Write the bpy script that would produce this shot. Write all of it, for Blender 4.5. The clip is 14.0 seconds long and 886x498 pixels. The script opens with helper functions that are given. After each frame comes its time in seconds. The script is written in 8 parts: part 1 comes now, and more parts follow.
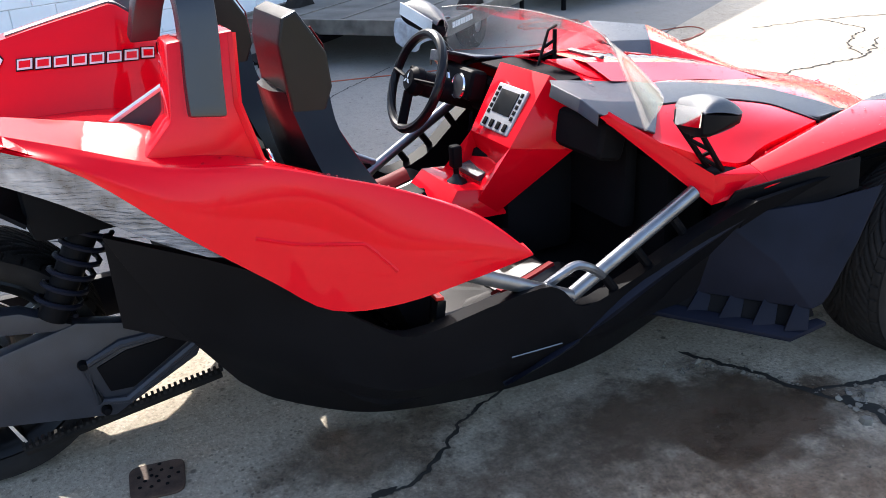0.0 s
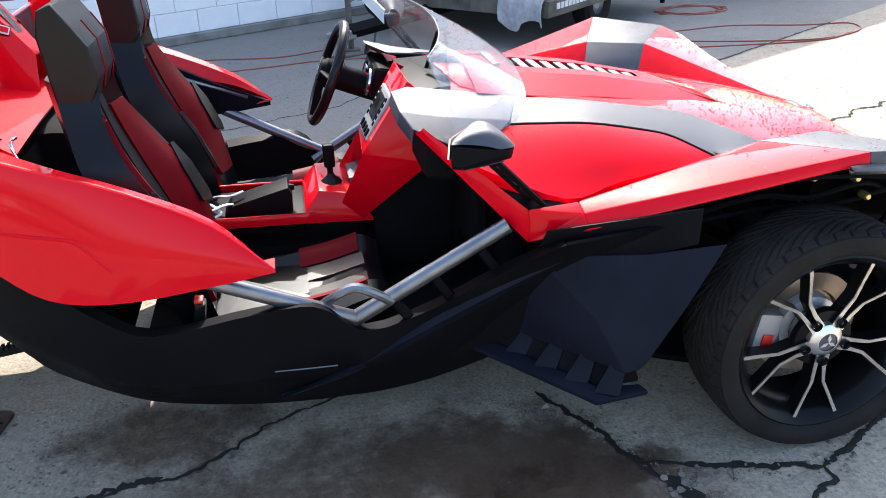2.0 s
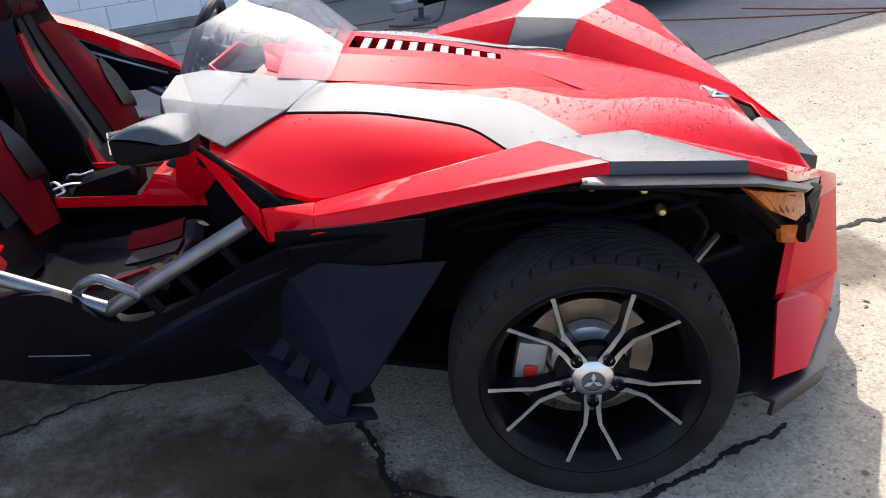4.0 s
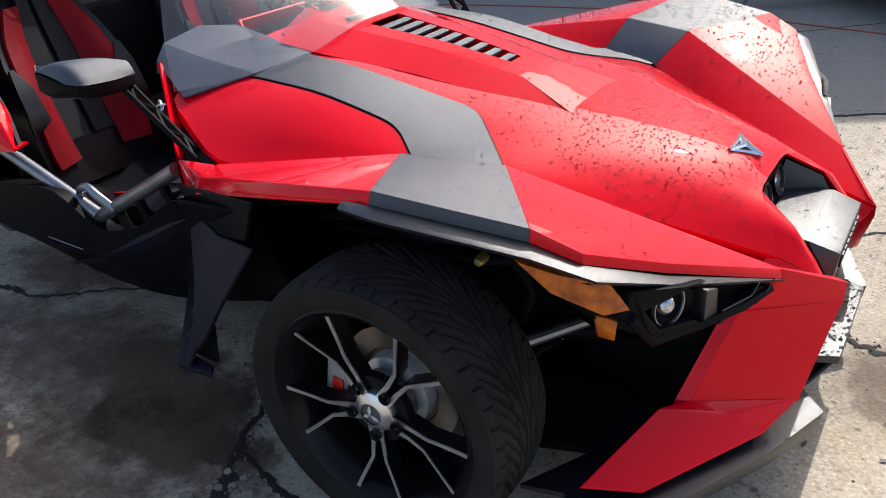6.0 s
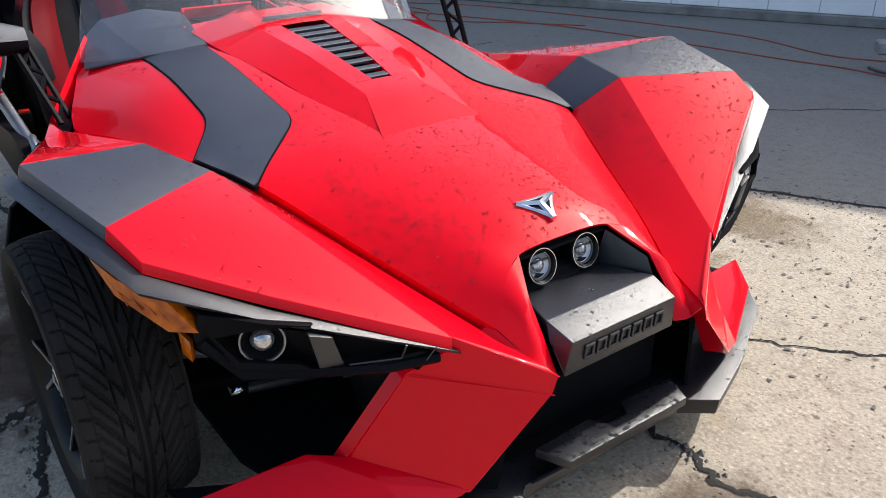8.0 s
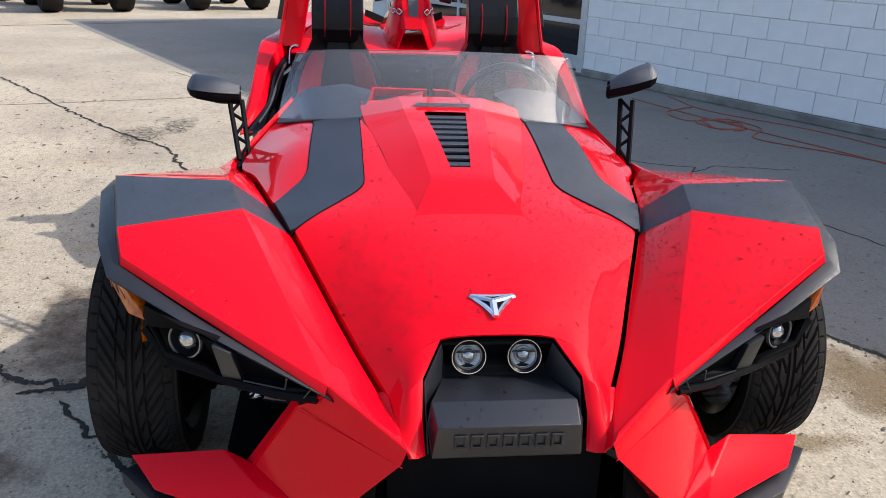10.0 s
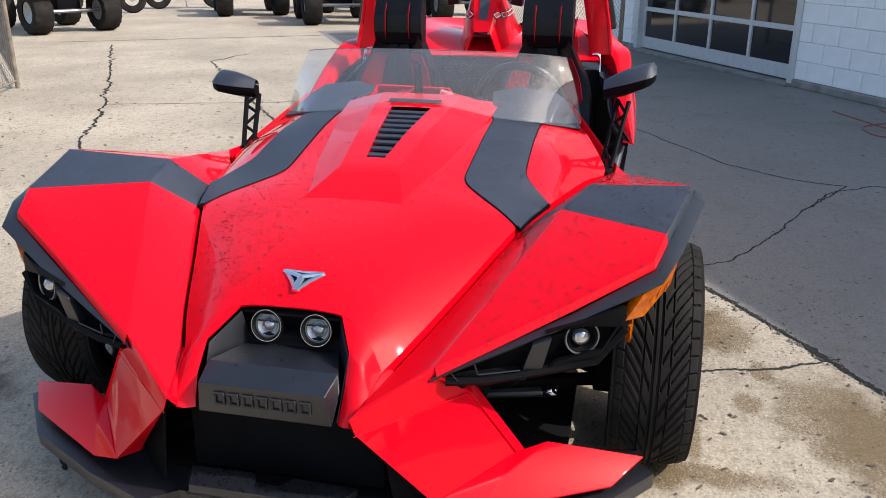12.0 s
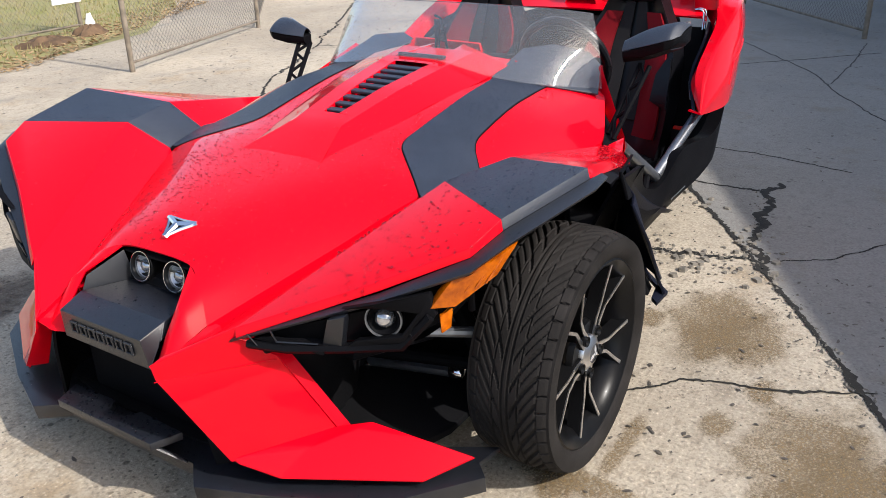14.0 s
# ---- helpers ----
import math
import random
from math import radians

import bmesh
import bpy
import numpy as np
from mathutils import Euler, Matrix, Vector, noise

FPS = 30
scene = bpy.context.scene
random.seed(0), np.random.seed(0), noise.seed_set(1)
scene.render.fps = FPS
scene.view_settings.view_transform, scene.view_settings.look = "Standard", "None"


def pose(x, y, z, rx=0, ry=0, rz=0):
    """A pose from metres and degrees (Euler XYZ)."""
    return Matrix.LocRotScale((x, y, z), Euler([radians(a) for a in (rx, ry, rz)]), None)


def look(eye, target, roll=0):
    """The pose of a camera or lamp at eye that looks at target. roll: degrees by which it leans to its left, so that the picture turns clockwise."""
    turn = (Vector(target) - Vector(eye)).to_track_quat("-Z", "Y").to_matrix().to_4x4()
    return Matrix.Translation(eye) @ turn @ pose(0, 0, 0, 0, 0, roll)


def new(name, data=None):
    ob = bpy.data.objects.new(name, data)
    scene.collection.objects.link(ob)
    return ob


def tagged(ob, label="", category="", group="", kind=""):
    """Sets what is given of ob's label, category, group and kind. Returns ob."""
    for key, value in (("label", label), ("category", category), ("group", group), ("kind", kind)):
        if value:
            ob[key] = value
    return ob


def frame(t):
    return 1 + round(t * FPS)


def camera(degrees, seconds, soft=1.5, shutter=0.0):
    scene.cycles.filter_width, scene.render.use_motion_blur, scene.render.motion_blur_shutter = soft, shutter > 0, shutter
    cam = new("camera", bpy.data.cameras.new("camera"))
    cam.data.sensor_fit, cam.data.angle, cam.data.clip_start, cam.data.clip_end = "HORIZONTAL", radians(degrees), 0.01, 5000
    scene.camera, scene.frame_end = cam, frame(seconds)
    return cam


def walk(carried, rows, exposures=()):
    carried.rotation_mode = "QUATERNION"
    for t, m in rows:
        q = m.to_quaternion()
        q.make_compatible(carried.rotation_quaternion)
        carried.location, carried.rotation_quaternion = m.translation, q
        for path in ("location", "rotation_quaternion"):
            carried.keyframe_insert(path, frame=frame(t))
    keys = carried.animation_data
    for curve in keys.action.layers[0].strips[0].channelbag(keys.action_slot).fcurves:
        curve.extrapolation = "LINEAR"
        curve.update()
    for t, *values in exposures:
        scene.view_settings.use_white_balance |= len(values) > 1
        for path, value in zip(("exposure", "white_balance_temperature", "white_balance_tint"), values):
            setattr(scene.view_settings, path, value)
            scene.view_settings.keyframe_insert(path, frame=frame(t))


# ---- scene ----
cam = camera(56.42, 14.0, 0.85)
PATH = [
    (0, look((-2.354, -2.340, 1.464), (-1.565, -0.693, 0.648), -3.03)),
    (0.5, look((-2.069, -2.369, 1.439), (-1.399, -0.647, 0.672), -2.4)),
    (1, look((-1.771, -2.512, 1.479), (-1.243, -0.739, 0.717), -3.2)),
    (1.5, look((-1.547, -2.633, 1.522), (-1.157, -0.861, 0.682), -3.46)),
    (2, look((-1.274, -2.559, 1.494), (-0.965, -0.783, 0.628), -2.24)),
    (2.5, look((-0.972, -2.604, 1.469), (-0.791, -0.799, 0.628), -3.75)),
    (3, look((-0.735, -2.596, 1.483), (-0.712, -0.823, 0.557), -4.56)),
    (3.5, look((-0.468, -2.462, 1.424), (-0.463, -0.701, 0.476), -2.95)),
    (3.7, look((-0.358, -2.448, 1.436), (-0.397, -0.677, 0.507), -3.65)),
    (5.8, look((0.847, -2.097, 1.415), (-0.090, -0.581, 0.506), -5.31)),
    (6, look((0.893, -1.992, 1.420), (-0.087, -0.522, 0.481), -3.46)),
    (6.5, look((1.084, -1.795, 1.404), (0.001, -0.356, 0.533), -2.53)),
    (7, look((1.383, -1.616, 1.410), (0.127, -0.370, 0.477), -3.98)),
    (7.5, look((1.520, -1.408, 1.365), (0.154, -0.303, 0.410), -3.30)),
    (8, look((1.691, -1.155, 1.359), (0.241, -0.096, 0.480), -0.62)),
    (8.5, look((1.925, -0.980, 1.383), (0.283, -0.173, 0.574), -0.33)),
    (9, look((2.010, -0.809, 1.376), (0.270, -0.201, 0.599), -1.01)),
    (9.2, look((2.052, -0.719, 1.403), (0.277, -0.178, 0.658), 0.27)),
    (11.3, look((2.374, 0.408, 1.435), (0.505, 0.177, 0.764), 0.76)),
    (11.5, look((2.393, 0.544, 1.417), (0.530, 0.246, 0.752), 0.70)),
    (12, look((2.237, 0.754, 1.412), (0.403, 0.341, 0.729), 0.13)),
    (12.5, look((2.153, 1.013, 1.398), (0.371, 0.448, 0.688), -1.23)),
    (13, look((2.110, 1.271, 1.434), (0.418, 0.549, 0.650), -1.78)),
    (13.3, look((2.005, 1.384, 1.412), (0.362, 0.561, 0.623), -1.30)),
    (13.5, look((1.919, 1.442, 1.418), (0.312, 0.558, 0.620), -0.79)),
    (14, look((1.742, 1.656, 1.416), (0.211, 0.642, 0.624), -1.39)),
]
walk(cam, PATH, [(0.0, 1.38), (2.2, 1.37), (3.4, 1.02), (6.0, 0.42), (9.0, 0.41), (11.5, 0.32), (14.0, 0.37)])

# ---- light: a clear day, sun high over the building behind the vehicle ----
SUN_WAY = Vector((0.03, 1.13, 1.0)).normalized()
world = bpy.data.worlds.new("sky")
scene.world = world
world.use_nodes = True
sky = world.node_tree.nodes.new("ShaderNodeTexSky")
sky.sky_type = "NISHITA"
sky.sun_disc = False
sky.sun_elevation = math.asin(SUN_WAY.z)
sky.sun_rotation = math.atan2(SUN_WAY.x, SUN_WAY.y)
sky.air_density, sky.dust_density = 1.0, 3.0
back = world.node_tree.nodes["Background"]
back.inputs["Strength"].default_value = 0.195
world.node_tree.links.new(sky.outputs["Color"], back.inputs["Color"])
sun = new("sun", bpy.data.lights.new("sun", "SUN"))
sun.data.energy = 3.5
sun.data.angle = radians(0.53)
sun.data.color = (1.0, 0.965, 0.92)
sun.matrix_world = look(SUN_WAY * 30, (0, 0, 0))


# ---- materials ----
def node_mat(name):
    m = bpy.data.materials.new(name)
    m.use_nodes = True
    return m, m.node_tree.nodes, m.node_tree.links, m.node_tree.nodes["Principled BSDF"]


def surface(name, colour, rough=0.5, metal=0.0, vary=0.15, scale=6.0, bump=0.0, grain=200.0, coat=0.0, second=None, detail=6.0):
    """A surface with two scales of variation in colour and roughness, and fine relief."""
    m, nodes, links, out = node_mat(name)
    tc = nodes.new("ShaderNodeTexCoord")
    big = nodes.new("ShaderNodeTexNoise")
    big.inputs["Scale"].default_value = scale
    big.inputs["Detail"].default_value = detail
    links.new(tc.outputs["Object"], big.inputs["Vector"])
    fine = nodes.new("ShaderNodeTexNoise")
    fine.inputs["Scale"].default_value = grain
    fine.inputs["Detail"].default_value = 3.0
    links.new(tc.outputs["Object"], fine.inputs["Vector"])
    ramp = nodes.new("ShaderNodeMapRange")
    ramp.inputs["From Min"].default_value, ramp.inputs["From Max"].default_value = 0.3, 0.7
    links.new(big.outputs["Fac"], ramp.inputs["Value"])
    mix = nodes.new("ShaderNodeMix")
    mix.data_type = "RGBA"
    low = second or tuple(c * (1 - vary) for c in colour)
    high = colour if second else tuple(min(1.0, c * (1 + vary)) for c in colour)
    mix.inputs[6].default_value = (*low, 1)
    mix.inputs[7].default_value = (*high, 1)
    links.new(ramp.outputs["Result"], mix.inputs[0])
    links.new(mix.outputs[2], out.inputs["Base Color"])
    rr = nodes.new("ShaderNodeMapRange")
    rr.inputs["To Min"].default_value, rr.inputs["To Max"].default_value = max(0.02, rough * 0.8), min(1, rough * 1.2)
    links.new(fine.outputs["Fac"], rr.inputs["Value"])
    links.new(rr.outputs["Result"], out.inputs["Roughness"])
    out.inputs["Metallic"].default_value = metal
    out.inputs["Coat Weight"].default_value = coat
    out.inputs["Coat Roughness"].default_value = 0.035
    out.inputs["Coat IOR"].default_value = 1.38
    if bump:
        b = nodes.new("ShaderNodeBump")
        b.inputs["Strength"].default_value = bump
        b.inputs["Distance"].default_value = 0.002
        links.new(fine.outputs["Fac"], b.inputs["Height"])
        links.new(b.outputs["Normal"], out.inputs["Normal"])
    return m


RED = surface("red_paint", (0.72, 0.0010, 0.0115), 0.40, 0.0, 0.03, 2.0, 0.0, 900.0, coat=1.0)
RED.node_tree.nodes["Principled BSDF"].inputs["Specular IOR Level"].default_value = 0.03


def wet_coat(m):
    """Clear coat with a faint ripple and a patchy film of rain water."""
    nodes, links = m.node_tree.nodes, m.node_tree.links
    out = nodes["Principled BSDF"]
    tc = nodes.new("ShaderNodeTexCoord")
    n = nodes.new("ShaderNodeTexNoise")
    n.inputs["Scale"].default_value, n.inputs["Detail"].default_value, n.inputs["Roughness"].default_value = 3.2, 3.0, 0.45
    links.new(tc.outputs["Object"], n.inputs["Vector"])
    b = nodes.new("ShaderNodeBump")
    b.inputs["Strength"].default_value, b.inputs["Distance"].default_value = 0.10, 0.02
    links.new(n.outputs["Fac"], b.inputs["Height"])
    links.new(b.outputs["Normal"], out.inputs["Coat Normal"])
    f = nodes.new("ShaderNodeTexNoise")
    f.inputs["Scale"].default_value, f.inputs["Detail"].default_value, f.inputs["Roughness"].default_value = 9.0, 8.0, 0.7
    links.new(tc.outputs["Object"], f.inputs["Vector"])
    r = nodes.new("ShaderNodeMapRange")
    r.inputs["From Min"].default_value, r.inputs["From Max"].default_value = 0.42, 0.62
    r.inputs["To Min"].default_value, r.inputs["To Max"].default_value = 0.015, 0.05
    links.new(f.outputs["Fac"], r.inputs["Value"])
    links.new(r.outputs["Result"], out.inputs["Coat Roughness"])


wet_coat(RED)
_n, _l = RED.node_tree.nodes, RED.node_tree.links
_n["Principled BSDF"].inputs["Coat IOR"].default_value = 1.55
_face = _n.new("ShaderNodeLayerWeight")
_face.inputs["Blend"].default_value = 0.5
_gloss = _n.new("ShaderNodeMapRange")
_gloss.inputs["From Min"].default_value, _gloss.inputs["From Max"].default_value = 0.46, 0.78
_gloss.inputs["To Min"].default_value, _gloss.inputs["To Max"].default_value = 0.32, 1.0
_l.new(_face.outputs["Facing"], _gloss.inputs["Value"])
_l.new(_gloss.outputs["Result"], _n["Principled BSDF"].inputs["Coat Weight"])
GREY = surface("grey_textured_plastic", (0.021, 0.0265, 0.041), 0.42, 0.0, 0.18, 9.0, 0.45, 1400.0)
GREY.node_tree.nodes["Principled BSDF"].inputs["Specular IOR Level"].default_value = 0.52
COAL = surface("charcoal_grained_plastic", (0.0105, 0.0118, 0.0160), 0.31, 0.0, 0.2, 9.0, 0.25, 1400.0)
COAL.node_tree.nodes["Principled BSDF"].inputs["Specular IOR Level"].default_value = 0.7
BLACK = surface("black_plastic", (0.0060, 0.0060, 0.0072), 0.46, 0.0, 0.2, 5.0, 0.15, 900.0)
BLACK.node_tree.nodes["Principled BSDF"].inputs["Specular IOR Level"].default_value = 0.18
NAVY = surface("dusty_dark_plastic", (0.008, 0.0095, 0.018), 0.5, 0.0, 0.25, 7.0, 0.15, 700.0)
DEEP = surface("dark_void", (0.0085, 0.0085, 0.0095), 0.7, 0.0, 0.2, 5.0)
RUBBER = surface("tyre_rubber", (0.021, 0.0190, 0.018), 0.78, 0.0, 0.35, 9.0, 0.3, 260.0)
CHROME = surface("chrome", (0.8, 0.8, 0.82), 0.08, 1.0, 0.05, 20.0)
SILVER = surface("machined_aluminium", (0.78, 0.78, 0.79), 0.35, 0.55, 0.08, 60.0, 0.05, 500.0)
MACHINED = surface("machined_spoke_face", (0.74, 0.74, 0.75), 0.30, 1.0, 0.08, 60.0, 0.05, 500.0)
STEEL = surface("satin_grey_tube", (0.22, 0.23, 0.25), 0.32, 0.8, 0.15, 20.0)
RIMBLACK = surface("gloss_black_rim", (0.006, 0.006, 0.0065), 0.30, 0.0, 0.1, 10.0, coat=0.06)
CAST = surface("cast_grey_alloy", (0.024, 0.0265, 0.036), 0.45, 0.0, 0.25, 12.0, 0.2, 500.0)
DISC = surface("brake_disc_steel", (0.40, 0.33, 0.27), 0.35, 0.9, 0.3, 14.0)
CALIPER = surface("grey_caliper", (0.35, 0.35, 0.36), 0.4, 0.3, 0.1, 20.0)
SEATBLACK = surface("black_vinyl", (0.0050, 0.0051, 0.0066), 0.31, 0.0, 0.2, 9.0, 0.10, 900.0)
SEATBLACK.node_tree.nodes["Principled BSDF"].inputs["Specular IOR Level"].default_value = 0.12
SEATGREY = surface("charcoal_cloth", (0.015, 0.0145, 0.0155), 0.8, 0.0, 0.2, 9.0, 0.5, 600.0)
# Lighter grey puts the sun sheen of black vinyl into the colour.
SEATPALE = surface("sheen_grey_vinyl", (0.030, 0.029, 0.029), 0.36, 0.0, 0.15, 9.0, 0.3, 350.0)
SEATRED = surface("dark_red_vinyl", (0.16, 0.003, 0.007), 0.5, 0.0, 0.15, 9.0, 0.3, 350.0)
AMBER = surface("amber_lens", (0.66, 0.150, 0.002), 0.12, 0.0, 0.15, 38.0, 0.5, 160.0, coat=0.55, second=(0.28, 0.048, 0.001))
AMBER.node_tree.nodes["Principled BSDF"].inputs["Transmission Weight"].default_value = 0.12
AMBER.node_tree.nodes["Principled BSDF"].inputs["Specular IOR Level"].default_value = 0.25
GOLD = surface("zinc_bolt", (0.75, 0.6, 0.25), 0.35, 0.9, 0.1, 30.0)
REDPLASTIC = surface("red_button", (0.6, 0.02, 0.01), 0.35, 0.0, 0.1, 30.0)
WHITEMARK = surface("white_print", (0.75, 0.75, 0.74), 0.4, 0.0, 0.06, 30.0)


for _m, _v in ((RIMBLACK, 0.15), (GREY, 0.8), (COAL, 0.75), (BLACK, 0.04), (NAVY, 0.10), (DEEP, 0.03), (SEATBLACK, 0.26), (SEATGREY, 0.2), (SEATRED, 0.10), (RUBBER, 0.10)):
    _m.node_tree.nodes["Principled BSDF"].inputs["Specular IOR Level"].default_value = _v


def glass(name, colour=(0.95, 0.97, 0.98), rough=0.02):
    m, nodes, links, out = node_mat(name)
    out.inputs["Base Color"].default_value = (*colour, 1)
    out.inputs["Roughness"].default_value = rough
    out.inputs["Transmission Weight"].default_value = 1.0
    out.inputs["IOR"].default_value = 1.45
    return m


def thin_clear(name, tint=(0.86, 0.89, 0.92), dirt=0.10, scale=40.0, mirror=0.6):
    """A thin clear sheet: see-through, a mirror at grazing angles, with specks of water and dust. dirt: their share,
    raised where the film also paints in sky sheen.
    """
    m, nodes, links, out = node_mat(name)
    end = nodes["Material Output"]
    clear = nodes.new("ShaderNodeBsdfTransparent")
    clear.inputs["Color"].default_value = (*tint, 1)
    gloss = nodes.new("ShaderNodeBsdfGlossy")
    gloss.inputs["Roughness"].default_value = 0.03
    face = nodes.new("ShaderNodeLayerWeight")
    face.inputs["Blend"].default_value = 0.5
    power = nodes.new("ShaderNodeMath")
    power.operation = "POWER"
    power.inputs[1].default_value = 3.0
    links.new(face.outputs["Facing"], power.inputs[0])
    share = nodes.new("ShaderNodeMapRange")
    share.inputs["To Min"].default_value, share.inputs["To Max"].default_value = 0.02, mirror
    links.new(power.outputs[0], share.inputs["Value"])
    one = nodes.new("ShaderNodeMixShader")
    links.new(share.outputs["Result"], one.inputs["Fac"])
    links.new(clear.outputs["BSDF"], one.inputs[1])
    links.new(gloss.outputs["BSDF"], one.inputs[2])
    tc = nodes.new("ShaderNodeTexCoord")
    vor = nodes.new("ShaderNodeTexNoise")
    vor.inputs["Scale"].default_value = scale
    vor.inputs["Detail"].default_value = 6.0
    links.new(tc.outputs["Object"], vor.inputs["Vector"])
    mr = nodes.new("ShaderNodeMapRange")
    mr.inputs["From Min"].default_value, mr.inputs["From Max"].default_value = 0.55, 0.8
    mr.inputs["To Min"].default_value, mr.inputs["To Max"].default_value = dirt * 0.4, dirt * 3.0
    links.new(vor.outputs["Fac"], mr.inputs["Value"])
    film = nodes.new("ShaderNodeBsdfDiffuse")
    film.inputs["Color"].default_value = (0.75, 0.77, 0.8, 1)
    two = nodes.new("ShaderNodeMixShader")
    links.new(mr.outputs["Result"], two.inputs["Fac"])
    links.new(one.outputs["Shader"], two.inputs[1])
    links.new(film.outputs["BSDF"], two.inputs[2])
    links.new(two.outputs["Shader"], end.inputs["Surface"])
    return m


# The windscreen's high film share paints pale sky sheen over its specks.
CLEAR = thin_clear("windscreen_plastic", (0.97, 0.975, 0.98), 0.085, 420.0, 0.85)
BEAD = surface("lamp_bead", (0.50, 0.50, 0.52), 0.10, 0.8, 0.5, 70.0, 0.1, 140.0, coat=0.8)
LENS = thin_clear("lamp_lens", (0.90, 0.91, 0.92), 0.02, 200.0, 0.7)
WRAP = surface("creased_film", (0.20, 0.225, 0.28), 0.12, 0.5, 0.85, 14.0, 0.0, 300.0, coat=1.0)
_n, _l = WRAP.node_tree.nodes, WRAP.node_tree.links
_map = _n.new("ShaderNodeMapping")
_map.inputs["Scale"].default_value = (9.0, 12.0, 60.0)
_cre = _n.new("ShaderNodeTexNoise")
_cre.inputs["Scale"].default_value, _cre.inputs["Detail"].default_value = 1.6, 5.0
_bmp = _n.new("ShaderNodeBump")
_bmp.inputs["Strength"].default_value, _bmp.inputs["Distance"].default_value = 0.6, 0.01
_l.new(_n["Texture Coordinate"].outputs["Object"], _map.inputs["Vector"])
_l.new(_map.outputs["Vector"], _cre.inputs["Vector"])
_l.new(_cre.outputs["Fac"], _bmp.inputs["Height"])
_l.new(_bmp.outputs["Normal"], _n["Principled BSDF"].inputs["Normal"])
_l.new(_bmp.outputs["Normal"], _n["Principled BSDF"].inputs["Coat Normal"])
# The grey tint stands in for the dark surroundings that drops refract.
DROP = glass("darkened_water_drop", (0.58, 0.60, 0.63), 0.0)
DROP.node_tree.nodes["Principled BSDF"].inputs["IOR"].default_value = 1.33
EMBOSS = surface("embossed_plastic", (0.020, 0.021, 0.025), 0.45, 0.0, 0.1, 20.0, 0.2, 900.0)


# ---- mesh helpers ----
from mathutils.bvhtree import BVHTree


def mesh_of(verts, faces):
    bm = bmesh.new()
    vs = [bm.verts.new(v) for v in verts]
    for f in faces:
        bm.faces.new([vs[i] for i in f])
    return bm


def spline(pts, n):
    """Points along a smooth line through pts, n steps a stretch."""
    p = [Vector(q) for q in pts]
    p = [p[0] * 2 - p[1]] + p + [p[-1] * 2 - p[-2]]
    out = []
    for i in range(1, len(p) - 2):
        a, b, c, d = p[i - 1:i + 3]
        for k in range(n):
            t = k / n
            out.append(0.5 * ((2 * b) + (c - a) * t + (2 * a - 5 * b + 4 * c - d) * t * t + (3 * b - a - 3 * c + d) * t ** 3))
    return out + [p[-2]]


def straight(pts, n):
    p = [Vector(q) for q in pts]
    out = []
    for a, b in zip(p, p[1:]):
        out += [a.lerp(b, k / n) for k in range(n)]
    return out + [p[-1]]


def loft(rows, nu=4, nv=4, su=True, sv=True):
    """A surface through rows of points; su, sv: smooth along the rows, across them."""
    fu, fv = (spline if su else straight), (spline if sv else straight)
    rows = [fu(r, nu) for r in rows]
    cols = [fv(c, nv) for c in zip(*rows)]
    bm = bmesh.new()
    vs = [[bm.verts.new(v) for v in c] for c in cols]
    for a, b in zip(vs, vs[1:]):
        for i in range(len(a) - 1):
            bm.faces.new((a[i], a[i + 1], b[i + 1], b[i]))
    return bm


def merge(*bms):
    out = bmesh.new()
    for b in bms:
        me = bpy.data.meshes.new("m")
        b.to_mesh(me)
        out.from_mesh(me)
        bpy.data.meshes.remove(me)
        b.free()
    return out


def thick(bm, t=0.006):
    bmesh.ops.recalc_face_normals(bm, faces=bm.faces[:])
    bmesh.ops.solidify(bm, geom=bm.faces[:], thickness=t)
    bmesh.ops.recalc_face_normals(bm, faces=bm.faces[:])
    return bm


def bevel(bm, width=0.004, seg=2, angle=25):
    bmesh.ops.remove_doubles(bm, verts=bm.verts[:], dist=1e-5)
    bmesh.ops.recalc_face_normals(bm, faces=bm.faces[:])
    edges = [e for e in bm.edges if e.is_manifold and e.calc_face_angle(0) > radians(angle)]
    if edges:
        bmesh.ops.bevel(bm, geom=edges, offset=width, segments=seg, affect="EDGES", profile=0.6, clamp_overlap=True)
    return bm


def moved(bm, m):
    bmesh.ops.transform(bm, matrix=m, verts=bm.verts[:])
    return bm


def mirrored(bm, on=True):
    if on:
        bmesh.ops.scale(bm, vec=(1, -1, 1), verts=bm.verts[:])
        bmesh.ops.reverse_faces(bm, faces=bm.faces[:])
    return bm


def block(sx, sy, sz, b=0.005, seg=2):
    bm = bmesh.new()
    bmesh.ops.create_cube(bm, size=1)
    bmesh.ops.scale(bm, vec=(sx, sy, sz), verts=bm.verts[:])
    if b:
        bevel(bm, b, seg)
    return bm


def lathe(profile, n=48, axis="y", closed=False):
    """A turned body from (radius, along) pairs round the y (or z, x) axis."""
    bm = bmesh.new()
    rings = []
    for k in range(n):
        a = 2 * math.pi * k / n
        c, s = math.cos(a), math.sin(a)
        ring = []
        for r, h in profile:
            v = {"y": (r * c, h, r * s), "z": (r * c, r * s, h), "x": (h, r * c, r * s)}[axis]
            ring.append(bm.verts.new(v))
        rings.append(ring)
    m = len(profile)
    for k in range(n):
        a, b = rings[k], rings[(k + 1) % n]
        for i in range(m if closed else m - 1):
            j = (i + 1) % m
            bm.faces.new((a[i], a[j], b[j], b[i]))
    bmesh.ops.remove_doubles(bm, verts=bm.verts[:], dist=1e-6)
    bmesh.ops.recalc_face_normals(bm, faces=bm.faces[:])
    return bm


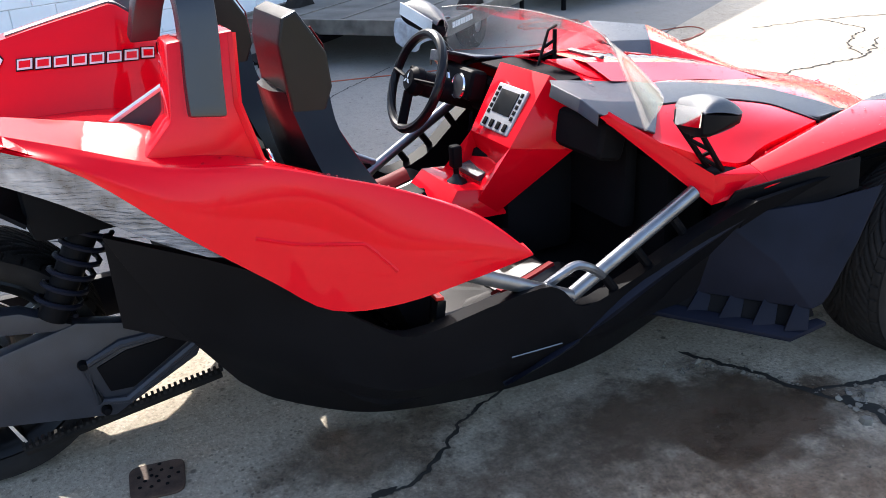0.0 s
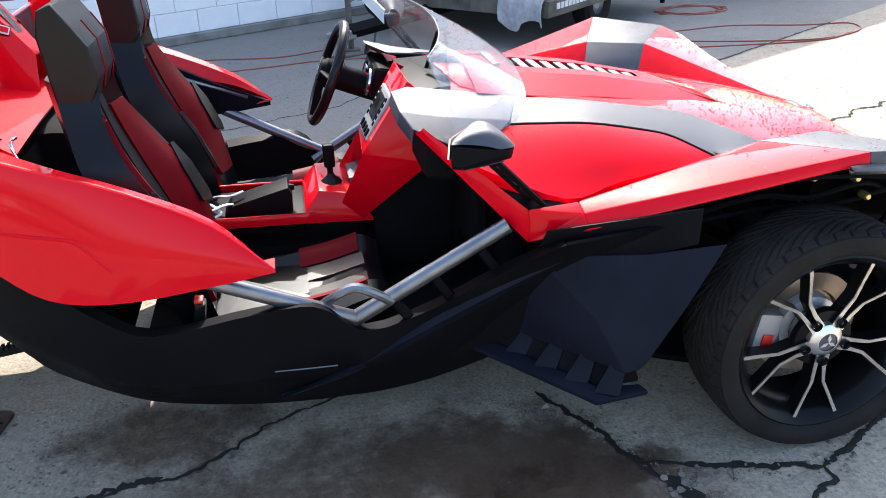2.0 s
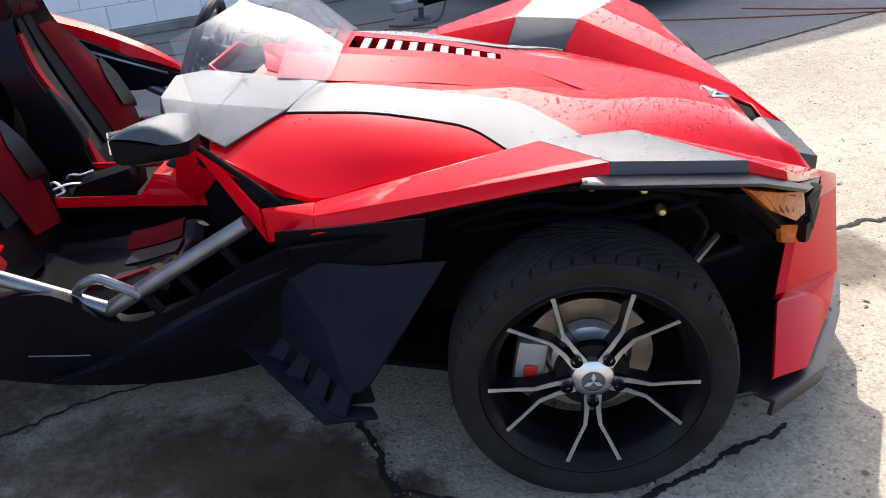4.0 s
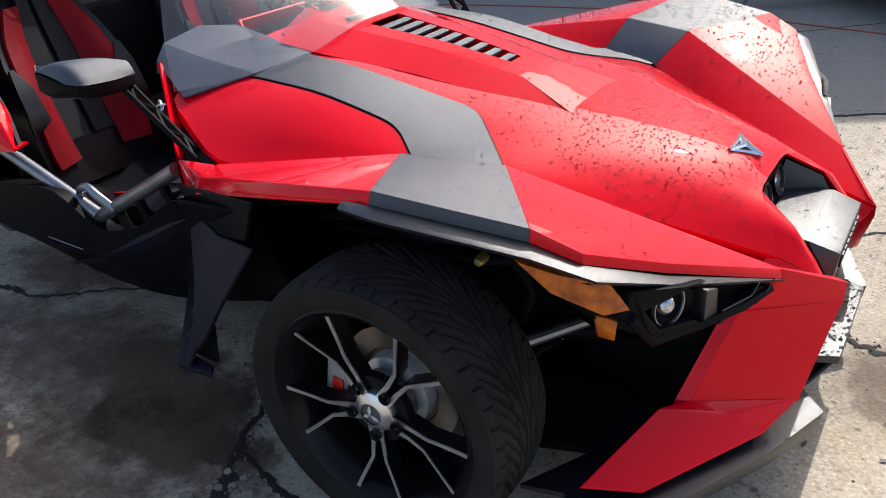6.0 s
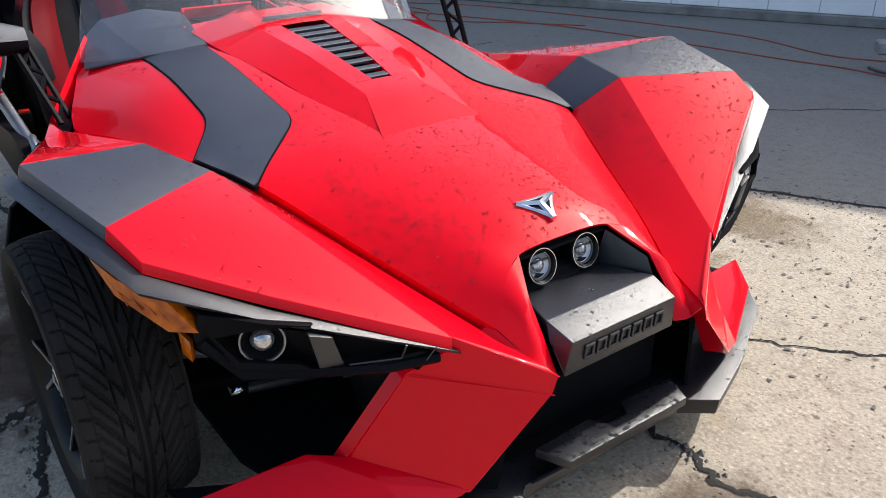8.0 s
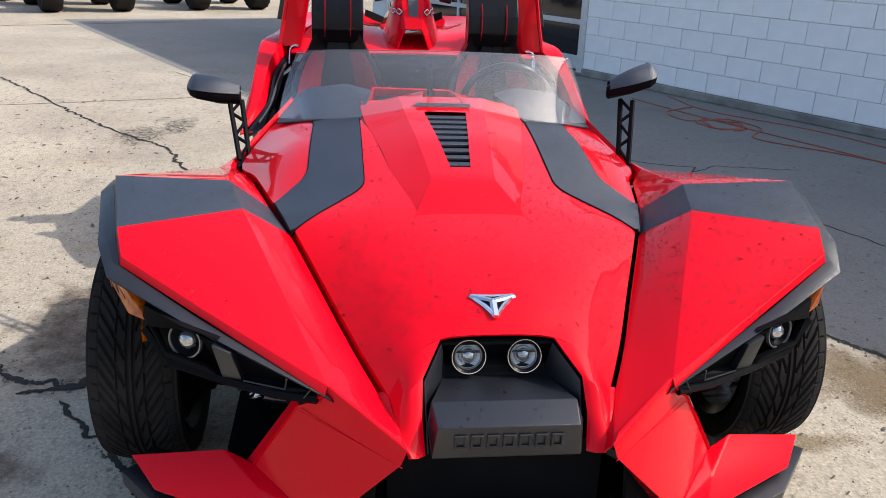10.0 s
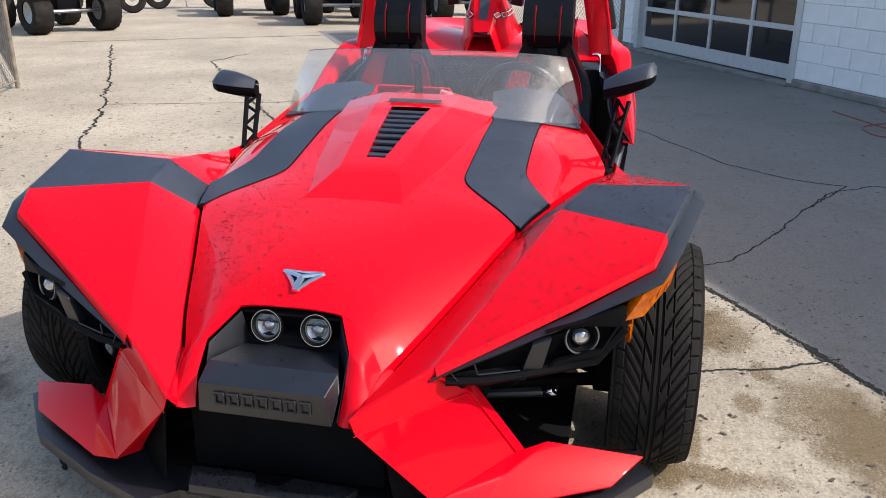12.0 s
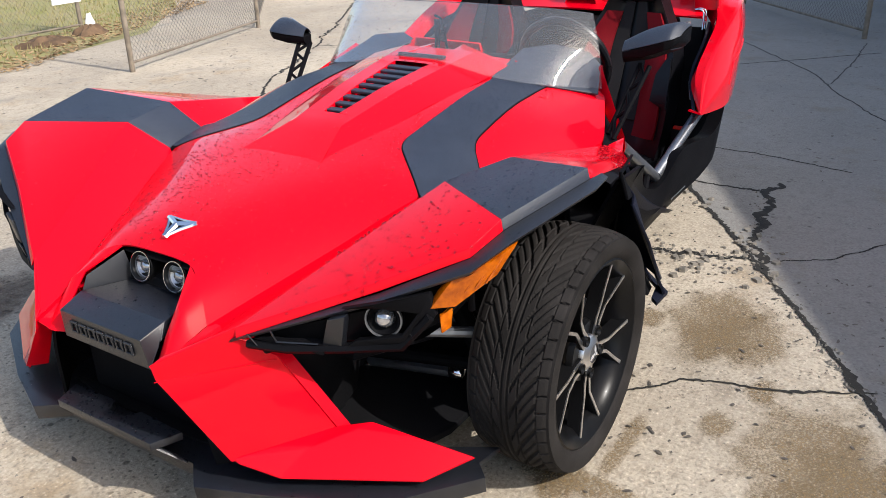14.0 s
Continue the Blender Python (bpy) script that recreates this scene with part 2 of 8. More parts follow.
def tube(pts, r=0.02, n=10, smooth=0, cap=True, flat=1.0):
    """A round bar along pts; smooth: steps of a curve between them."""
    p = spline(pts, smooth) if smooth else [Vector(q) for q in pts]
    bm = bmesh.new()
    rings, up = [], Vector((0.13, 0.21, 0.97))
    for i, q in enumerate(p):
        d = (p[min(i + 1, len(p) - 1)] - p[max(i - 1, 0)]).normalized()
        if abs(d.dot(up)) > 0.97:
            up = Vector((0.97, 0.1, 0.2))
        s = d.cross(up).normalized()
        u = s.cross(d).normalized()
        rings.append([bm.verts.new(q + r * math.cos(2 * math.pi * k / n) * s + flat * r * math.sin(2 * math.pi * k / n) * u) for k in range(n)])
    for a, b in zip(rings, rings[1:]):
        for k in range(n):
            bm.faces.new((a[k], a[(k + 1) % n], b[(k + 1) % n], b[k]))
    if cap:
        bm.faces.new(rings[0][::-1])
        bm.faces.new(rings[-1])
    bmesh.ops.recalc_face_normals(bm, faces=bm.faces[:])
    return bm


def plate(pts, t=0.02, way=None, b=0.004):
    """A flat-ish polygon given thickness t along way (or against its own normal)."""
    p = [Vector(q) for q in pts]
    if way is None:
        n = Vector()
        for a, c in zip(p, p[1:] + p[:1]):
            n += a.cross(c)
        way = -n.normalized()
    w = Vector(way) * t
    k = len(p)
    faces = [list(range(k)), [k + i for i in reversed(range(k))]]
    faces += [[i, k + i, k + (i + 1) % k, (i + 1) % k] for i in range(k)]
    bm = mesh_of(p + [q + w for q in p], faces)
    bmesh.ops.recalc_face_normals(bm, faces=bm.faces[:])
    if b:
        bevel(bm, b, 2)
    return bm


def facets(verts, faces, t=0.008, b=0.004, seg=2):
    """A folded sheet from named corners, given thickness and softened folds."""
    bm = thick(mesh_of(verts, faces), t)
    if b:
        bevel(bm, b, seg, 12)
    return bm


def part(name, bm, mat, parent=None, label="", sharp=32):
    me = bpy.data.meshes.new(name)
    bmesh.ops.recalc_face_normals(bm, faces=bm.faces[:])
    for f in bm.faces:
        f.smooth = True
    for e in bm.edges:
        if not e.is_manifold or e.calc_face_angle(0) > radians(sharp):
            e.smooth = False
    bm.to_mesh(me)
    bm.free()
    me.materials.append(mat)
    ob = new(name, me)
    if parent is not None:
        ob.parent = parent
        ob.matrix_parent_inverse = parent.matrix_basis.inverted() if parent.type == "EMPTY" else Matrix()
    if label:
        tagged(ob, label)
    return ob


def drape(poly, on, lift=0.004, step=0.03, deep=0.01):
    """A patch that follows the surface bm `on` from above, inside the outline poly in x and y."""
    tree = BVHTree.FromBMesh(on)
    bm = mesh_of([(x, y, 0) for x, y in poly], [list(range(len(poly)))])
    xs, ys = [p[0] for p in poly], [p[1] for p in poly]
    for axis, lo, hi in ((0, min(xs), max(xs)), (1, min(ys), max(ys))):
        for k in range(1, int((hi - lo) / step) + 1):
            co, no = Vector(), Vector()
            co[axis], no[axis] = lo + k * step, 1
            bmesh.ops.bisect_plane(bm, geom=bm.verts[:] + bm.edges[:] + bm.faces[:], plane_co=co, plane_no=no, dist=1e-5)
    last = 0.7
    for v in bm.verts:
        hit = tree.ray_cast(Vector((v.co.x, v.co.y, 3)), Vector((0, 0, -1)))[0]
        if hit is None:
            hit = tree.find_nearest(Vector((v.co.x, v.co.y, last)))[0]
        last = hit.z
        v.co.z = hit.z + lift
    bmesh.ops.recalc_face_normals(bm, faces=bm.faces[:])
    ext = bmesh.ops.extrude_face_region(bm, geom=bm.faces[:])
    top = [v for v in ext["geom"] if isinstance(v, bmesh.types.BMVert)]
    tops = set(top)
    for v in bm.verts:
        if v not in tops:
            v.co.z -= deep
    bmesh.ops.recalc_face_normals(bm, faces=bm.faces[:])
    return bm


def rounded(poly, r=0.03, n=5):
    """The 2-D outline with its corners rounded."""
    out = []
    k = len(poly)
    for i in range(k):
        a, b, c = Vector(poly[i - 1]), Vector(poly[i]), Vector(poly[(i + 1) % k])
        ra = min(r[i] if isinstance(r, list) else r, 0.45 * (a - b).length, 0.45 * (c - b).length)
        p, q = b + (a - b).normalized() * ra, b + (c - b).normalized() * ra
        for j in range(n + 1):
            t = j / n
            out.append(tuple((1 - t) ** 2 * p + 2 * t * (1 - t) * b + t * t * q))
    return out


# ---- the vehicle: front axle over the origin, nose towards +x ----
car = tagged(new("three_wheeled_roadster"), "glossy red open three-wheeled roadster with grey panels parked on concrete", "roadster")
car.empty_display_size = 0.3
SIDES = (("right", False), ("left", True))


def hood_half():
    """Rows of the hood from the windscreen to the nose, each from the middle to the gap beside the fender."""
    return [
        [(-0.80, 0, 0.880), (-0.81, -0.14, 0.884), (-0.84, -0.29, 0.868), (-0.87, -0.45, 0.832), (-0.88, -0.57, 0.785), (-0.845, -0.608, 0.768)],
        [(-0.625, 0, 0.847), (-0.63, -0.135, 0.853), (-0.645, -0.29, 0.843), (-0.66, -0.45, 0.8135), (-0.665, -0.572, 0.764), (-0.625, -0.690, 0.685)],
        [(-0.45, 0, 0.815), (-0.45, -0.13, 0.822), (-0.45, -0.29, 0.818), (-0.45, -0.45, 0.795), (-0.45, -0.565, 0.745), (-0.45, -0.628, 0.690)],
        [(-0.137, 0, 0.772), (-0.137, -0.13, 0.772), (-0.137, -0.285, 0.757), (-0.137, -0.42, 0.732), (-0.137, -0.50, 0.712), (-0.137, -0.545, 0.696)],
        [(0.06, 0, 0.737), (0.06, -0.13, 0.735), (0.06, -0.25, 0.728), (0.06, -0.35, 0.714), (0.06, -0.43, 0.698), (0.06, -0.478, 0.685)],
        [(0.30, 0, 0.692), (0.30, -0.10, 0.690), (0.30, -0.20, 0.678), (0.30, -0.28, 0.658), (0.30, -0.345, 0.630), (0.30, -0.384, 0.608)],
        [(0.47, 0, 0.647), (0.47, -0.09, 0.644), (0.47, -0.16, 0.632), (0.475, -0.22, 0.612), (0.48, -0.27, 0.582), (0.49, -0.310, 0.548)],
        [(0.548, 0, 0.604), (0.548, -0.07, 0.603), (0.552, -0.13, 0.597), (0.575, -0.175, 0.583), (0.60, -0.215, 0.553), (0.625, -0.248, 0.498)],
    ]


rows = [[(x, -y, z) for x, y, z in reversed(r[1:])] + r for r in hood_half()]
hood_bm = loft(rows, 4, 4)
hood_ref = hood_bm.copy()
EDGE = [tuple(p) for p in spline([r[-1] for r in hood_half()], 4)]
skirts = [loft([EDGE, [(x - 0.002, y - 0.001, z - 0.035) for x, y, z in EDGE]], 1, 1, False, False)]
skirts.append(mirrored(skirts[0].copy()))
hood = part("hood", merge(thick(hood_bm, 0.006), *[thick(s, 0.004) for s in skirts]), RED, car, "glossy red hood beaded with water")

for side, flip in SIDES:
    leg = loft([
        [(0.552, -0.13, 0.597), (0.575, -0.175, 0.583), (0.60, -0.215, 0.553), (0.625, -0.248, 0.498)],
        [(0.640, -0.176, 0.546), (0.652, -0.192, 0.540), (0.664, -0.212, 0.522), (0.674, -0.238, 0.478)],
        [(0.692, -0.180, 0.482), (0.700, -0.192, 0.478), (0.709, -0.207, 0.468), (0.716, -0.224, 0.453)],
        [(0.728, -0.174, 0.412), (0.736, -0.183, 0.414), (0.745, -0.195, 0.417), (0.752, -0.209, 0.424)]], 4, 4, True, False)
    part("nose_side", mirrored(thick(leg, 0.006), flip), RED, car)
    inner_ = [(0.610, -0.238, 0.500), (0.625, -0.247, 0.494), (0.674, -0.237, 0.474), (0.716, -0.223, 0.449), (0.750, -0.208, 0.422)]
    outer_ = [(0.600, -0.268, 0.490), (0.630, -0.264, 0.478), (0.676, -0.250, 0.466), (0.722, -0.234, 0.456), (0.768, -0.217, 0.448)]
    part("nose_gap", mirrored(thick(loft([inner_, outer_], 2, 2, False, False), 0.003), flip), RED, car)

# hood bulge with the vent
bulge = [
    [(0.110, -0.170, 0.712), (0.110, -0.164, 0.715), (0.110, 0, 0.718)],
    [(-0.09, -0.190, 0.756), (-0.09, -0.092, 0.790), (-0.09, 0, 0.791)],
    [(-0.35, -0.225, 0.806), (-0.35, -0.115, 0.846), (-0.35, 0, 0.848)],
    [(-0.62, -0.275, 0.846), (-0.62, -0.140, 0.886), (-0.62, 0, 0.888)],
    [(-0.76, -0.285, 0.868), (-0.76, -0.150, 0.905), (-0.76, 0, 0.905)],
]
half = [[bulge[i][0], bulge[i][1]] for i in range(5)]
sides = [loft(half, 3, 3, False, False), mirrored(loft(half, 3, 3, False, False))]
# the flat top round the vent's opening, ramp in front


def top_z(x):
    pts = [(0.110, 0.722), (-0.09, 0.791), (-0.35, 0.848), (-0.62, 0.888), (-0.76, 0.906)]
    for (a, za), (b, zb) in zip(pts, pts[1:]):
        if b <= x <= a:
            return za + (zb - za) * (x - a) / (b - a)
    return pts[-1][1]


def top_w(x):
    pts = [(0.110, 0.164), (-0.09, 0.092), (-0.35, 0.115), (-0.62, 0.140), (-0.76, 0.150)]
    for (a, za), (b, zb) in zip(pts, pts[1:]):
        if b <= x <= a:
            return za + (zb - za) * (x - a) / (b - a)
    return pts[-1][1]


def vent_w(x):
    return 0.030 + (0.072 - 0.030) * (-0.157 - x) / (0.595 - 0.157)


tops = []
for s in (1, -1):
    stations = [-0.157, -0.25, -0.35, -0.45, -0.595]
    tops.append(loft([[(x, s * vent_w(x), top_z(x)), (x, s * top_w(x), top_z(x) - 0.002)] for x in stations], 2, 2, False, False))
    tops.append(loft([[(x, s * vent_w(x), top_z(x) - 0.03), (x, s * vent_w(x), top_z(x))] for x in stations], 1, 2, False, False))
tops.append(loft([[(x, -top_w(x), top_z(x) - 0.002), (x, 0, top_z(x)), (x, top_w(x), top_z(x) - 0.002)] for x in (0.110, 0.0, -0.09, -0.157)], 2, 2, False, False))
tops.append(loft([[(x, -top_w(x), top_z(x) - 0.002), (x, 0, top_z(x)), (x, top_w(x), top_z(x) - 0.002)] for x in (-0.595, -0.68, -0.76)], 2, 2, False, False))
bul = merge(*sides, *tops)
bmesh.ops.remove_doubles(bul, verts=bul.verts[:], dist=0.0015)
part("hood_bulge", bul, RED, car, sharp=12)
part("vent_floor", plate([(-0.15, -0.03, top_z(-0.15) - 0.03), (-0.60, -0.075, top_z(-0.6) - 0.03), (-0.60, 0.075, top_z(-0.6) - 0.03), (-0.15, 0.03, top_z(-0.15) - 0.03)], 0.01, (0, 0, -1), 0), DEEP, car)
for k in range(9):
    x = -0.185 - k * 0.046
    w = vent_w(x)
    part("vent_slat", moved(block(0.026, 2 * w + 0.004, 0.010, 0.002, 1), pose(x, 0, top_z(x) - 0.007, 0, 6, 0)), GREY, car)

# grey stripes that run down the hood
for side, flip in SIDES:
    s = 1 if flip else -1
    outline = rounded([(-0.86, 0.285), (-0.62, 0.291), (-0.118, 0.285), (0.074, 0.486), (-0.130, 0.546), (-0.245, 0.452), (-0.67, 0.446), (-0.90, 0.47)], [0.03, 0.03, 0.05, 0.005, 0.005, 0.05, 0.03, 0.03])
    outline = [(x, s * y) for x, y in outline]
    wide = []
    for i in range(len(outline)):
        d = Vector(outline[(i + 1) % len(outline)]) - Vector(outline[i - 1])
        d = d.normalized() if d.length > 1e-6 else Vector((0, 0))
        wide.append((outline[i][0] + s * 0.0035 * d.y, outline[i][1] - s * 0.0035 * d.x))
    part("stripe_seam", drape(wide, hood_ref, 0.0018), BLACK, car)
    part("hood_stripe", drape(outline, hood_ref, 0.004), GREY, car, "matt grey inlay with a fine grain")
hood_ref.free()

# badge: a three-armed chrome star (plain shape)
corners = [Vector((0.062 * math.cos(radians(a)), 0.062 * math.sin(radians(a)), 0)) for a in (270, 30, 150)]
bars = []
for i in range(3):
    a, b = corners[i], corners[(i + 1) % 3]
    bars.append(tube([tuple(a * 0.93), tuple((a + b) * 0.41), tuple(b * 0.93)], 0.0060, 6, 0, True, 1.0))
    bars.append(tube([(0, 0, 0.006), tuple(a * 0.95)], 0.0100, 6, 0, True, 0.6))
bm_ = Matrix.Translation((0.472, 0, 0.648)) @ pose(0, 0, 0, 0, 18, 0) @ pose(0, 0, 0, 0, 0, 90) @ Matrix.Diagonal((1.0, 0.80, 1, 1))
bd = part("badge", moved(merge(*bars), bm_), CHROME, car, "chrome three-armed badge on dark ground")
part("badge_ground", moved(plate([tuple(c * 0.93) for c in corners], 0.004, (0, 0, 1), 0), bm_), BLACK, bd)

# nose opening: dark box, twin lamps, grey cover
box = merge(plate([(0.50, -0.16, 0.59), (0.50, 0.16, 0.59), (0.50, 0.16, 0.40), (0.50, -0.16, 0.40)], 0.01, (-1, 0, 0), 0),
            plate([(0.50, -0.150, 0.585), (0.546, -0.128, 0.578), (0.546, 0.128, 0.578), (0.50, 0.150, 0.585)], 0.006, (0, 0, 1), 0))
part("lamp_recess", box, DEEP, car)
for side, flip in SIDES:
    cheek = facets([(0.552, -0.126, 0.584), (0.640, -0.172, 0.536), (0.716, -0.166, 0.408), (0.66, -0.150, 0.40), (0.54, -0.112, 0.50)], [(0, 1, 4), (1, 2, 3, 4)], 0.004, 0.002)
    part("recess_side", mirrored(cheek, flip), COAL, car)
for y in (-0.066, 0.066):
    m = Matrix.Translation((0.547, y * 0.97, 0.550)) @ pose(0, 0, 0, 0, -14, 0) @ Matrix.Diagonal((0.83, 0.83, 0.83, 1))
    lamp = part("headlamp", moved(lathe([(0.0, -0.05), (0.040, -0.045), (0.047, -0.01), (0.049, 0.006), (0.045, 0.012), (0.040, 0.008), (0.036, -0.004)], 32, "x"), m), RIMBLACK, car, "round projector headlamp")
    part("lamp_ring", moved(lathe([(0.0435, 0.006), (0.0455, 0.012), (0.0475, 0.012), (0.0485, 0.006)], 32, "x"), m), CHROME, lamp)
    part("reflector", moved(lathe([(0.043, 0.006), (0.040, -0.002), (0.033, -0.010), (0.026, -0.014), (0.024, -0.022)], 32, "x"), m), SILVER, lamp)
    part("reflector_ring", moved(lathe([(0.036, -0.003), (0.0375, 0.001), (0.035, 0.001), (0.034, -0.004)], 32, "x"), m), STEEL, lamp)
    part("projector", moved(lathe([(0.025, -0.022), (0.024, -0.012), (0.020, -0.005), (0.012, 0.001), (0.0, 0.003)], 24, "x"), m), BEAD, lamp)
    part("cross_bar", moved(block(0.006, 0.070, 0.007, 0.002), m @ Matrix.Translation((-0.002, 0, 0.012))), RIMBLACK, lamp)
    part("lens", moved(lathe([(0.038, 0.005), (0.028, 0.008), (0.014, 0.010), (0.0, 0.0105)], 24, "x"), m), LENS, lamp)
cover = facets([
    (0.520, -0.110, 0.500), (0.520, 0.110, 0.500), (0.672, 0.160, 0.508), (0.672, -0.160, 0.508),
    (0.742, 0.152, 0.487), (0.742, -0.152, 0.487), (0.735, 0.162, 0.408), (0.735, -0.162, 0.408),
    (0.700, 0.171, 0.470), (0.700, -0.171, 0.470), (0.64, 0.150, 0.395), (0.64, -0.150, 0.395)],
    [(0, 1, 2, 3), (3, 2, 4, 5), (5, 4, 6, 7), (2, 8, 6, 4), (3, 5, 7, 9), (7, 6, 10, 11), (1, 8, 2), (0, 3, 9)], 0.006, 0.018, 5)
cov = part("nose_cover", cover, COAL, car, "grey grained nose cover")
for k in range(7):
    y = 0.104 - k * 0.0345
    mm = Matrix.Translation((0.7415, y, 0.451)) @ pose(0, 0, 0, 0, 5, 0)
    bars = [moved(block(0.005, 0.027, 0.006, 0.0012, 1), mm @ Matrix.Translation((0, 0, z))) for z in (-0.014, 0.014)]
    bars += [moved(block(0.005, 0.006, 0.022, 0.0012, 1), mm @ Matrix.Translation((0, u, 0))) for u in (-0.0105, 0.0105)]
    part("raised_mark", merge(*bars), EMBOSS, cov)

# ---- front fenders ----
F = {"rr": (-0.087, -0.664, 0.780), "fr": (0.134, -0.602, 0.768), "ro": (0.036, -0.932, 0.826), "fo": (0.321, -0.864, 0.782),
     "notch": (0.408, -0.838, 0.742), "lt": (0.655, -0.379, 0.543), "rl": (-0.137, -0.560, 0.688), "fl": (0.066, -0.495, 0.668),
     "nose": (0.774, -0.215, 0.456), "seamT": (-0.605, -0.724, 0.689), "seamS": (-0.605, -0.772, 0.674), "seamB": (-0.597, -0.803, 0.643), "gapR": (-0.737, -0.726, 0.682),
     "low": (-0.733, -0.722, 0.589), "roB": (0.036, -0.940, 0.800), "foB": (0.323, -0.870, 0.757), "notchB": (0.412, -0.842, 0.722)}


GAP = [(x + 0.003, y - 0.012, z - 0.012) for x, y, z in EDGE]
F["rl"], F["fl"], F["rin"] = GAP[12], GAP[16], GAP[8]


def at(*names):
    return [F[n] for n in names]


for side, flip in SIDES:
    # rear arm: from the stripe back to the screen pillar
    v = at("rr", "ro", "roB", "seamB", "seamS", "seamT", "rin", "rl")
    arm = facets(v, [(0, 1, 4, 5), (1, 2, 3, 4), (0, 5, 6), (0, 6, 7)], 0.012, 0.006)
    fender = part("fender_arm", mirrored(arm, flip), RED, car)
    # grey stripe across the fender
    v = at("rr", "fr", "fo", "ro", "foB", "roB", "rl", "fl")
    part("fender_stripe", mirrored(facets(v, [(0, 1, 2, 3), (3, 2, 4, 5), (0, 6, 7, 1)], 0.006, 0.002), flip), GREY, car, "matt grey band across the fender")
    # red front facet and the inner slope beside the hood
    v = at("fr", "fo", "notch", "lt", "fl", "nose", "foB", "notchB")
    v += [(0.50, -0.655, 0.655), (0.50, -0.668, 0.640), (0.662, -0.385, 0.522)] + GAP[18::2]
    front = facets(v, [(0, 1, 2, 8, 3), (0, 4, 11), (0, 11, 12), (0, 12, 13), (0, 13, 3), (3, 13, 14), (3, 14, 15), (3, 15, 16), (3, 16, 5),
                       (1, 6, 7, 2), (2, 7, 9, 8), (8, 9, 10, 3)], 0.004, 0.006, 3)
    part("front_fender", mirrored(front, flip), RED, car, "sharp-edged red front fender")
    chain = GAP[16:] + [F["nose"]]
    part("fender_skirt", mirrored(thick(loft([[(x, y - 0.002, z - 0.003) for x, y, z in chain], [(x - 0.01, y - 0.004, z - 0.05 * min(1.0, 4 * (0.80 - x))) for x, y, z in chain]], 1, 1, False, False), 0.003), flip), RED, car)
    # corner piece under the mirror
    v = at("seamT", "seamS", "seamB", "low", "gapR") + [(-0.60, -0.712, 0.640), (-0.745, -0.700, 0.640)]
    part("fender_corner", mirrored(facets(v, [(0, 1, 4), (1, 2, 3), (1, 3, 4), (0, 4, 6, 5)], 0.010, 0.006, 3), flip), RED, car)
    # band that rises from the corner to the cowl, folded along its length
    lower_, upper_ = [], []
    for k in range(6):
        u = k / 5
        lower_.append(tuple(Vector((-0.982, -0.524, 0.842)).lerp(Vector(F["low"]), u)))
        upper_.append(tuple(Vector((-0.962, -0.538, 0.858)).lerp(Vector(F["gapR"]), u)))
    fold_ = [tuple(Vector(p).lerp(Vector(q), 0.60) + Vector((0.002, -0.008, 0.0))) for p, q in zip(lower_, upper_)]
    wall_ = [(x + 0.008, y + 0.022, z - 0.040) for x, y, z in upper_]
    under_ = [(x + 0.012, y + 0.040, z + 0.004) for x, y, z in lower_]
    band = loft([under_, lower_, fold_, upper_, wall_], 1, 1, False, False)
    part("cowl_side", mirrored(band, flip), RED, car)
    # blade that drops from the fender to the lip
    v = [F["lt"], F["nose"], (0.774, -0.228, 0.420), (0.737, -0.402, 0.240), (0.540, -0.556, 0.268), (0.598, -0.444, 0.463),
         (0.70, -0.250, 0.440), (0.69, -0.36, 0.240), (0.768, -0.236, 0.412)]
    blade = facets(v, [(0, 1, 2, 5), (5, 2, 3, 4), (2, 1, 6), (2, 6, 7, 3)], 0.010, 0.008, 3)
    part("fender_blade", mirrored(blade, flip), RED, car, "red blade below the headlamp")
    part("blade_seam", mirrored(tube([(0.606, -0.446, 0.458), (0.690, -0.335, 0.437), (0.7755, -0.2265, 0.4165)], 0.0011, 6), flip), RED, car)
    rim_ = [(0.657, -0.392, 0.520), (0.600, -0.448, 0.463), (0.541, -0.560, 0.270)]
    part("blade_flange", mirrored(thick(loft([rim_, [(x - 0.030, y - 0.012, z - 0.004) for x, y, z in rim_]], 1, 1, False, False), 0.006), flip), RED, car)
    v = [(0.735, -0.400, 0.250), (0.542, -0.549, 0.278), (0.499, -0.623, 0.292), (0.424, -0.859, 0.234), (0.530, -0.784, 0.206), (0.690, -0.500, 0.205), (0.725, -0.410, 0.232), (0.62, -0.53, 0.255)]
    part("lip_fin", mirrored(facets(v, [(1, 2, 7), (2, 3, 4, 7), (7, 4, 5), (0, 1, 7), (0, 7, 5, 6)], 0.012, 0.007, 3), flip), RED, car)
    # dark trim along the fender's edge
    inner = [(-0.02, -0.945, 0.800), F["roB"], F["foB"], F["notchB"], (0.50, -0.668, 0.636), (0.655, -0.380, 0.524)]
    outer = [(-0.02, -0.962, 0.792), (0.060, -0.968, 0.788), (0.343, -0.905, 0.747), (0.446, -0.864, 0.709), (0.535, -0.676, 0.628), (0.668, -0.372, 0.517)]
    lower = [(x - 0.003, y + 0.006, z - 0.010) for x, y, z in outer]
    part("fender_trim", mirrored(bevel(thick(loft([inner, outer, lower], 1, 1, False, False), 0.012), 0.004, 2, 20), flip), COAL, car, "charcoal grained edge trim")

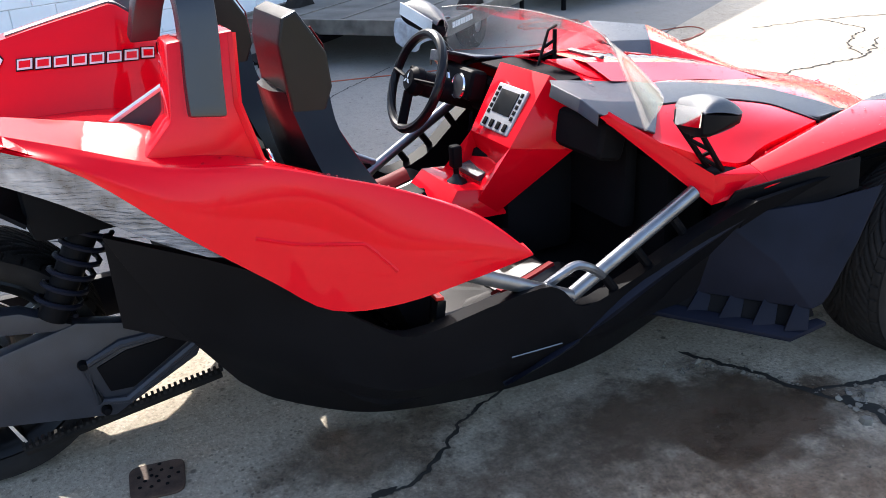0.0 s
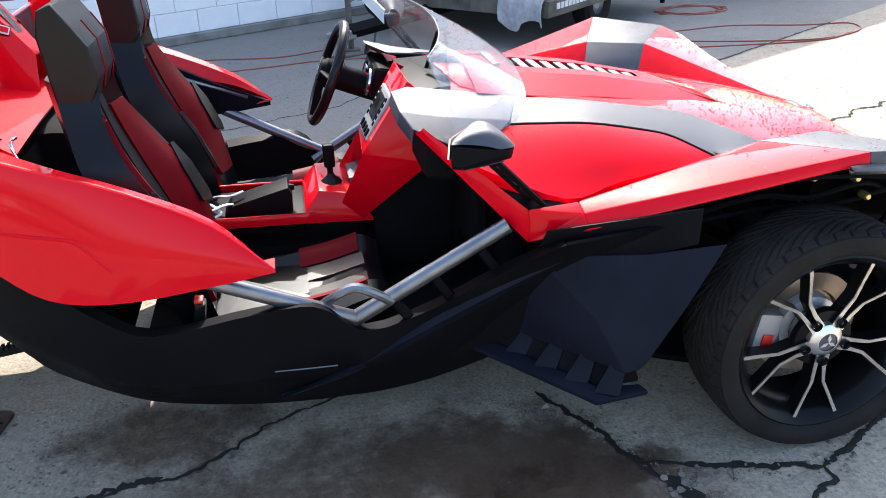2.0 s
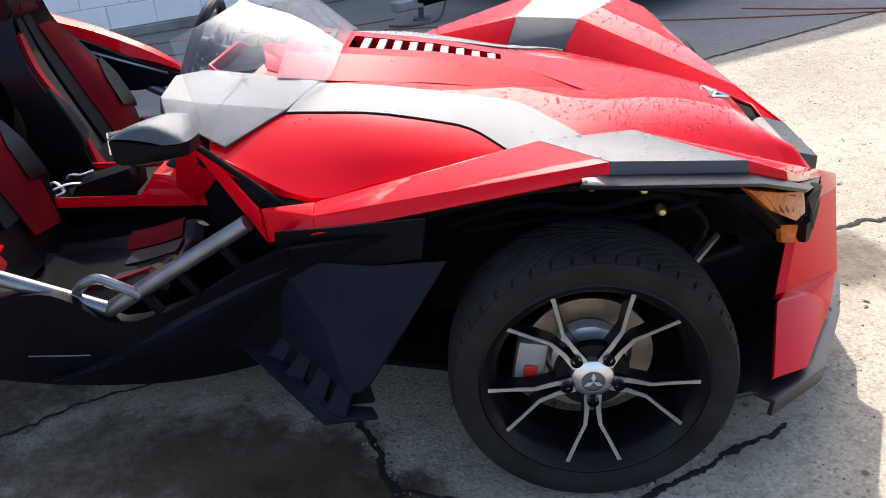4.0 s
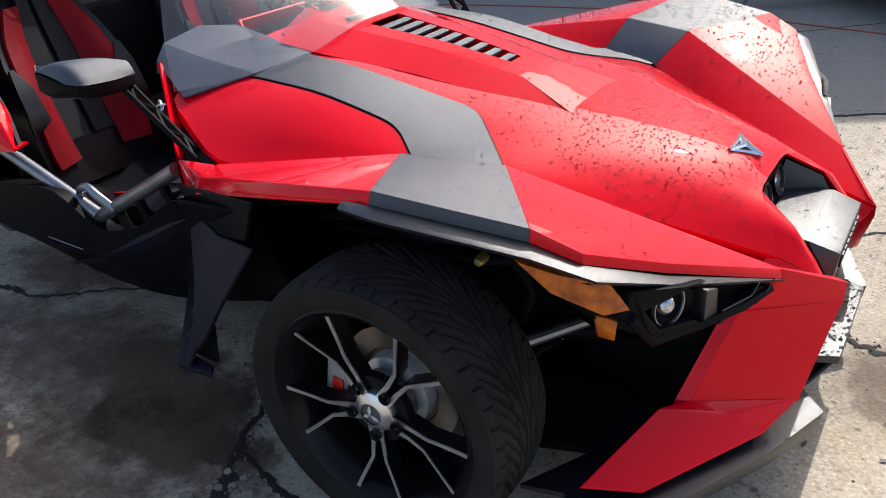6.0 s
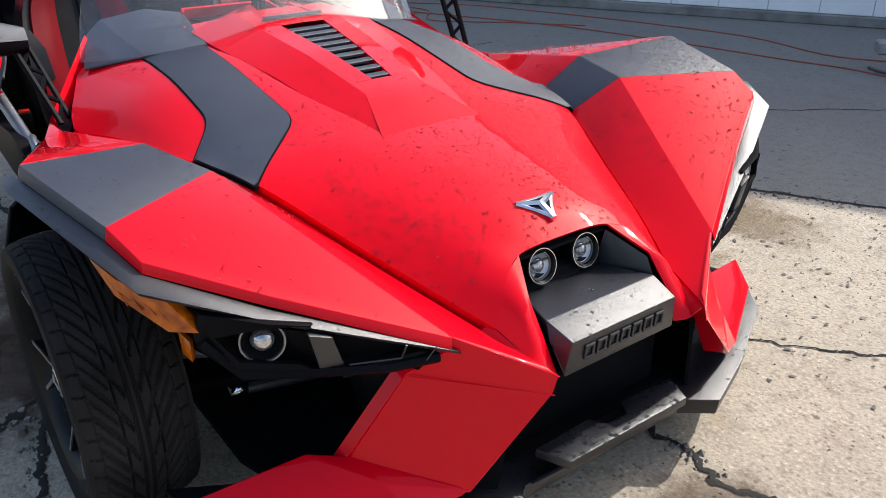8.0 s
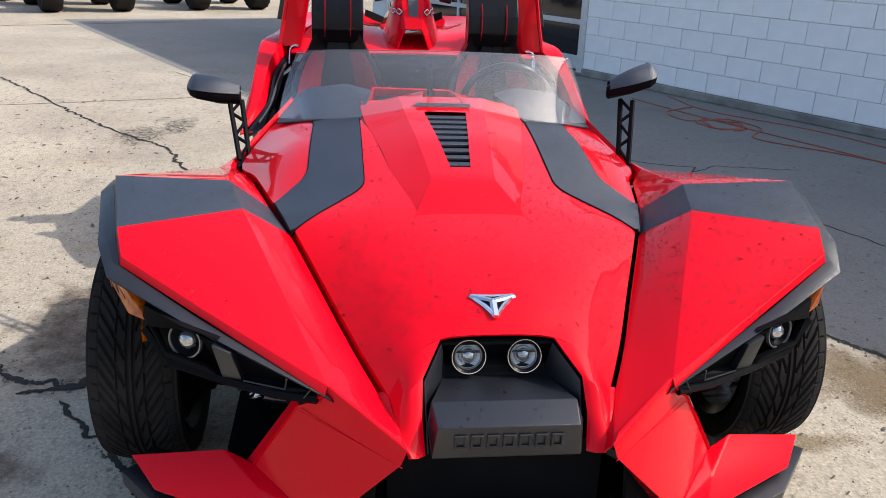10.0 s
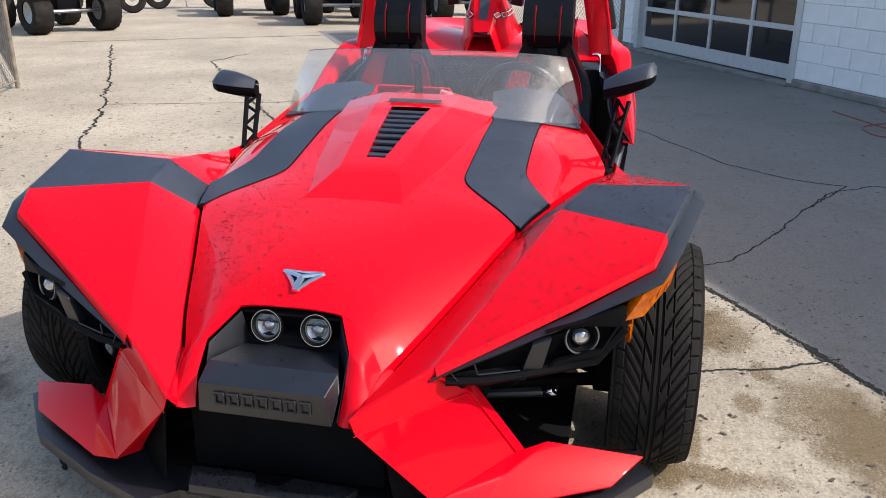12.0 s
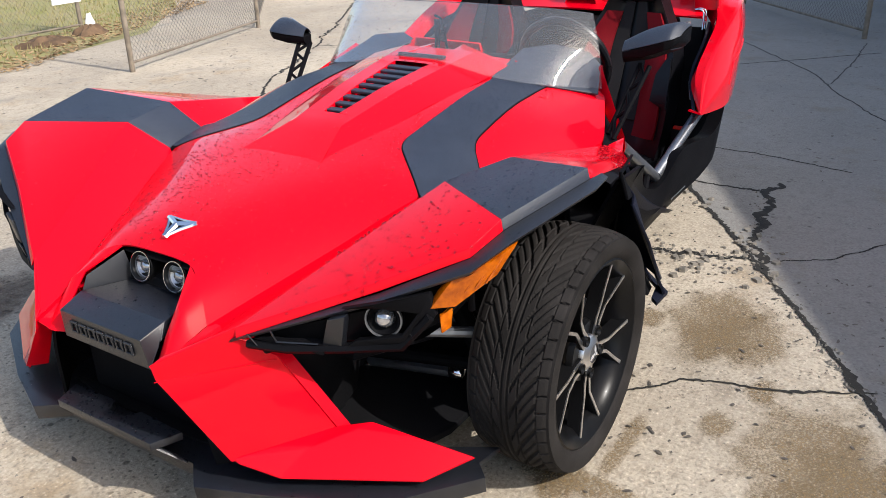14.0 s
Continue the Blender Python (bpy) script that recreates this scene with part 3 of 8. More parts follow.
    # lamp housing
    house = [(0.652, -0.382, 0.508), (0.556, -0.672, 0.612), (0.446, -0.858, 0.692), (0.335, -0.885, 0.715), (0.455, -0.800, 0.580), (0.500, -0.735, 0.532), (0.562, -0.600, 0.516), (0.618, -0.440, 0.500)]
    hs = part("lamp_housing", mirrored(plate([(x - 0.018, y + 0.004, z) for x, y, z in house], 0.05, (-0.9, 0.2, 0), 0.006), flip), BLACK, car, "black lamp housing with webs")
    frame_pts = [(0.640, -0.400, 0.504), (0.612, -0.490, 0.503), (0.560, -0.606, 0.512), (0.503, -0.724, 0.524), (0.478, -0.783, 0.600)]
    part("lower_bar", mirrored(tube(frame_pts, 0.014, 6, 0, True, 0.8), flip), BLACK, hs)
    part("slot_edge", mirrored(tube([(0.622, -0.470, 0.518), (0.588, -0.560, 0.522)], 0.0022, 6), flip), COAL, hs)
    part("end_seam", mirrored(tube([(0.652, -0.412, 0.536), (0.640, -0.432, 0.502)], 0.0016, 6), flip), COAL, hs)
    part("slot_edge", mirrored(tube([(0.622, -0.470, 0.518), (0.632, -0.465, 0.548)], 0.0022, 6), flip), COAL, hs)
    part("web", mirrored(plate([(0.572, -0.628, 0.600), (0.582, -0.585, 0.585), (0.580, -0.560, 0.505), (0.566, -0.606, 0.508)], 0.030, (-0.9, 0.2, 0), 0.005), flip), COAL, hs)
    part("web", mirrored(plate([(0.632, -0.435, 0.524), (0.638, -0.412, 0.517), (0.590, -0.575, 0.498), (0.588, -0.575, 0.513)], 0.020, (-0.9, 0.2, 0), 0.003), flip), BLACK, hs)
    part("inner_shelf", mirrored(plate([(0.628, -0.430, 0.502), (0.586, -0.570, 0.506), (0.548, -0.556, 0.528), (0.588, -0.422, 0.522)], 0.008, (0, 0, -1), 0.002), flip), BLACK, hs)
    part("lamp_surround", mirrored(plate([(0.566, -0.610, 0.610), (0.548, -0.690, 0.634), (0.480, -0.782, 0.655), (0.470, -0.792, 0.600), (0.504, -0.738, 0.532), (0.566, -0.612, 0.516), (0.556, -0.640, 0.538), (0.520, -0.735, 0.560), (0.500, -0.765, 0.610), (0.540, -0.694, 0.622)], 0.020, (-0.9, 0.2, 0), 0.004), flip), BLACK, hs)
    part("end_block", mirrored(moved(block(0.035, 0.050, 0.030, 0.006), pose(0.608, -0.425, 0.500, 12, 0, 18)), flip), BLACK, hs)
    lm = Matrix.Translation((0.505, -0.684, 0.585)) @ pose(0, 0, 0, 0, -4, -24) @ Matrix.Diagonal((0.80, 0.80, 0.80, 1))
    fog = part("side_lamp", mirrored(moved(lathe([(0.046, -0.06), (0.052, 0.0), (0.050, 0.016), (0.042, 0.022), (0.036, 0.010), (0.030, 0.006)], 32, "x"), lm), flip), BLACK, car, "round projector lamp")
    part("lamp_bowl", mirrored(moved(lathe([(0.031, 0.004), (0.024, -0.012), (0.0, -0.020)], 24, "x"), lm), flip), RIMBLACK, fog)
    part("lamp_trim", mirrored(moved(lathe([(0.044, 0.016), (0.047, 0.024), (0.051, 0.024), (0.052, 0.014)], 28, "x"), lm), flip), STEEL, fog)
    part("projector", mirrored(moved(lathe([(0.027, 0.0), (0.027, 0.010), (0.022, 0.020), (0.012, 0.027), (0.0, 0.029)], 24, "x"), lm), flip), BEAD, fog, "bright glass projector bead")
    am = [(0.310, -0.902, 0.735), (0.388, -0.884, 0.712), (0.455, -0.826, 0.688), (0.481, -0.782, 0.616), (0.446, -0.826, 0.618), (0.37, -0.884, 0.675)]
    sig = part("turn_signal", mirrored(plate(am, 0.03, (-0.6, 0.6, 0.1), 0.006), flip), AMBER, car, "amber turn signal")
    sink = Vector((-0.004, 0.004, 0))
    for k in range(5):
        u = (k + 0.7) / 5.6
        p, q = Vector((0.345, -0.901, 0.716)).lerp(Vector((0.462, -0.822, 0.676)), u), Vector((0.385, -0.884, 0.668)).lerp(Vector((0.474, -0.792, 0.622)), u)
        part("lens_rib", mirrored(tube([tuple(p + sink), tuple(q + sink)], 0.0018, 6), flip), AMBER, sig)
    am2 = [(0.420, -0.803, 0.600), (0.462, -0.797, 0.596), (0.458, -0.797, 0.552), (0.428, -0.803, 0.556)]
    part("side_marker", mirrored(plate(am2, 0.015, (-0.6, 0.6, 0), 0.003), flip), AMBER, sig)
    part("bolt", mirrored(moved(lathe([(0.0, 0.006), (0.008, 0.005), (0.010, 0.0), (0.010, -0.01)], 12, "x"), Matrix.Translation((0.50, -0.745, 0.552))), flip), DEEP, hs)

# ---- splitter ----
out = [(0.725, 0), (0.725, -0.245), (0.785, -0.315), (0.715, -0.50), (0.590, -0.745), (0.425, -0.885)]
inn = [(0.615, 0), (0.615, -0.14), (0.60, -0.29), (0.57, -0.45), (0.50, -0.62), (0.385, -0.845)]
zs = [0.168, 0.168, 0.170, 0.173, 0.178, 0.188]
full = [[(x, -y, z) for (x, y), z in zip(reversed(l[1:]), reversed(zs[1:]))] + [(x, y, z) for (x, y), z in zip(l, zs)] for l in (out, inn)]
front_low = [(x - 0.006, y, z - 0.045) for x, y, z in full[0]]
back_low = [(x - 0.10, y, z - 0.02) for x, y, z in full[1]]
spl = bevel(thick(loft([front_low, full[0], full[1], back_low], 1, 1, False, False), 0.012), 0.004, 2, 20)
part("splitter", spl, COAL, car, "dark grey chin splitter dotted with water")
half_ = [(0.786, -0.180), (0.712, -0.210), (0.707, -0.050), (0.742, -0.030)]
outline = half_ + [(x, -y) for x, y in reversed(half_)]
plate_ = part("splitter_plate", plate([(x, y, 0.238) for x, y in outline], 0.022, (0, 0, -1), 0.004), COAL, car, "wet dark grey plate in the middle of the splitter")
part("plate_lip", plate([(0.780, -0.178, 0.222), (0.730, -0.230, 0.165), (0.730, 0.230, 0.165), (0.780, 0.178, 0.222)], 0.012, (-1, 0, 0), 0.003), COAL, plate_)
# chassis core: radiator, inner bay, belly
part("front_bay", moved(block(0.50, 0.56, 0.30, 0.02), Matrix.Translation((0.30, 0, 0.38))), DEEP, car)
part("engine_bay", moved(block(0.62, 0.70, 0.42, 0.03), Matrix.Translation((-0.42, 0, 0.44))), DEEP, car)
part("radiator", moved(block(0.06, 0.50, 0.20, 0.01), Matrix.Translation((0.60, 0, 0.28))), DEEP, car)
tray = [(-0.62, -0.56, 0.130), (-0.34, -0.60, 0.105), (-0.20, -0.66, 0.095), (0.22, -0.66, 0.095), (0.40, -0.62, 0.110), (0.50, -0.54, 0.130), (0.62, -0.40, 0.150), (0.66, -0.20, 0.158)]
part("undertray", plate(tray + [(x, -y, z) for x, y, z in reversed(tray)], 0.02, (0, 0, 1), 0.004), DEEP, car, "black front undertray")
for side, flip in SIDES:
    liner = loft([[(0.24, -0.36, 0.15), (0.24, -0.42, 0.40), (0.22, -0.50, 0.62)], [(0.46, -0.42, 0.15), (0.47, -0.46, 0.36), (0.45, -0.56, 0.60)], [(0.60, -0.40, 0.16), (0.62, -0.40, 0.34), (0.60, -0.44, 0.52)], [(0.70, -0.30, 0.17), (0.71, -0.28, 0.32), (0.70, -0.27, 0.43)]], 3, 3)
    part("arch_liner", mirrored(thick(liner, 0.008), flip), DEEP, car)
    part("lamp_back", mirrored(loft([[(0.30, -0.86, 0.70), (0.40, -0.80, 0.58), (0.46, -0.70, 0.50), (0.56, -0.46, 0.46)], [(0.20, -0.62, 0.68), (0.28, -0.60, 0.56), (0.34, -0.56, 0.48), (0.46, -0.40, 0.46)]], 3, 2), flip), DEEP, car)
    link = part("anti_roll_link", mirrored(tube([(0.12, -0.29, 0.150), (0.115, -0.34, 0.168), (0.075, -0.60, 0.190)], 0.017, 10, 3), flip), STEEL, car, "grey anti-roll link with bright ends")
    for q in ((0.12, -0.30, 0.155), (0.077, -0.588, 0.190)):
        part("link_end", mirrored(moved(lathe([(0.0, -0.026), (0.014, -0.024), (0.022, -0.012), (0.024, 0.0), (0.022, 0.012), (0.014, 0.024), (0.0, 0.026)], 14), Matrix.Translation(q)), flip), CHROME, link)
part("belly_pan", moved(block(1.20, 0.74, 0.08, 0.03), Matrix.Translation((-1.10, 0, 0.225))), DEEP, car)


# ---- wheels ----
def tread_groove(v, a, teeth):
    """How deep the tread lies at v (-1 to 1 across) and angle a: two rings and swept directional cuts."""
    w = abs(v)

    def cut_at(p, half):
        return max(0.0, min(1.0, (half - abs(p)) / 0.045 + 0.5))

    ring = max(0.0, min(1.0, (0.028 - abs(w - 0.075)) / 0.012 + 0.5), min(1.0, (0.018 - abs(w - 0.345)) / 0.012 + 0.5))
    turn = a * teeth / (2 * math.pi) + 3.1 * w ** 0.55
    one = cut_at((turn % 1.0) - 0.5, 0.125 - 0.04 * w) if 0.13 < w < 0.80 else 0.0
    two = 0.7 * cut_at(((turn + 0.5) % 1.0) - 0.5, 0.06) if 0.40 < w < 0.80 else 0.0
    side = cut_at(((a * 44 / (2 * math.pi) + 0.5 * w) % 1.0) - 0.5, 0.05) if w > 0.80 else 0.0
    return max(ring, one, two, side, 0.6 * min(1.0, max(0.0, (0.014 - abs(w - 0.80)) / 0.012 + 0.5)))


def tyre(radius, width, rim, n=600, m=64, teeth=28, sense=1):
    bm = bmesh.new()
    side = [(rim, 0.40), (rim + 0.008, 0.445), (rim + (radius - rim) * 0.30, 0.485), (rim + (radius - rim) * 0.55, 0.50), (rim + (radius - rim) * 0.78, 0.485), (radius - 0.016, 0.455)]
    rings = []
    for k in range(n):
        a = 2 * math.pi * k / n
        ring = [(r, -h * width) for r, h in side]
        for j in range(m + 1):
            v = -1 + 2 * j / m
            h = v * 0.435 * width
            r = radius - 0.012 * abs(v) ** 3.2 - 0.007 * tread_groove(v, sense * a, teeth)
            ring.append((r, h))
        ring += [(r, h * width) for r, h in reversed(side)]
        rings.append([bm.verts.new((r * math.cos(a), h, r * math.sin(a))) for r, h in ring])
    for k in range(n):
        p, q = rings[k], rings[(k + 1) % n]
        for i in range(len(p) - 1):
            bm.faces.new((p[i], p[i + 1], q[i + 1], q[i]))
    return bm


def wheel(name, x, y, radius, width, flip, rim=0.246, label=""):
    """A wheel whose outer face looks to -y (or +y if flip)."""
    m = Matrix.Translation((x, y, radius))
    w = new(name)
    w.parent = car
    w.matrix_basis = m
    if label:
        tagged(w, label)

    def add(n, bm, mat, parent=None, lab=""):
        ob = part(n, mirrored(bm, flip), mat, None, lab)
        ob.parent = parent or w
        return ob

    add("tyre", tyre(radius, width, rim, sense=-1), RUBBER, None, "black tyre with directional tread")
    e = -width / 2
    r_ = add("rim", lathe([(rim - 0.004, -e - 0.01), (rim - 0.03, -e - 0.03), (rim - 0.04, 0.0), (rim - 0.032, e + 0.05), (rim - 0.012, e + 0.022), (rim + 0.002, e + 0.012), (rim + 0.010, e + 0.016), (rim + 0.006, e + 0.03)], 64), RIMBLACK, None, "gloss black rim with machined silver spokes")
    face = e + 0.035
    add("hub", lathe([(0.026, face - 0.010), (0.031, face - 0.009), (0.046, face + 0.000), (0.050, face + 0.008), (0.05, face + 0.05)], 40), MACHINED)
    add("hub_back", lathe([(0.048, face + 0.012), (0.080, face + 0.014), (0.085, face + 0.03), (0.07, face + 0.06)], 40), RIMBLACK)
    for k in range(5):
        a = radians(-90 + 72 * k)
        for s in (-1, 1):
            def at_polar(rr, off, dy):
                return (rr * math.cos(a) - off * math.sin(a), face + dy, rr * math.sin(a) + off * math.cos(a))
            path = [(0.045, 0.013, 0.0), (0.085, 0.013, 0.004), (0.130, 0.017, 0.002), (0.175, 0.038, -0.004), (0.243, 0.068, -0.014)]
            top, deep = bmesh.new(), bmesh.new()
            ws = (0.0065, 0.0055, 0.0045, 0.0045, 0.0055)
            pts = [[at_polar(rr, s * off - wd, dy), at_polar(rr, s * off + wd, dy), at_polar(rr, s * off + wd * 1.5, dy + 0.035), at_polar(rr, s * off - wd * 1.5, dy + 0.035)] for (rr, off, dy), wd in zip(path, ws)]
            tv = [[top.verts.new(p) for p in q[:2]] for q in pts]
            for c, d in zip(tv, tv[1:]):
                top.faces.new((c[0], c[1], d[1], d[0]))
            thick(top, 0.003)
            spoke = add("spoke", top, MACHINED)
            dv = [[deep.verts.new(Vector(p) + Vector((0, 0.004, 0))) for p in q] for q in pts]
            for c, d in zip(dv, dv[1:]):
                for i in range(4):
                    deep.faces.new((c[i], c[(i + 1) % 4], d[(i + 1) % 4], d[i]))
            deep.faces.new(dv[0])
            deep.faces.new(dv[-1])
            add("spoke_back", deep, RIMBLACK)
        lug = lathe([(0.0, 0.006), (0.008, 0.006), (0.0125, -0.004), (0.0135, -0.004), (0.0135, 0.012)], 12)
        moved(lug, Matrix.Translation((0.060 * math.cos(a), face - 0.003, 0.060 * math.sin(a))))
        add("lug_nut", lug, RIMBLACK)
    add("hub_cap", lathe([(0.0, face - 0.007), (0.027, face - 0.007), (0.027, face + 0.02)], 32), STEEL)
    star = bmesh.new()
    for q in (90, 210, 330):
        c, s = math.cos(radians(q)), math.sin(radians(q))
        star = merge(star, mesh_of([(0, face - 0.013, 0), (0.012 * c - 0.005 * s, face - 0.012, 0.012 * s + 0.005 * c), (0.024 * c, face - 0.011, 0.024 * s), (0.012 * c + 0.005 * s, face - 0.012, 0.012 * s - 0.005 * c)], [(0, 1, 2, 3)]))
    add("cap_mark", thick(star, 0.002), SILVER)
    add("brake_disc", lathe([(0.05, 0.035), (0.095, 0.035), (0.10, 0.02), (0.148, 0.02), (0.148, 0.032), (0.10, 0.032)], 56), DISC, None, "bare steel brake disc")
    add("disc_bell", lathe([(0.0, -0.01), (0.06, -0.008), (0.085, 0.0), (0.088, 0.03)], 40), SILVER)
    cal = add("brake_caliper", moved(block(0.07, 0.05, 0.13, 0.012), pose(-0.135, 0.0, 0.0, 0, 10, 0)), CALIPER, None, "grey brake caliper")
    add("caliper_mark", moved(block(0.03, 0.006, 0.035, 0.004), pose(-0.135, -0.027, -0.01, 0, 10, 0)), REDPLASTIC, cal)
    return w


TYRE_Y = 0.872
wheel("front_wheel", 0, -TYRE_Y, 0.322, 0.225, False, label="black and silver alloy wheel with low tyre")
wheel("front_wheel", 0, TYRE_Y, 0.322, 0.225, True, label="black and silver alloy wheel with low tyre")
wheel("rear_wheel", -2.667, 0, 0.345, 0.30, False, 0.262, "wide rear wheel with alloy spokes")

# suspension under the fenders
for side, flip in SIDES:
    bars = [("lower_arm", [(0.20, -0.28, 0.24), (0.02, -0.74, 0.22)], 0.020, BLACK), ("lower_arm", [(-0.28, -0.30, 0.24), (-0.02, -0.74, 0.22)], 0.020, BLACK),
            ("upper_arm", [(0.16, -0.34, 0.46), (0.0, -0.72, 0.45)], 0.015, BLACK), ("upper_arm", [(-0.2, -0.34, 0.46), (0.0, -0.72, 0.45)], 0.015, BLACK),
            ("tie_rod", [(0.30, -0.30, 0.42), (0.36, -0.52, 0.435), (0.20, -0.75, 0.42)], 0.014, STEEL),
            ("sway_bar", [(0.42, -0.20, 0.40), (0.42, -0.52, 0.40), (0.24, -0.62, 0.40)], 0.016, BLACK),
            ("damper", [(0.02, -0.62, 0.26), (-0.04, -0.36, 0.64)], 0.028, BLACK)]
    for n, p, r, mt in bars:
        part(n, mirrored(tube(p, r, 10), flip), mt, car)
    part("upright", mirrored(moved(block(0.09, 0.07, 0.30, 0.015), Matrix.Translation((0, -0.745, 0.335))), flip), BLACK, car)
    inner = [[(-0.40, -0.36, 0.16), (-0.40, -0.42, 0.60)], [(-0.1, -0.34, 0.16), (-0.1, -0.42, 0.60)], [(0.2, -0.30, 0.16), (0.2, -0.36, 0.555)], [(0.46, -0.24, 0.16), (0.46, -0.29, 0.47)]]
    part("inner_arch", mirrored(thick(loft(inner, 3, 3), 0.01), flip), DEEP, car)
    top = [[(-0.40, -0.42, 0.60), (-0.42, -0.76, 0.64)], [(-0.1, -0.42, 0.60), (-0.1, -0.80, 0.72)], [(0.2, -0.36, 0.555), (0.2, -0.82, 0.71)], [(0.46, -0.29, 0.47), (0.42, -0.78, 0.64)]]
    part("arch_top", mirrored(thick(loft(top, 3, 3), 0.01), flip), DEEP, car)
    for x, y, z in ((0.02, -0.70, 0.70), (0.13, -0.72, 0.695), (0.17, -0.72, 0.64)):
        part("bolt", mirrored(moved(lathe([(0.0, -0.012), (0.007, -0.011), (0.011, -0.004), (0.011, 0.02)], 10), Matrix.Translation((x, y - 0.06, z))), flip), GOLD, car)
    part("wiring", mirrored(tube([(-0.30, -0.70, 0.60), (-0.12, -0.74, 0.655), (0.02, -0.75, 0.64), (0.18, -0.76, 0.67), (0.27, -0.76, 0.60), (0.24, -0.74, 0.50)], 0.009, 8, 5), flip), BLACK, car)
    part("wiring", mirrored(tube([(-0.28, -0.66, 0.56), (-0.05, -0.70, 0.60), (0.12, -0.74, 0.61), (0.25, -0.78, 0.66)], 0.007, 8, 5), flip), DEEP, car)


# ---- windscreen, mirrors, cowl ----
screen_low = [(-0.870, -0.582, 0.797), (-0.690, -0.445, 0.830), (-0.622, -0.290, 0.856), (-0.605, -0.110, 0.893), (-0.603, 0, 0.896)]
screen_mid = [(-0.905, -0.553, 0.915), (-0.785, -0.430, 0.935), (-0.730, -0.280, 0.955), (-0.710, -0.110, 0.972), (-0.706, 0, 0.975)]
screen_top = [(-0.940, -0.510, 1.030), (-0.895, -0.405, 1.043), (-0.865, -0.270, 1.050), (-0.850, -0.110, 1.054), (-0.848, 0, 1.055)]


def both(half):
    return half + [(x, -y, z) for x, y, z in reversed(half[:-1])]


screen = part("windscreen", thick(loft([both(screen_low), both(screen_mid), both(screen_top)], 5, 4), 0.004), CLEAR, car, "low clear plastic windscreen with water drops")
screen.visible_shadow = False
part("screen_edge", tube(both(screen_top), 0.0013, 6, 5), GREY, screen)
part("screen_bracket", merge(tube([(-0.80, -0.03, 0.90), (-0.800, -0.03, 1.0)], 0.011, 6, 0, True, 0.5), tube([(-0.865, -0.03, 0.89), (-0.825, -0.03, 1.0), (-0.795, -0.03, 1.012)], 0.010, 6, 0, True, 0.5),
     tube([(-0.80, -0.03, 0.93), (-0.855, -0.03, 0.915)], 0.006, 6), tube([(-0.80, -0.03, 0.965), (-0.845, -0.03, 0.945)], 0.006, 6)), BLACK, car, "black screen bracket")

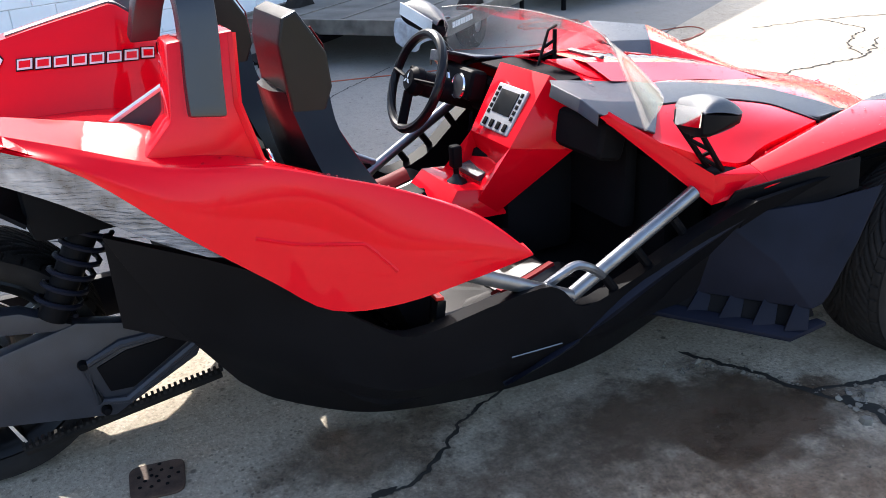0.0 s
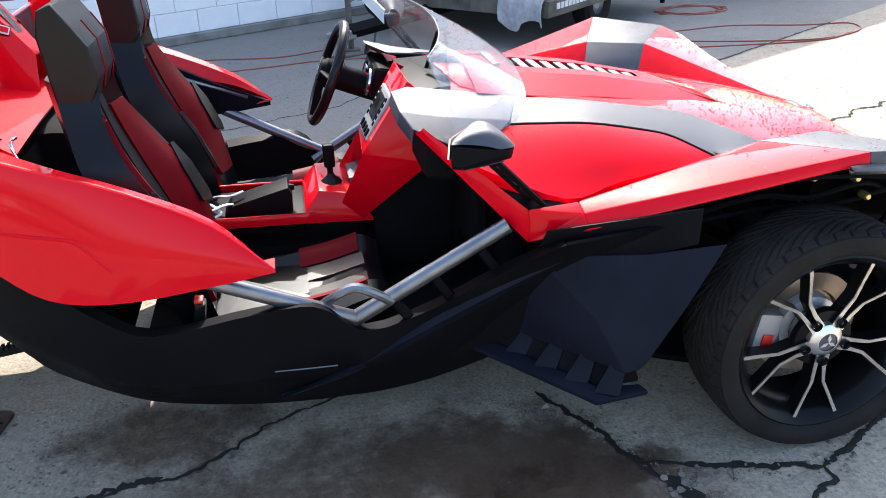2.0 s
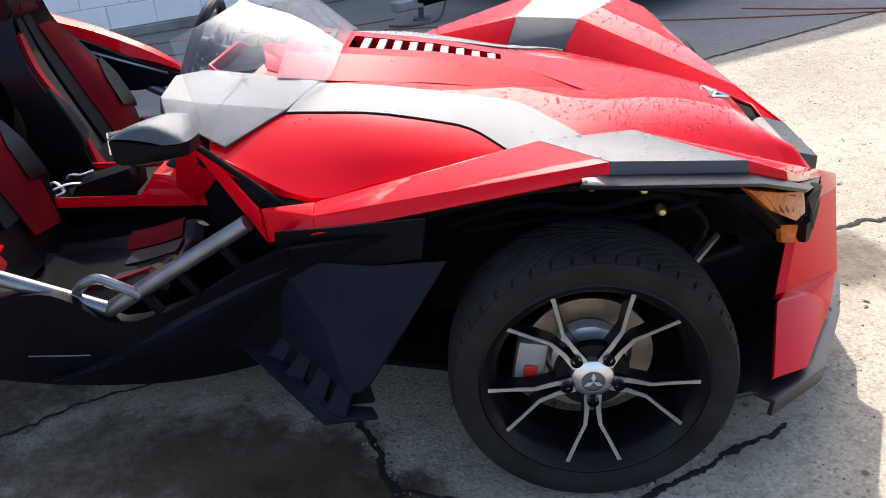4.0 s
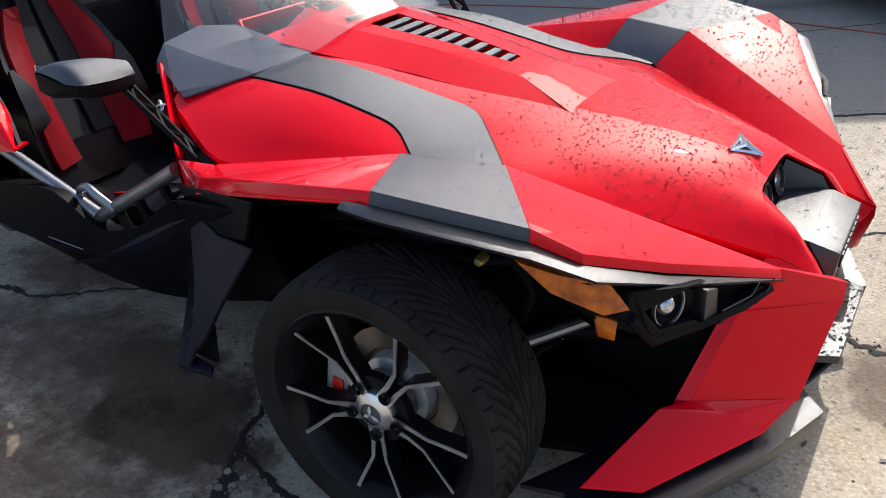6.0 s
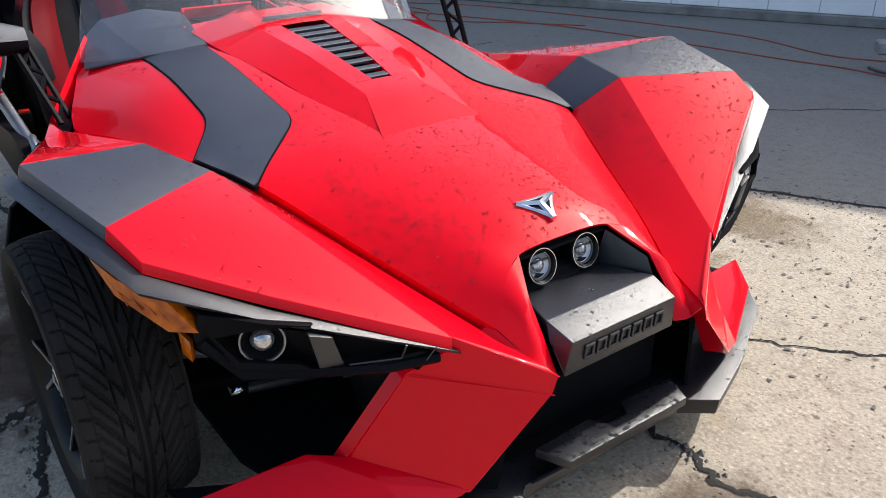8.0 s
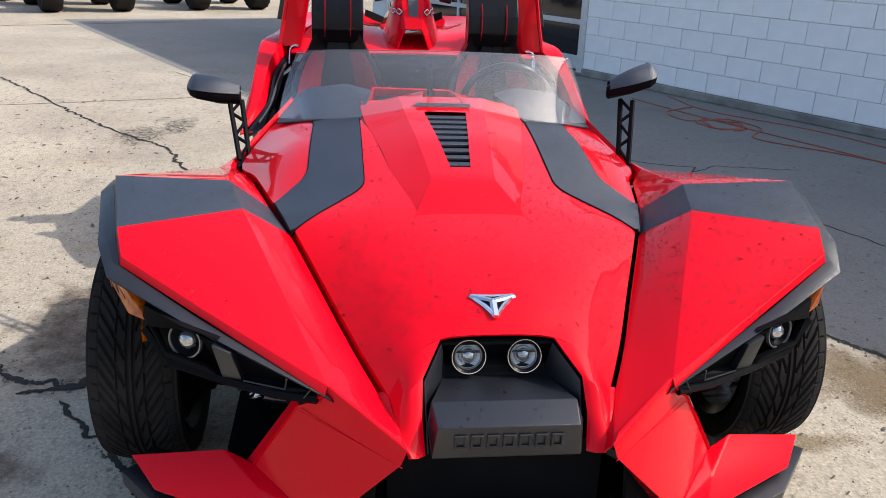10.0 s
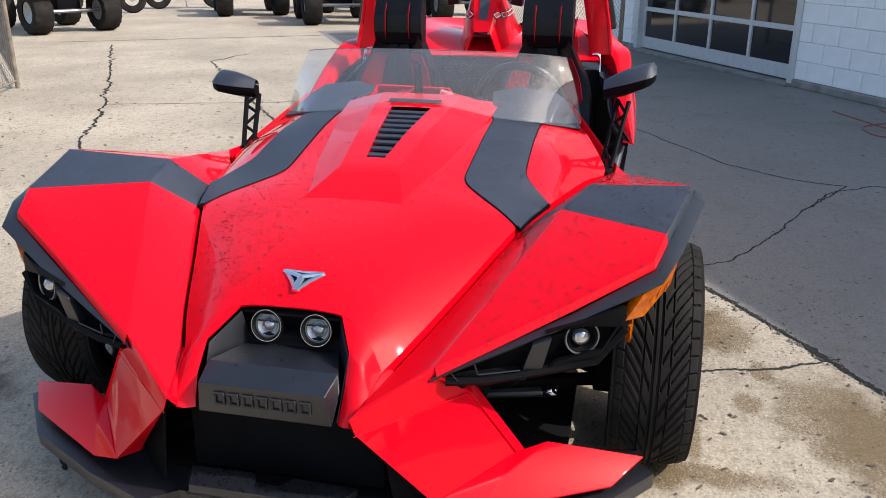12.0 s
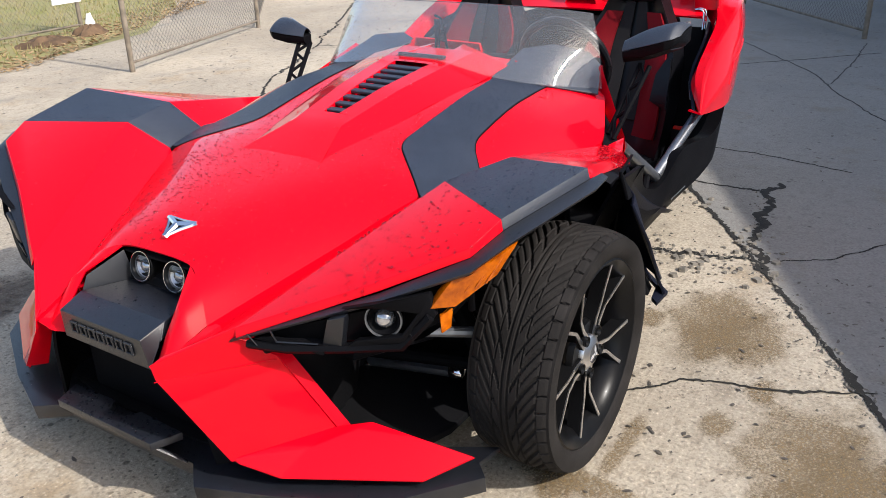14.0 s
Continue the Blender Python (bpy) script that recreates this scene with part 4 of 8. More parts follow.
for side, flip in SIDES:
    # grey pods behind the screen
    pod = facets([(-0.645, -0.285, 0.850), (-0.705, -0.445, 0.828), (-0.835, -0.588, 0.787), (-0.988, -0.528, 0.854), (-1.012, -0.474, 0.889), (-1.016, -0.333, 0.906), (-0.955, -0.235, 0.892), (-0.905, -0.462, 0.862), (-0.865, -0.272, 0.873),
                  (-1.024, -0.333, 0.868), (-1.020, -0.474, 0.850), (-0.994, -0.532, 0.818)],
                 [(0, 1, 7, 8), (1, 2, 3, 7), (8, 7, 4, 5), (7, 3, 4), (8, 5, 6), (0, 8, 6), (5, 4, 10, 9), (4, 3, 11, 10)], 0.008, 0.006, 3)
    part("dash_pod", mirrored(pod, flip), GREY, car, "grey grained dash pod")
    # mirrors: the right one is turned lower
    drop = 0.0 if flip else 0.032
    top_a, top_b = Vector((-0.850, -0.752, 0.890 - drop)), Vector((-0.876, -0.712, 0.890 - drop))
    foot_a, foot_b = Vector((-0.690, -0.706, 0.682)), Vector((-0.718, -0.676, 0.690))
    bars = [tube([tuple(foot_a), tuple(top_a)], 0.0095, 6, 0, True, 0.75), tube([tuple(foot_b), tuple(top_b)], 0.0095, 6, 0, True, 0.75)]
    for k in range(5):
        p, q = foot_a.lerp(top_a, k / 5 + 0.02), foot_b.lerp(top_b, (k + 1) / 5)
        if k % 2:
            p, q = foot_b.lerp(top_b, k / 5 + 0.02), foot_a.lerp(top_a, (k + 1) / 5)
        bars.append(tube([tuple(p), tuple(q)], 0.0062, 6))
    arm = part("mirror_arm", mirrored(merge(*bars), flip), BLACK, car, "black pierced mirror arm")
    base = plate([(-0.625, -0.700, 0.676), (-0.700, -0.724, 0.668), (-0.770, -0.676, 0.684), (-0.850, -0.600, 0.735), (-0.830, -0.585, 0.735), (-0.700, -0.668, 0.690)], 0.02, (0, 0, -1), 0.004)
    part("mirror_base", mirrored(base, flip), BLACK, arm)
    # the lower shell with a groove along it, and the domed cap; the left mirror stands higher
    turned = Matrix(((1, 0, 0, -0.006), (0, 1, 0, 0.058), (0, -0.2, 1, -0.098), (0, 0, 0, 1))) if flip else Matrix()
    cuts = [(-0.715, -0.888, -0.838, 0.852, 0.892, 0.884), (-0.790, -0.918, -0.812, 0.848, 0.908, 0.892), (-0.862, -0.950, -0.808, 0.860, 0.922, 0.900), (-0.886, -0.957, -0.822, 0.868, 0.926, 0.902), (-0.900, -0.960, -0.850, 0.880, 0.926, 0.906)]
    low_ = loft([[(b_, y, zb), (b_, y, zt), (f_, y, zf), (f_ - 0.006, y, zb + 0.012), (b_ + 0.03, y, zb - 0.006), (b_, y, zb)] for y, b_, f_, zb, zt, zf in cuts], 1, 1, False, False)
    bmesh.ops.remove_doubles(low_, verts=low_.verts[:], dist=1e-4)
    bmesh.ops.holes_fill(low_, edges=[e for e in low_.edges if e.is_boundary], sides=0)
    mh = part("mirror_housing", mirrored(moved(bevel(low_, 0.004, 2, 30), turned), flip), BLACK, car, "dark mirror shell with a domed grey cap")
    rise = (0.026, 0.038, 0.034, 0.024, 0.004)
    cap = []
    for (y, b_, f_, zb, zt, zf), up_ in zip(cuts, rise):
        cap.append([(b_ + (f_ - b_) * u, y, zt + (zf - zt) * u + 0.003 + up_ * math.sin(math.pi * u) ** 0.8) for u in (0.0, 0.12, 0.3, 0.5, 0.7, 0.88, 1.0)])
    part("mirror_cap", mirrored(moved(thick(loft(cap, 4, 3), 0.003), turned), flip), GREY, mh, "grey domed mirror cap")
    # Besides the dark groove, two grey lines are added as the edges' glints.
    for n_, r_, mt_, dz in (("cap_groove", 0.0022, DEEP, 0.0), ("groove_edge", 0.0014, GREY, 0.006), ("shell_lip", 0.0016, GREY, -0.020)):
        part(n_, mirrored(moved(tube([(-0.938, -0.891, 0.888 + dz), (-0.895, -0.884, 0.886 + dz), (-0.835, -0.876, 0.884 + dz * 0.6)], r_, 6, 3), turned), flip), mt_, mh)
    gv_ = [(-0.899, -0.738, 0.856), (-0.963, -0.893, 0.893), (-0.958, -0.893, 0.940), (-0.893, -0.735, 0.908)]
    part("mirror_glass", mirrored(moved(plate(gv_, 0.004, (-1, 0.2, 0), 0), turned), flip), CHROME, mh)

# cowl: two red blades that rise to the middle, a dark shelf between them
part("cowl_shelf", facets([(-0.70, -0.20, 0.872), (-0.70, 0.20, 0.872), (-0.94, 0.22, 0.862), (-0.94, -0.22, 0.862)], [(0, 1, 2, 3)], 0.010, 0.004), BLACK, car)
part("screen_bar", moved(block(0.022, 0.19, 0.012, 0.004), pose(-0.655, 0, 0.897, 0, -8, 0)), GREY, car)
for side, flip in SIDES:
    blade = facets([(-0.62, -0.150, 0.880), (-0.690, -0.275, 0.848), (-0.800, -0.225, 0.878), (-0.850, -0.050, 0.912), (-0.665, -0.078, 0.900)],
                   [(0, 1, 2, 4), (4, 2, 3)], 0.010, 0.004)
    part("cowl_blade", mirrored(blade, flip), RED, car)

# dashboard and centre stack
part("dashboard", merge(moved(block(0.10, 0.98, 0.12, 0.03, 3), pose(-0.90, 0, 0.745, 0, 12, 0)), moved(block(0.05, 0.90, 0.32, 0.02), Matrix.Translation((-0.80, 0, 0.60)))), DEEP, car)
stack = facets([(-0.955, -0.235, 0.905), (-0.955, 0.06, 0.900), (-1.085, 0.045, 0.690), (-1.100, -0.235, 0.700), (-1.085, -0.13, 0.62), (-1.06, 0.05, 0.62),
                (-0.86, -0.28, 0.830), (-0.905, -0.295, 0.675), (-1.115, -0.155, 0.455), (-1.17, -0.145, 0.515), (-1.13, -0.08, 0.545),
                (-0.86, 0.14, 0.83), (-0.90, 0.20, 0.69), (-1.10, 0.155, 0.47), (-1.17, 0.145, 0.515), (-1.13, 0.06, 0.545)],
               [(0, 1, 2, 3), (3, 2, 5, 4), (0, 3, 7, 6), (3, 4, 10, 9), (3, 9, 8, 7), (1, 11, 12, 2), (2, 15, 5), (2, 14, 15), (2, 12, 13, 14), (4, 5, 15, 10)], 0.008, 0.004)
stk = part("dash_tower", stack, RED, car, "glossy red tower below the dash")
sm = Matrix.Translation((-1.038, -0.100, 0.785)) @ pose(0, 0, 0, 0, -57, 0)
panel = part("control_panel", moved(block(0.155, 0.175, 0.012, 0.02, 3), sm), CALIPER, stk, "silver control panel")
part("display", moved(block(0.080, 0.105, 0.004, 0.002), sm @ Matrix.Translation((0.020, 0, 0.007))), RIMBLACK, panel)
for k in range(4):
    part("toggle", moved(block(0.026, 0.018, 0.006, 0.003), sm @ Matrix.Translation((-0.056, -0.060 + k * 0.040, 0.008))), BLACK, panel)
for k in range(5):
    part("key", moved(block(0.014, 0.014, 0.004, 0.002), sm @ Matrix.Translation((-0.022 + k * 0.020, 0.069, 0.007))), BLACK, panel)
    part("key", moved(block(0.014, 0.014, 0.004, 0.002), sm @ Matrix.Translation((-0.022 + k * 0.020, -0.069, 0.007))), BLACK, panel)

# gauges and steering wheel
gb = part("gauge_pod", moved(block(0.07, 0.28, 0.11, 0.025, 3), pose(-0.985, 0.30, 0.800, 0, 15, 0)), BLACK, car)
for dy in (-0.058, 0.058):
    gm = Matrix.Translation((-1.024, 0.30 + dy, 0.795)) @ pose(0, 0, 0, 0, 15, 0)
    part("gauge_ring", moved(lathe([(0.042, 0.002), (0.044, -0.005), (0.047, 0.002)], 32, "x"), gm), CHROME, gb)
    part("gauge_face", moved(lathe([(0.0, -0.001), (0.042, -0.001)], 32, "x"), gm), STEEL, gb)
wm = Matrix.Translation((-1.155, 0.312, 0.818)) @ pose(0, 0, 0, 0, 24, 0)
sw = new("steering_wheel")
sw.parent = car
tagged(sw, "black leather steering wheel with three spokes")
R_ = 0.172
ringp = [tuple(wm @ Vector((0, R_ * math.cos(2 * math.pi * k / 40), R_ * math.sin(2 * math.pi * k / 40)))) for k in range(41)]
part("wheel_rim", tube(ringp, 0.017, 10, 0, False), SEATBLACK, sw)
part("wheel_hub", moved(lathe([(0.0, -0.035), (0.035, -0.032), (0.050, -0.015), (0.052, 0.01), (0.03, 0.04)], 24, "x"), wm), BLACK, sw)
for a in (5, 175, 270):
    c, s = math.cos(radians(a)), math.sin(radians(a))
    part("wheel_spoke", moved(tube([(-0.015, 0.04 * c, 0.04 * s), (-0.008, 0.10 * c, 0.10 * s), (0, 0.165 * c, 0.165 * s)], 0.019, 8, 0, True, 0.4), wm), BLACK, sw)
st = bmesh.new()
for q in (90, 210, 330):
    c, s = math.cos(radians(q)), math.sin(radians(q))
    st = merge(st, mesh_of([(-0.037, 0, 0), (-0.037, 0.012 * c - 0.006 * s, 0.012 * s + 0.006 * c), (-0.036, 0.027 * c, 0.027 * s), (-0.037, 0.012 * c + 0.006 * s, 0.012 * s - 0.006 * c)], [(0, 1, 2, 3)]))
part("hub_mark", moved(thick(st, 0.002), wm), CHROME, sw)
part("steering_column", tube([tuple(wm @ Vector((0.02, 0, 0))), (-0.92, 0.312, 0.72)], 0.045, 14), BLACK, car)
part("column_stalk", tube([(-1.09, 0.36, 0.80), (-1.10, 0.46, 0.835)], 0.010, 8), BLACK, car)

# centre console
con = facets([(-1.12, -0.150, 0.545), (-1.12, 0.150, 0.545), (-1.235, 0.132, 0.560), (-1.235, -0.132, 0.560), (-1.285, -0.150, 0.500), (-1.285, 0.150, 0.500), (-1.56, -0.150, 0.507), (-1.56, 0.150, 0.507),
              (-1.07, -0.165, 0.455), (-1.07, 0.165, 0.455), (-1.285, -0.158, 0.464), (-1.285, 0.158, 0.464), (-1.64, -0.156, 0.478), (-1.64, 0.156, 0.478), (-1.61, -0.150, 0.560), (-1.61, 0.150, 0.560)],
             [(0, 3, 2, 1), (3, 4, 5, 2), (0, 8, 10, 4, 3), (1, 2, 5, 11, 9), (4, 10, 12, 6), (5, 7, 13, 11), (6, 12, 14), (7, 15, 13)], 0.010, 0.004)
part("console", con, RED, car, "red centre console")
part("console_tray", moved(block(0.36, 0.27, 0.05, 0.012), Matrix.Translation((-1.46, 0, 0.462))), BLACK, car)
part("hand_brake", merge(plate([(-1.552, -0.095, 0.460), (-1.512, -0.095, 0.520), (-1.330, -0.095, 0.566), (-1.318, -0.095, 0.540), (-1.325, -0.095, 0.455)], 0.105, (0, 1, 0), 0.006), moved(lathe([(0.0, -0.012), (0.009, -0.011), (0.011, 0.0), (0.011, 0.02)], 12, "x"), pose(-1.322, -0.045, 0.548, 0, 0, 180))), BLACK, car)
part("tunnel", merge(moved(block(0.85, 0.27, 0.24, 0.02), Matrix.Translation((-1.35, 0, 0.27))), moved(block(0.26, 0.30, 0.34, 0.03), Matrix.Translation((-0.95, -0.03, 0.46)))), DEEP, car)
knob = merge(moved(block(0.036, 0.036, 0.075, 0.010, 3), Matrix.Translation((0, 0, 0.030))), lathe([(0.010, 0.0), (0.009, -0.04), (0.010, -0.08)], 12, "z"))
sh = part("gear_lever", moved(knob, Matrix.Translation((-1.192, -0.045, 0.612))), BLACK, car, "black gear lever")
part("gear_gaiter", moved(lathe([(0.009, 0.022), (0.016, 0.010), (0.030, 0.0), (0.036, -0.008)], 16, "z"), Matrix.Translation((-1.192, -0.045, 0.562))), SEATBLACK, sh)
part("console_pad", moved(block(0.085, 0.14, 0.022, 0.006), pose(-1.095, -0.02, 0.575, 0, -14, 0)), GREY, car)
for k, pts in enumerate(([(-1.62, -0.10, 0.500), (-1.57, -0.125, 0.524), (-1.53, -0.10, 0.530), (-1.50, -0.06, 0.515), (-1.53, -0.03, 0.505)],
                         [(-1.63, -0.06, 0.500), (-1.58, -0.09, 0.535), (-1.54, -0.12, 0.515), (-1.57, -0.14, 0.505)],
                         [(-1.60, 0.02, 0.500), (-1.56, -0.02, 0.530), (-1.51, -0.05, 0.540), (-1.47, -0.04, 0.548)])):
    part("strap", tube(pts, 0.0065, 6, 5, True, 0.6), SILVER, car)


# ---- seats ----
def seat(y0):
    s = new("bucket_seat")
    s.parent = car
    tagged(s, "black bucket seat with dark red panels and a fixed headrest")
    m = Matrix.Translation((0.022, y0, 0))

    def add(n, bm, mat, parent=None, lab="", sharp=32):
        ob = part(n, moved(bm, m), mat, None, lab, sharp)
        ob.parent = parent or s
        return ob

    # backrest shell: from the cushion up to the head, leaning back
    spine = [(-1.60, 0.36), (-1.66, 0.50), (-1.725, 0.66), (-1.785, 0.82), (-1.815, 0.93), (-1.835, 1.03), (-1.845, 1.12), (-1.838, 1.205)]
    half_w = [0.215, 0.235, 0.235, 0.205, 0.145, 0.098, 0.098, 0.085]
    deep_f = [0.03, 0.062, 0.090, 0.060, 0.040, 0.055, 0.060, 0.035]
    rows = []
    for (x, z), w, d in list(zip(spine, half_w, deep_f))[:6]:
        rows.append([(x - 0.03, -w, z), (x + d + 0.02, -w * 0.97, z), (x + d, -w * 0.66, z), (x + 0.02, -w * 0.42, z), (x + 0.015, 0, z), (x + 0.02, w * 0.42, z), (x + d, w * 0.66, z), (x + d + 0.02, w * 0.97, z), (x - 0.03, w, z), (x - 0.055, w * 0.6, z), (x - 0.06, 0, z), (x - 0.055, -w * 0.6, z), (x - 0.03, -w, z)])
    shell = loft(rows, 3, 4, False, True)
    bmesh.ops.remove_doubles(shell, verts=shell.verts[:], dist=1e-4)
    bmesh.ops.holes_fill(shell, edges=[e for e in shell.edges if e.is_boundary], sides=0)
    add("backrest", shell, SEATBLACK, None, "black vinyl backrest")
    # red inserts up both sides and a grey middle
    for sgn in (-1, 1):
        ins = [[(x + d + 0.010, sgn * w * 0.84, z), (x + d * 0.8 + 0.008, sgn * w * 0.62, z), (x + 0.029, sgn * w * 0.40, z)] for (x, z), w, d in [((-1.634, 0.44), 0.226, 0.050)] + list(zip(spine, half_w, deep_f))[1:5]]
        add("red_panel", thick(loft(ins, 2, 4, False, True), 0.014), SEATRED)
        notch = [[(x + d + 0.027, sgn * w * 0.98, z), (x + d * (1.0 if u > 0.85 else 0.9) + 0.021, sgn * w * u, z)] for x, z, w, d, u in ((-1.690, 0.575, 0.235, 0.078, 0.95), (-1.700, 0.600, 0.235, 0.083, 0.66), (-1.740, 0.700, 0.230, 0.084, 0.70), (-1.763, 0.765, 0.216, 0.070, 0.90))]
        add("black_notch", thick(loft(notch, 2, 3, False, False), 0.010), SEATBLACK)
        strip = [[(x + 0.026, sgn * w * 0.37, z), (x + 0.023, sgn * w * 0.06, z)] for (x, z), w, d in list(zip(spine, half_w, deep_f))[1:6]]
        add("grey_panel", thick(loft(strip, 1, 4, False, True), 0.009), SEATGREY)
        add("edge_piping", tube([(x + 0.027, sgn * w * 0.385, z) for (x, z), w, d in list(zip(spine, half_w, deep_f))[1:5]], 0.0035, 6, 4), REDPLASTIC)
    # headrest block
    ring = [(-1.872, 1.000), (-1.884, 1.150), (-1.870, 1.208), (-1.835, 1.222), (-1.775, 1.165), (-1.748, 1.120), (-1.742, 1.040), (-1.765, 0.985), (-1.860, 0.965)]
    hr = loft([[(x + (0.012 if abs(w) > 0.095 else 0.0) * (-1 if x > -1.82 else 1), w, z - (0.008 if abs(w) > 0.095 else 0.0)) for x, z in ring + ring[:1]] for w in (-0.118, -0.100, 0.100, 0.118)], 1, 1, False, False)
    bmesh.ops.remove_doubles(hr, verts=hr.verts[:], dist=1e-4)
    bmesh.ops.holes_fill(hr, edges=[e for e in hr.edges if e.is_boundary], sides=0)
    add("headrest", bevel(hr, 0.006, 2, 12), SEATBLACK, None, "", 14)
    for sgn in (-1, 1):
        add("red_piping", tube([(-1.757, sgn * 0.058, 1.0), (-1.743, sgn * 0.058, 1.045), (-1.749, sgn * 0.058, 1.12), (-1.776, sgn * 0.058, 1.166)], 0.004, 6, 0, True, 0.5), SEATRED)
    # cushion
    rows = []
    for x, z, w in ((-1.66, 0.345, 0.20), (-1.50, 0.335, 0.225), (-1.30, 0.360, 0.225), (-1.16, 0.395, 0.215), (-1.10, 0.375, 0.20)):
        rows.append([(x, -w, z - 0.13), (x, -w, z + 0.015), (x, -w * 0.72, z + 0.04), (x, -w * 0.45, z), (x, 0, z - 0.008), (x, w * 0.45, z), (x, w * 0.72, z + 0.04), (x, w, z + 0.015), (x, w, z - 0.13)])
    cu = loft(rows, 3, 4, False, True)
    bmesh.ops.holes_fill(cu, edges=[e for e in cu.edges if e.is_boundary], sides=0)
    add("seat_cushion", cu, SEATBLACK, None, "black seat cushion")
    for sgn in (-1, 1):
        strip = [[(x, sgn * w * 0.76, z + 0.046), (x, sgn * w * 0.64, z + 0.040), (x, sgn * w * 0.48, z + 0.012)] for x, z, w in ((-1.34, 0.355, 0.225), (-1.25, 0.370, 0.222), (-1.16, 0.395, 0.215))]
        add("cushion_panel", thick(loft(strip, 2, 4, False, True), 0.010), SEATRED)
        grey = [[(x, sgn * w * 0.44, z + 0.010), (x, sgn * w * 0.12, z + 0.003)] for x, z, w in ((-1.32, 0.357, 0.225), (-1.24, 0.372, 0.222), (-1.15, 0.396, 0.21))]
        add("cushion_middle", thick(loft(grey, 2, 4, False, True), 0.008), SEATPALE)
    clasp = add("buckle", moved(block(0.028, 0.045, 0.09, 0.008), pose(-1.595, -0.285 if y0 < 0 else 0.285, 0.455, 0, 8, 0)), RIMBLACK, None, "black belt buckle with red button")
    add("buckle_button", moved(block(0.022, 0.036, 0.010, 0.003), pose(-1.592, -0.285 if y0 < 0 else 0.285, 0.503, 0, 8, 0)), REDPLASTIC, clasp)
    return s


seat(-0.37)
seat(0.355)

# cabin tub: floor, rear bulkhead, inner sills
part("cabin_floor", moved(block(1.15, 1.18, 0.03, 0.005), Matrix.Translation((-1.2, 0, 0.245))), DEEP, car)
part("rear_bulkhead", moved(block(0.05, 1.20, 0.60, 0.02), pose(-1.90, 0, 0.56, 0, -14, 0)), DEEP, car)
part("foot_wall", moved(block(0.05, 1.10, 0.45, 0.02), Matrix.Translation((-0.72, 0, 0.44))), DEEP, car)

for side, flip in SIDES:
    # lower body side
    top = [(-2.30, -0.55, 0.795), (-2.02, -0.70, 0.70), (-1.80, -0.752, 0.535), (-1.68, -0.750, 0.462), (-1.48, -0.745, 0.480), (-1.32, -0.745, 0.492), (-1.25, -0.738, 0.462), (-1.16, -0.715, 0.380), (-0.98, -0.715, 0.425), (-0.80, -0.765, 0.535), (-0.66, -0.815, 0.615)]
    mid = [(-2.185, -0.56, 0.55), (-2.00, -0.665, 0.47), (-1.80, -0.735, 0.36), (-1.66, -0.735, 0.31), (-1.46, -0.735, 0.30), (-1.30, -0.730, 0.31), (-1.22, -0.725, 0.31), (-1.13, -0.715, 0.29), (-0.98, -0.695, 0.30), (-0.80, -0.675, 0.33), (-0.66, -0.70, 0.40)]
    low = [(-2.06, -0.50, 0.335), (-1.98, -0.53, 0.272), (-1.80, -0.57, 0.192), (-1.66, -0.59, 0.160), (-1.46, -0.61, 0.140), (-1.30, -0.62, 0.135), (-1.22, -0.62, 0.135), (-1.13, -0.62, 0.135), (-0.98, -0.60, 0.14), (-0.80, -0.56, 0.16), (-0.66, -0.54, 0.19)]
    inner = [(x, y + 0.05, z - 0.01) for x, y, z in top]
    inner_low = [(x, y + 0.07, max(0.24, z - 0.25)) for x, y, z in top]
    part("lower_body", mirrored(thick(loft([inner_low, inner, top, mid, low], 3, 3, True, False), 0.006), flip), BLACK, car, "black moulded lower body side")
    # tubes of the frame beside the seat
    for p, r in (([(-0.78, -0.70, 0.635), (-1.19, -0.685, 0.408), (-1.23, -0.680, 0.385)], 0.021), ([(-1.56, -0.735, 0.605), (-1.19, -0.690, 0.415)], 0.020)):
        part("frame_tube", mirrored(tube(p, r, 14), flip), STEEL, car, "satin grey steel frame tube")
    if not flip:
        part("frame_loop", mirrored(tube([(-1.30, -0.66, 0.425), (-1.235, -0.700, 0.488), (-1.185, -0.708, 0.512), (-1.14, -0.712, 0.495), (-1.09, -0.700, 0.455)], 0.013, 10, 4), flip), STEEL, car)
    for t in (0.15, 0.5, 0.8):
        q = Vector((-0.80, -0.70, 0.60)).lerp(Vector((-1.15, -0.69, 0.41)), t)
        part("tube_bracket", mirrored(tube([tuple(q), (q.x + 0.05, q.y - 0.01, q.z - 0.07)], 0.014, 8), flip), BLACK, car)
    # diagonal blade from the fender's corner down along the sill
    up = [(-0.66, -0.775, 0.610), (-0.80, -0.742, 0.520), (-0.95, -0.715, 0.428), (-1.108, -0.705, 0.338), (-1.25, -0.708, 0.270), (-1.40, -0.690, 0.205)]
    dn = [(-0.66, -0.735, 0.500), (-0.80, -0.722, 0.440), (-0.95, -0.712, 0.368), (-1.10, -0.712, 0.300), (-1.25, -0.712, 0.246), (-1.40, -0.692, 0.198)]
    fold = [(x + 0.012, y - 0.020, (z + w) / 2 + 0.012) for (x, y, z), (_a, _b, w) in zip(up, dn)]
    part("sill_blade", mirrored(bevel(thick(loft([up, fold, dn], 3, 1, True, False), 0.012), 0.004, 2, 25), flip), NAVY, car, "dark diagonal blade along the sill")
    part("sill_seam", mirrored(tube([(-1.245, -0.738, 0.308), (-1.33, -0.740, 0.312), (-1.405, -0.741, 0.316)], 0.0022, 6), flip), STEEL, car)
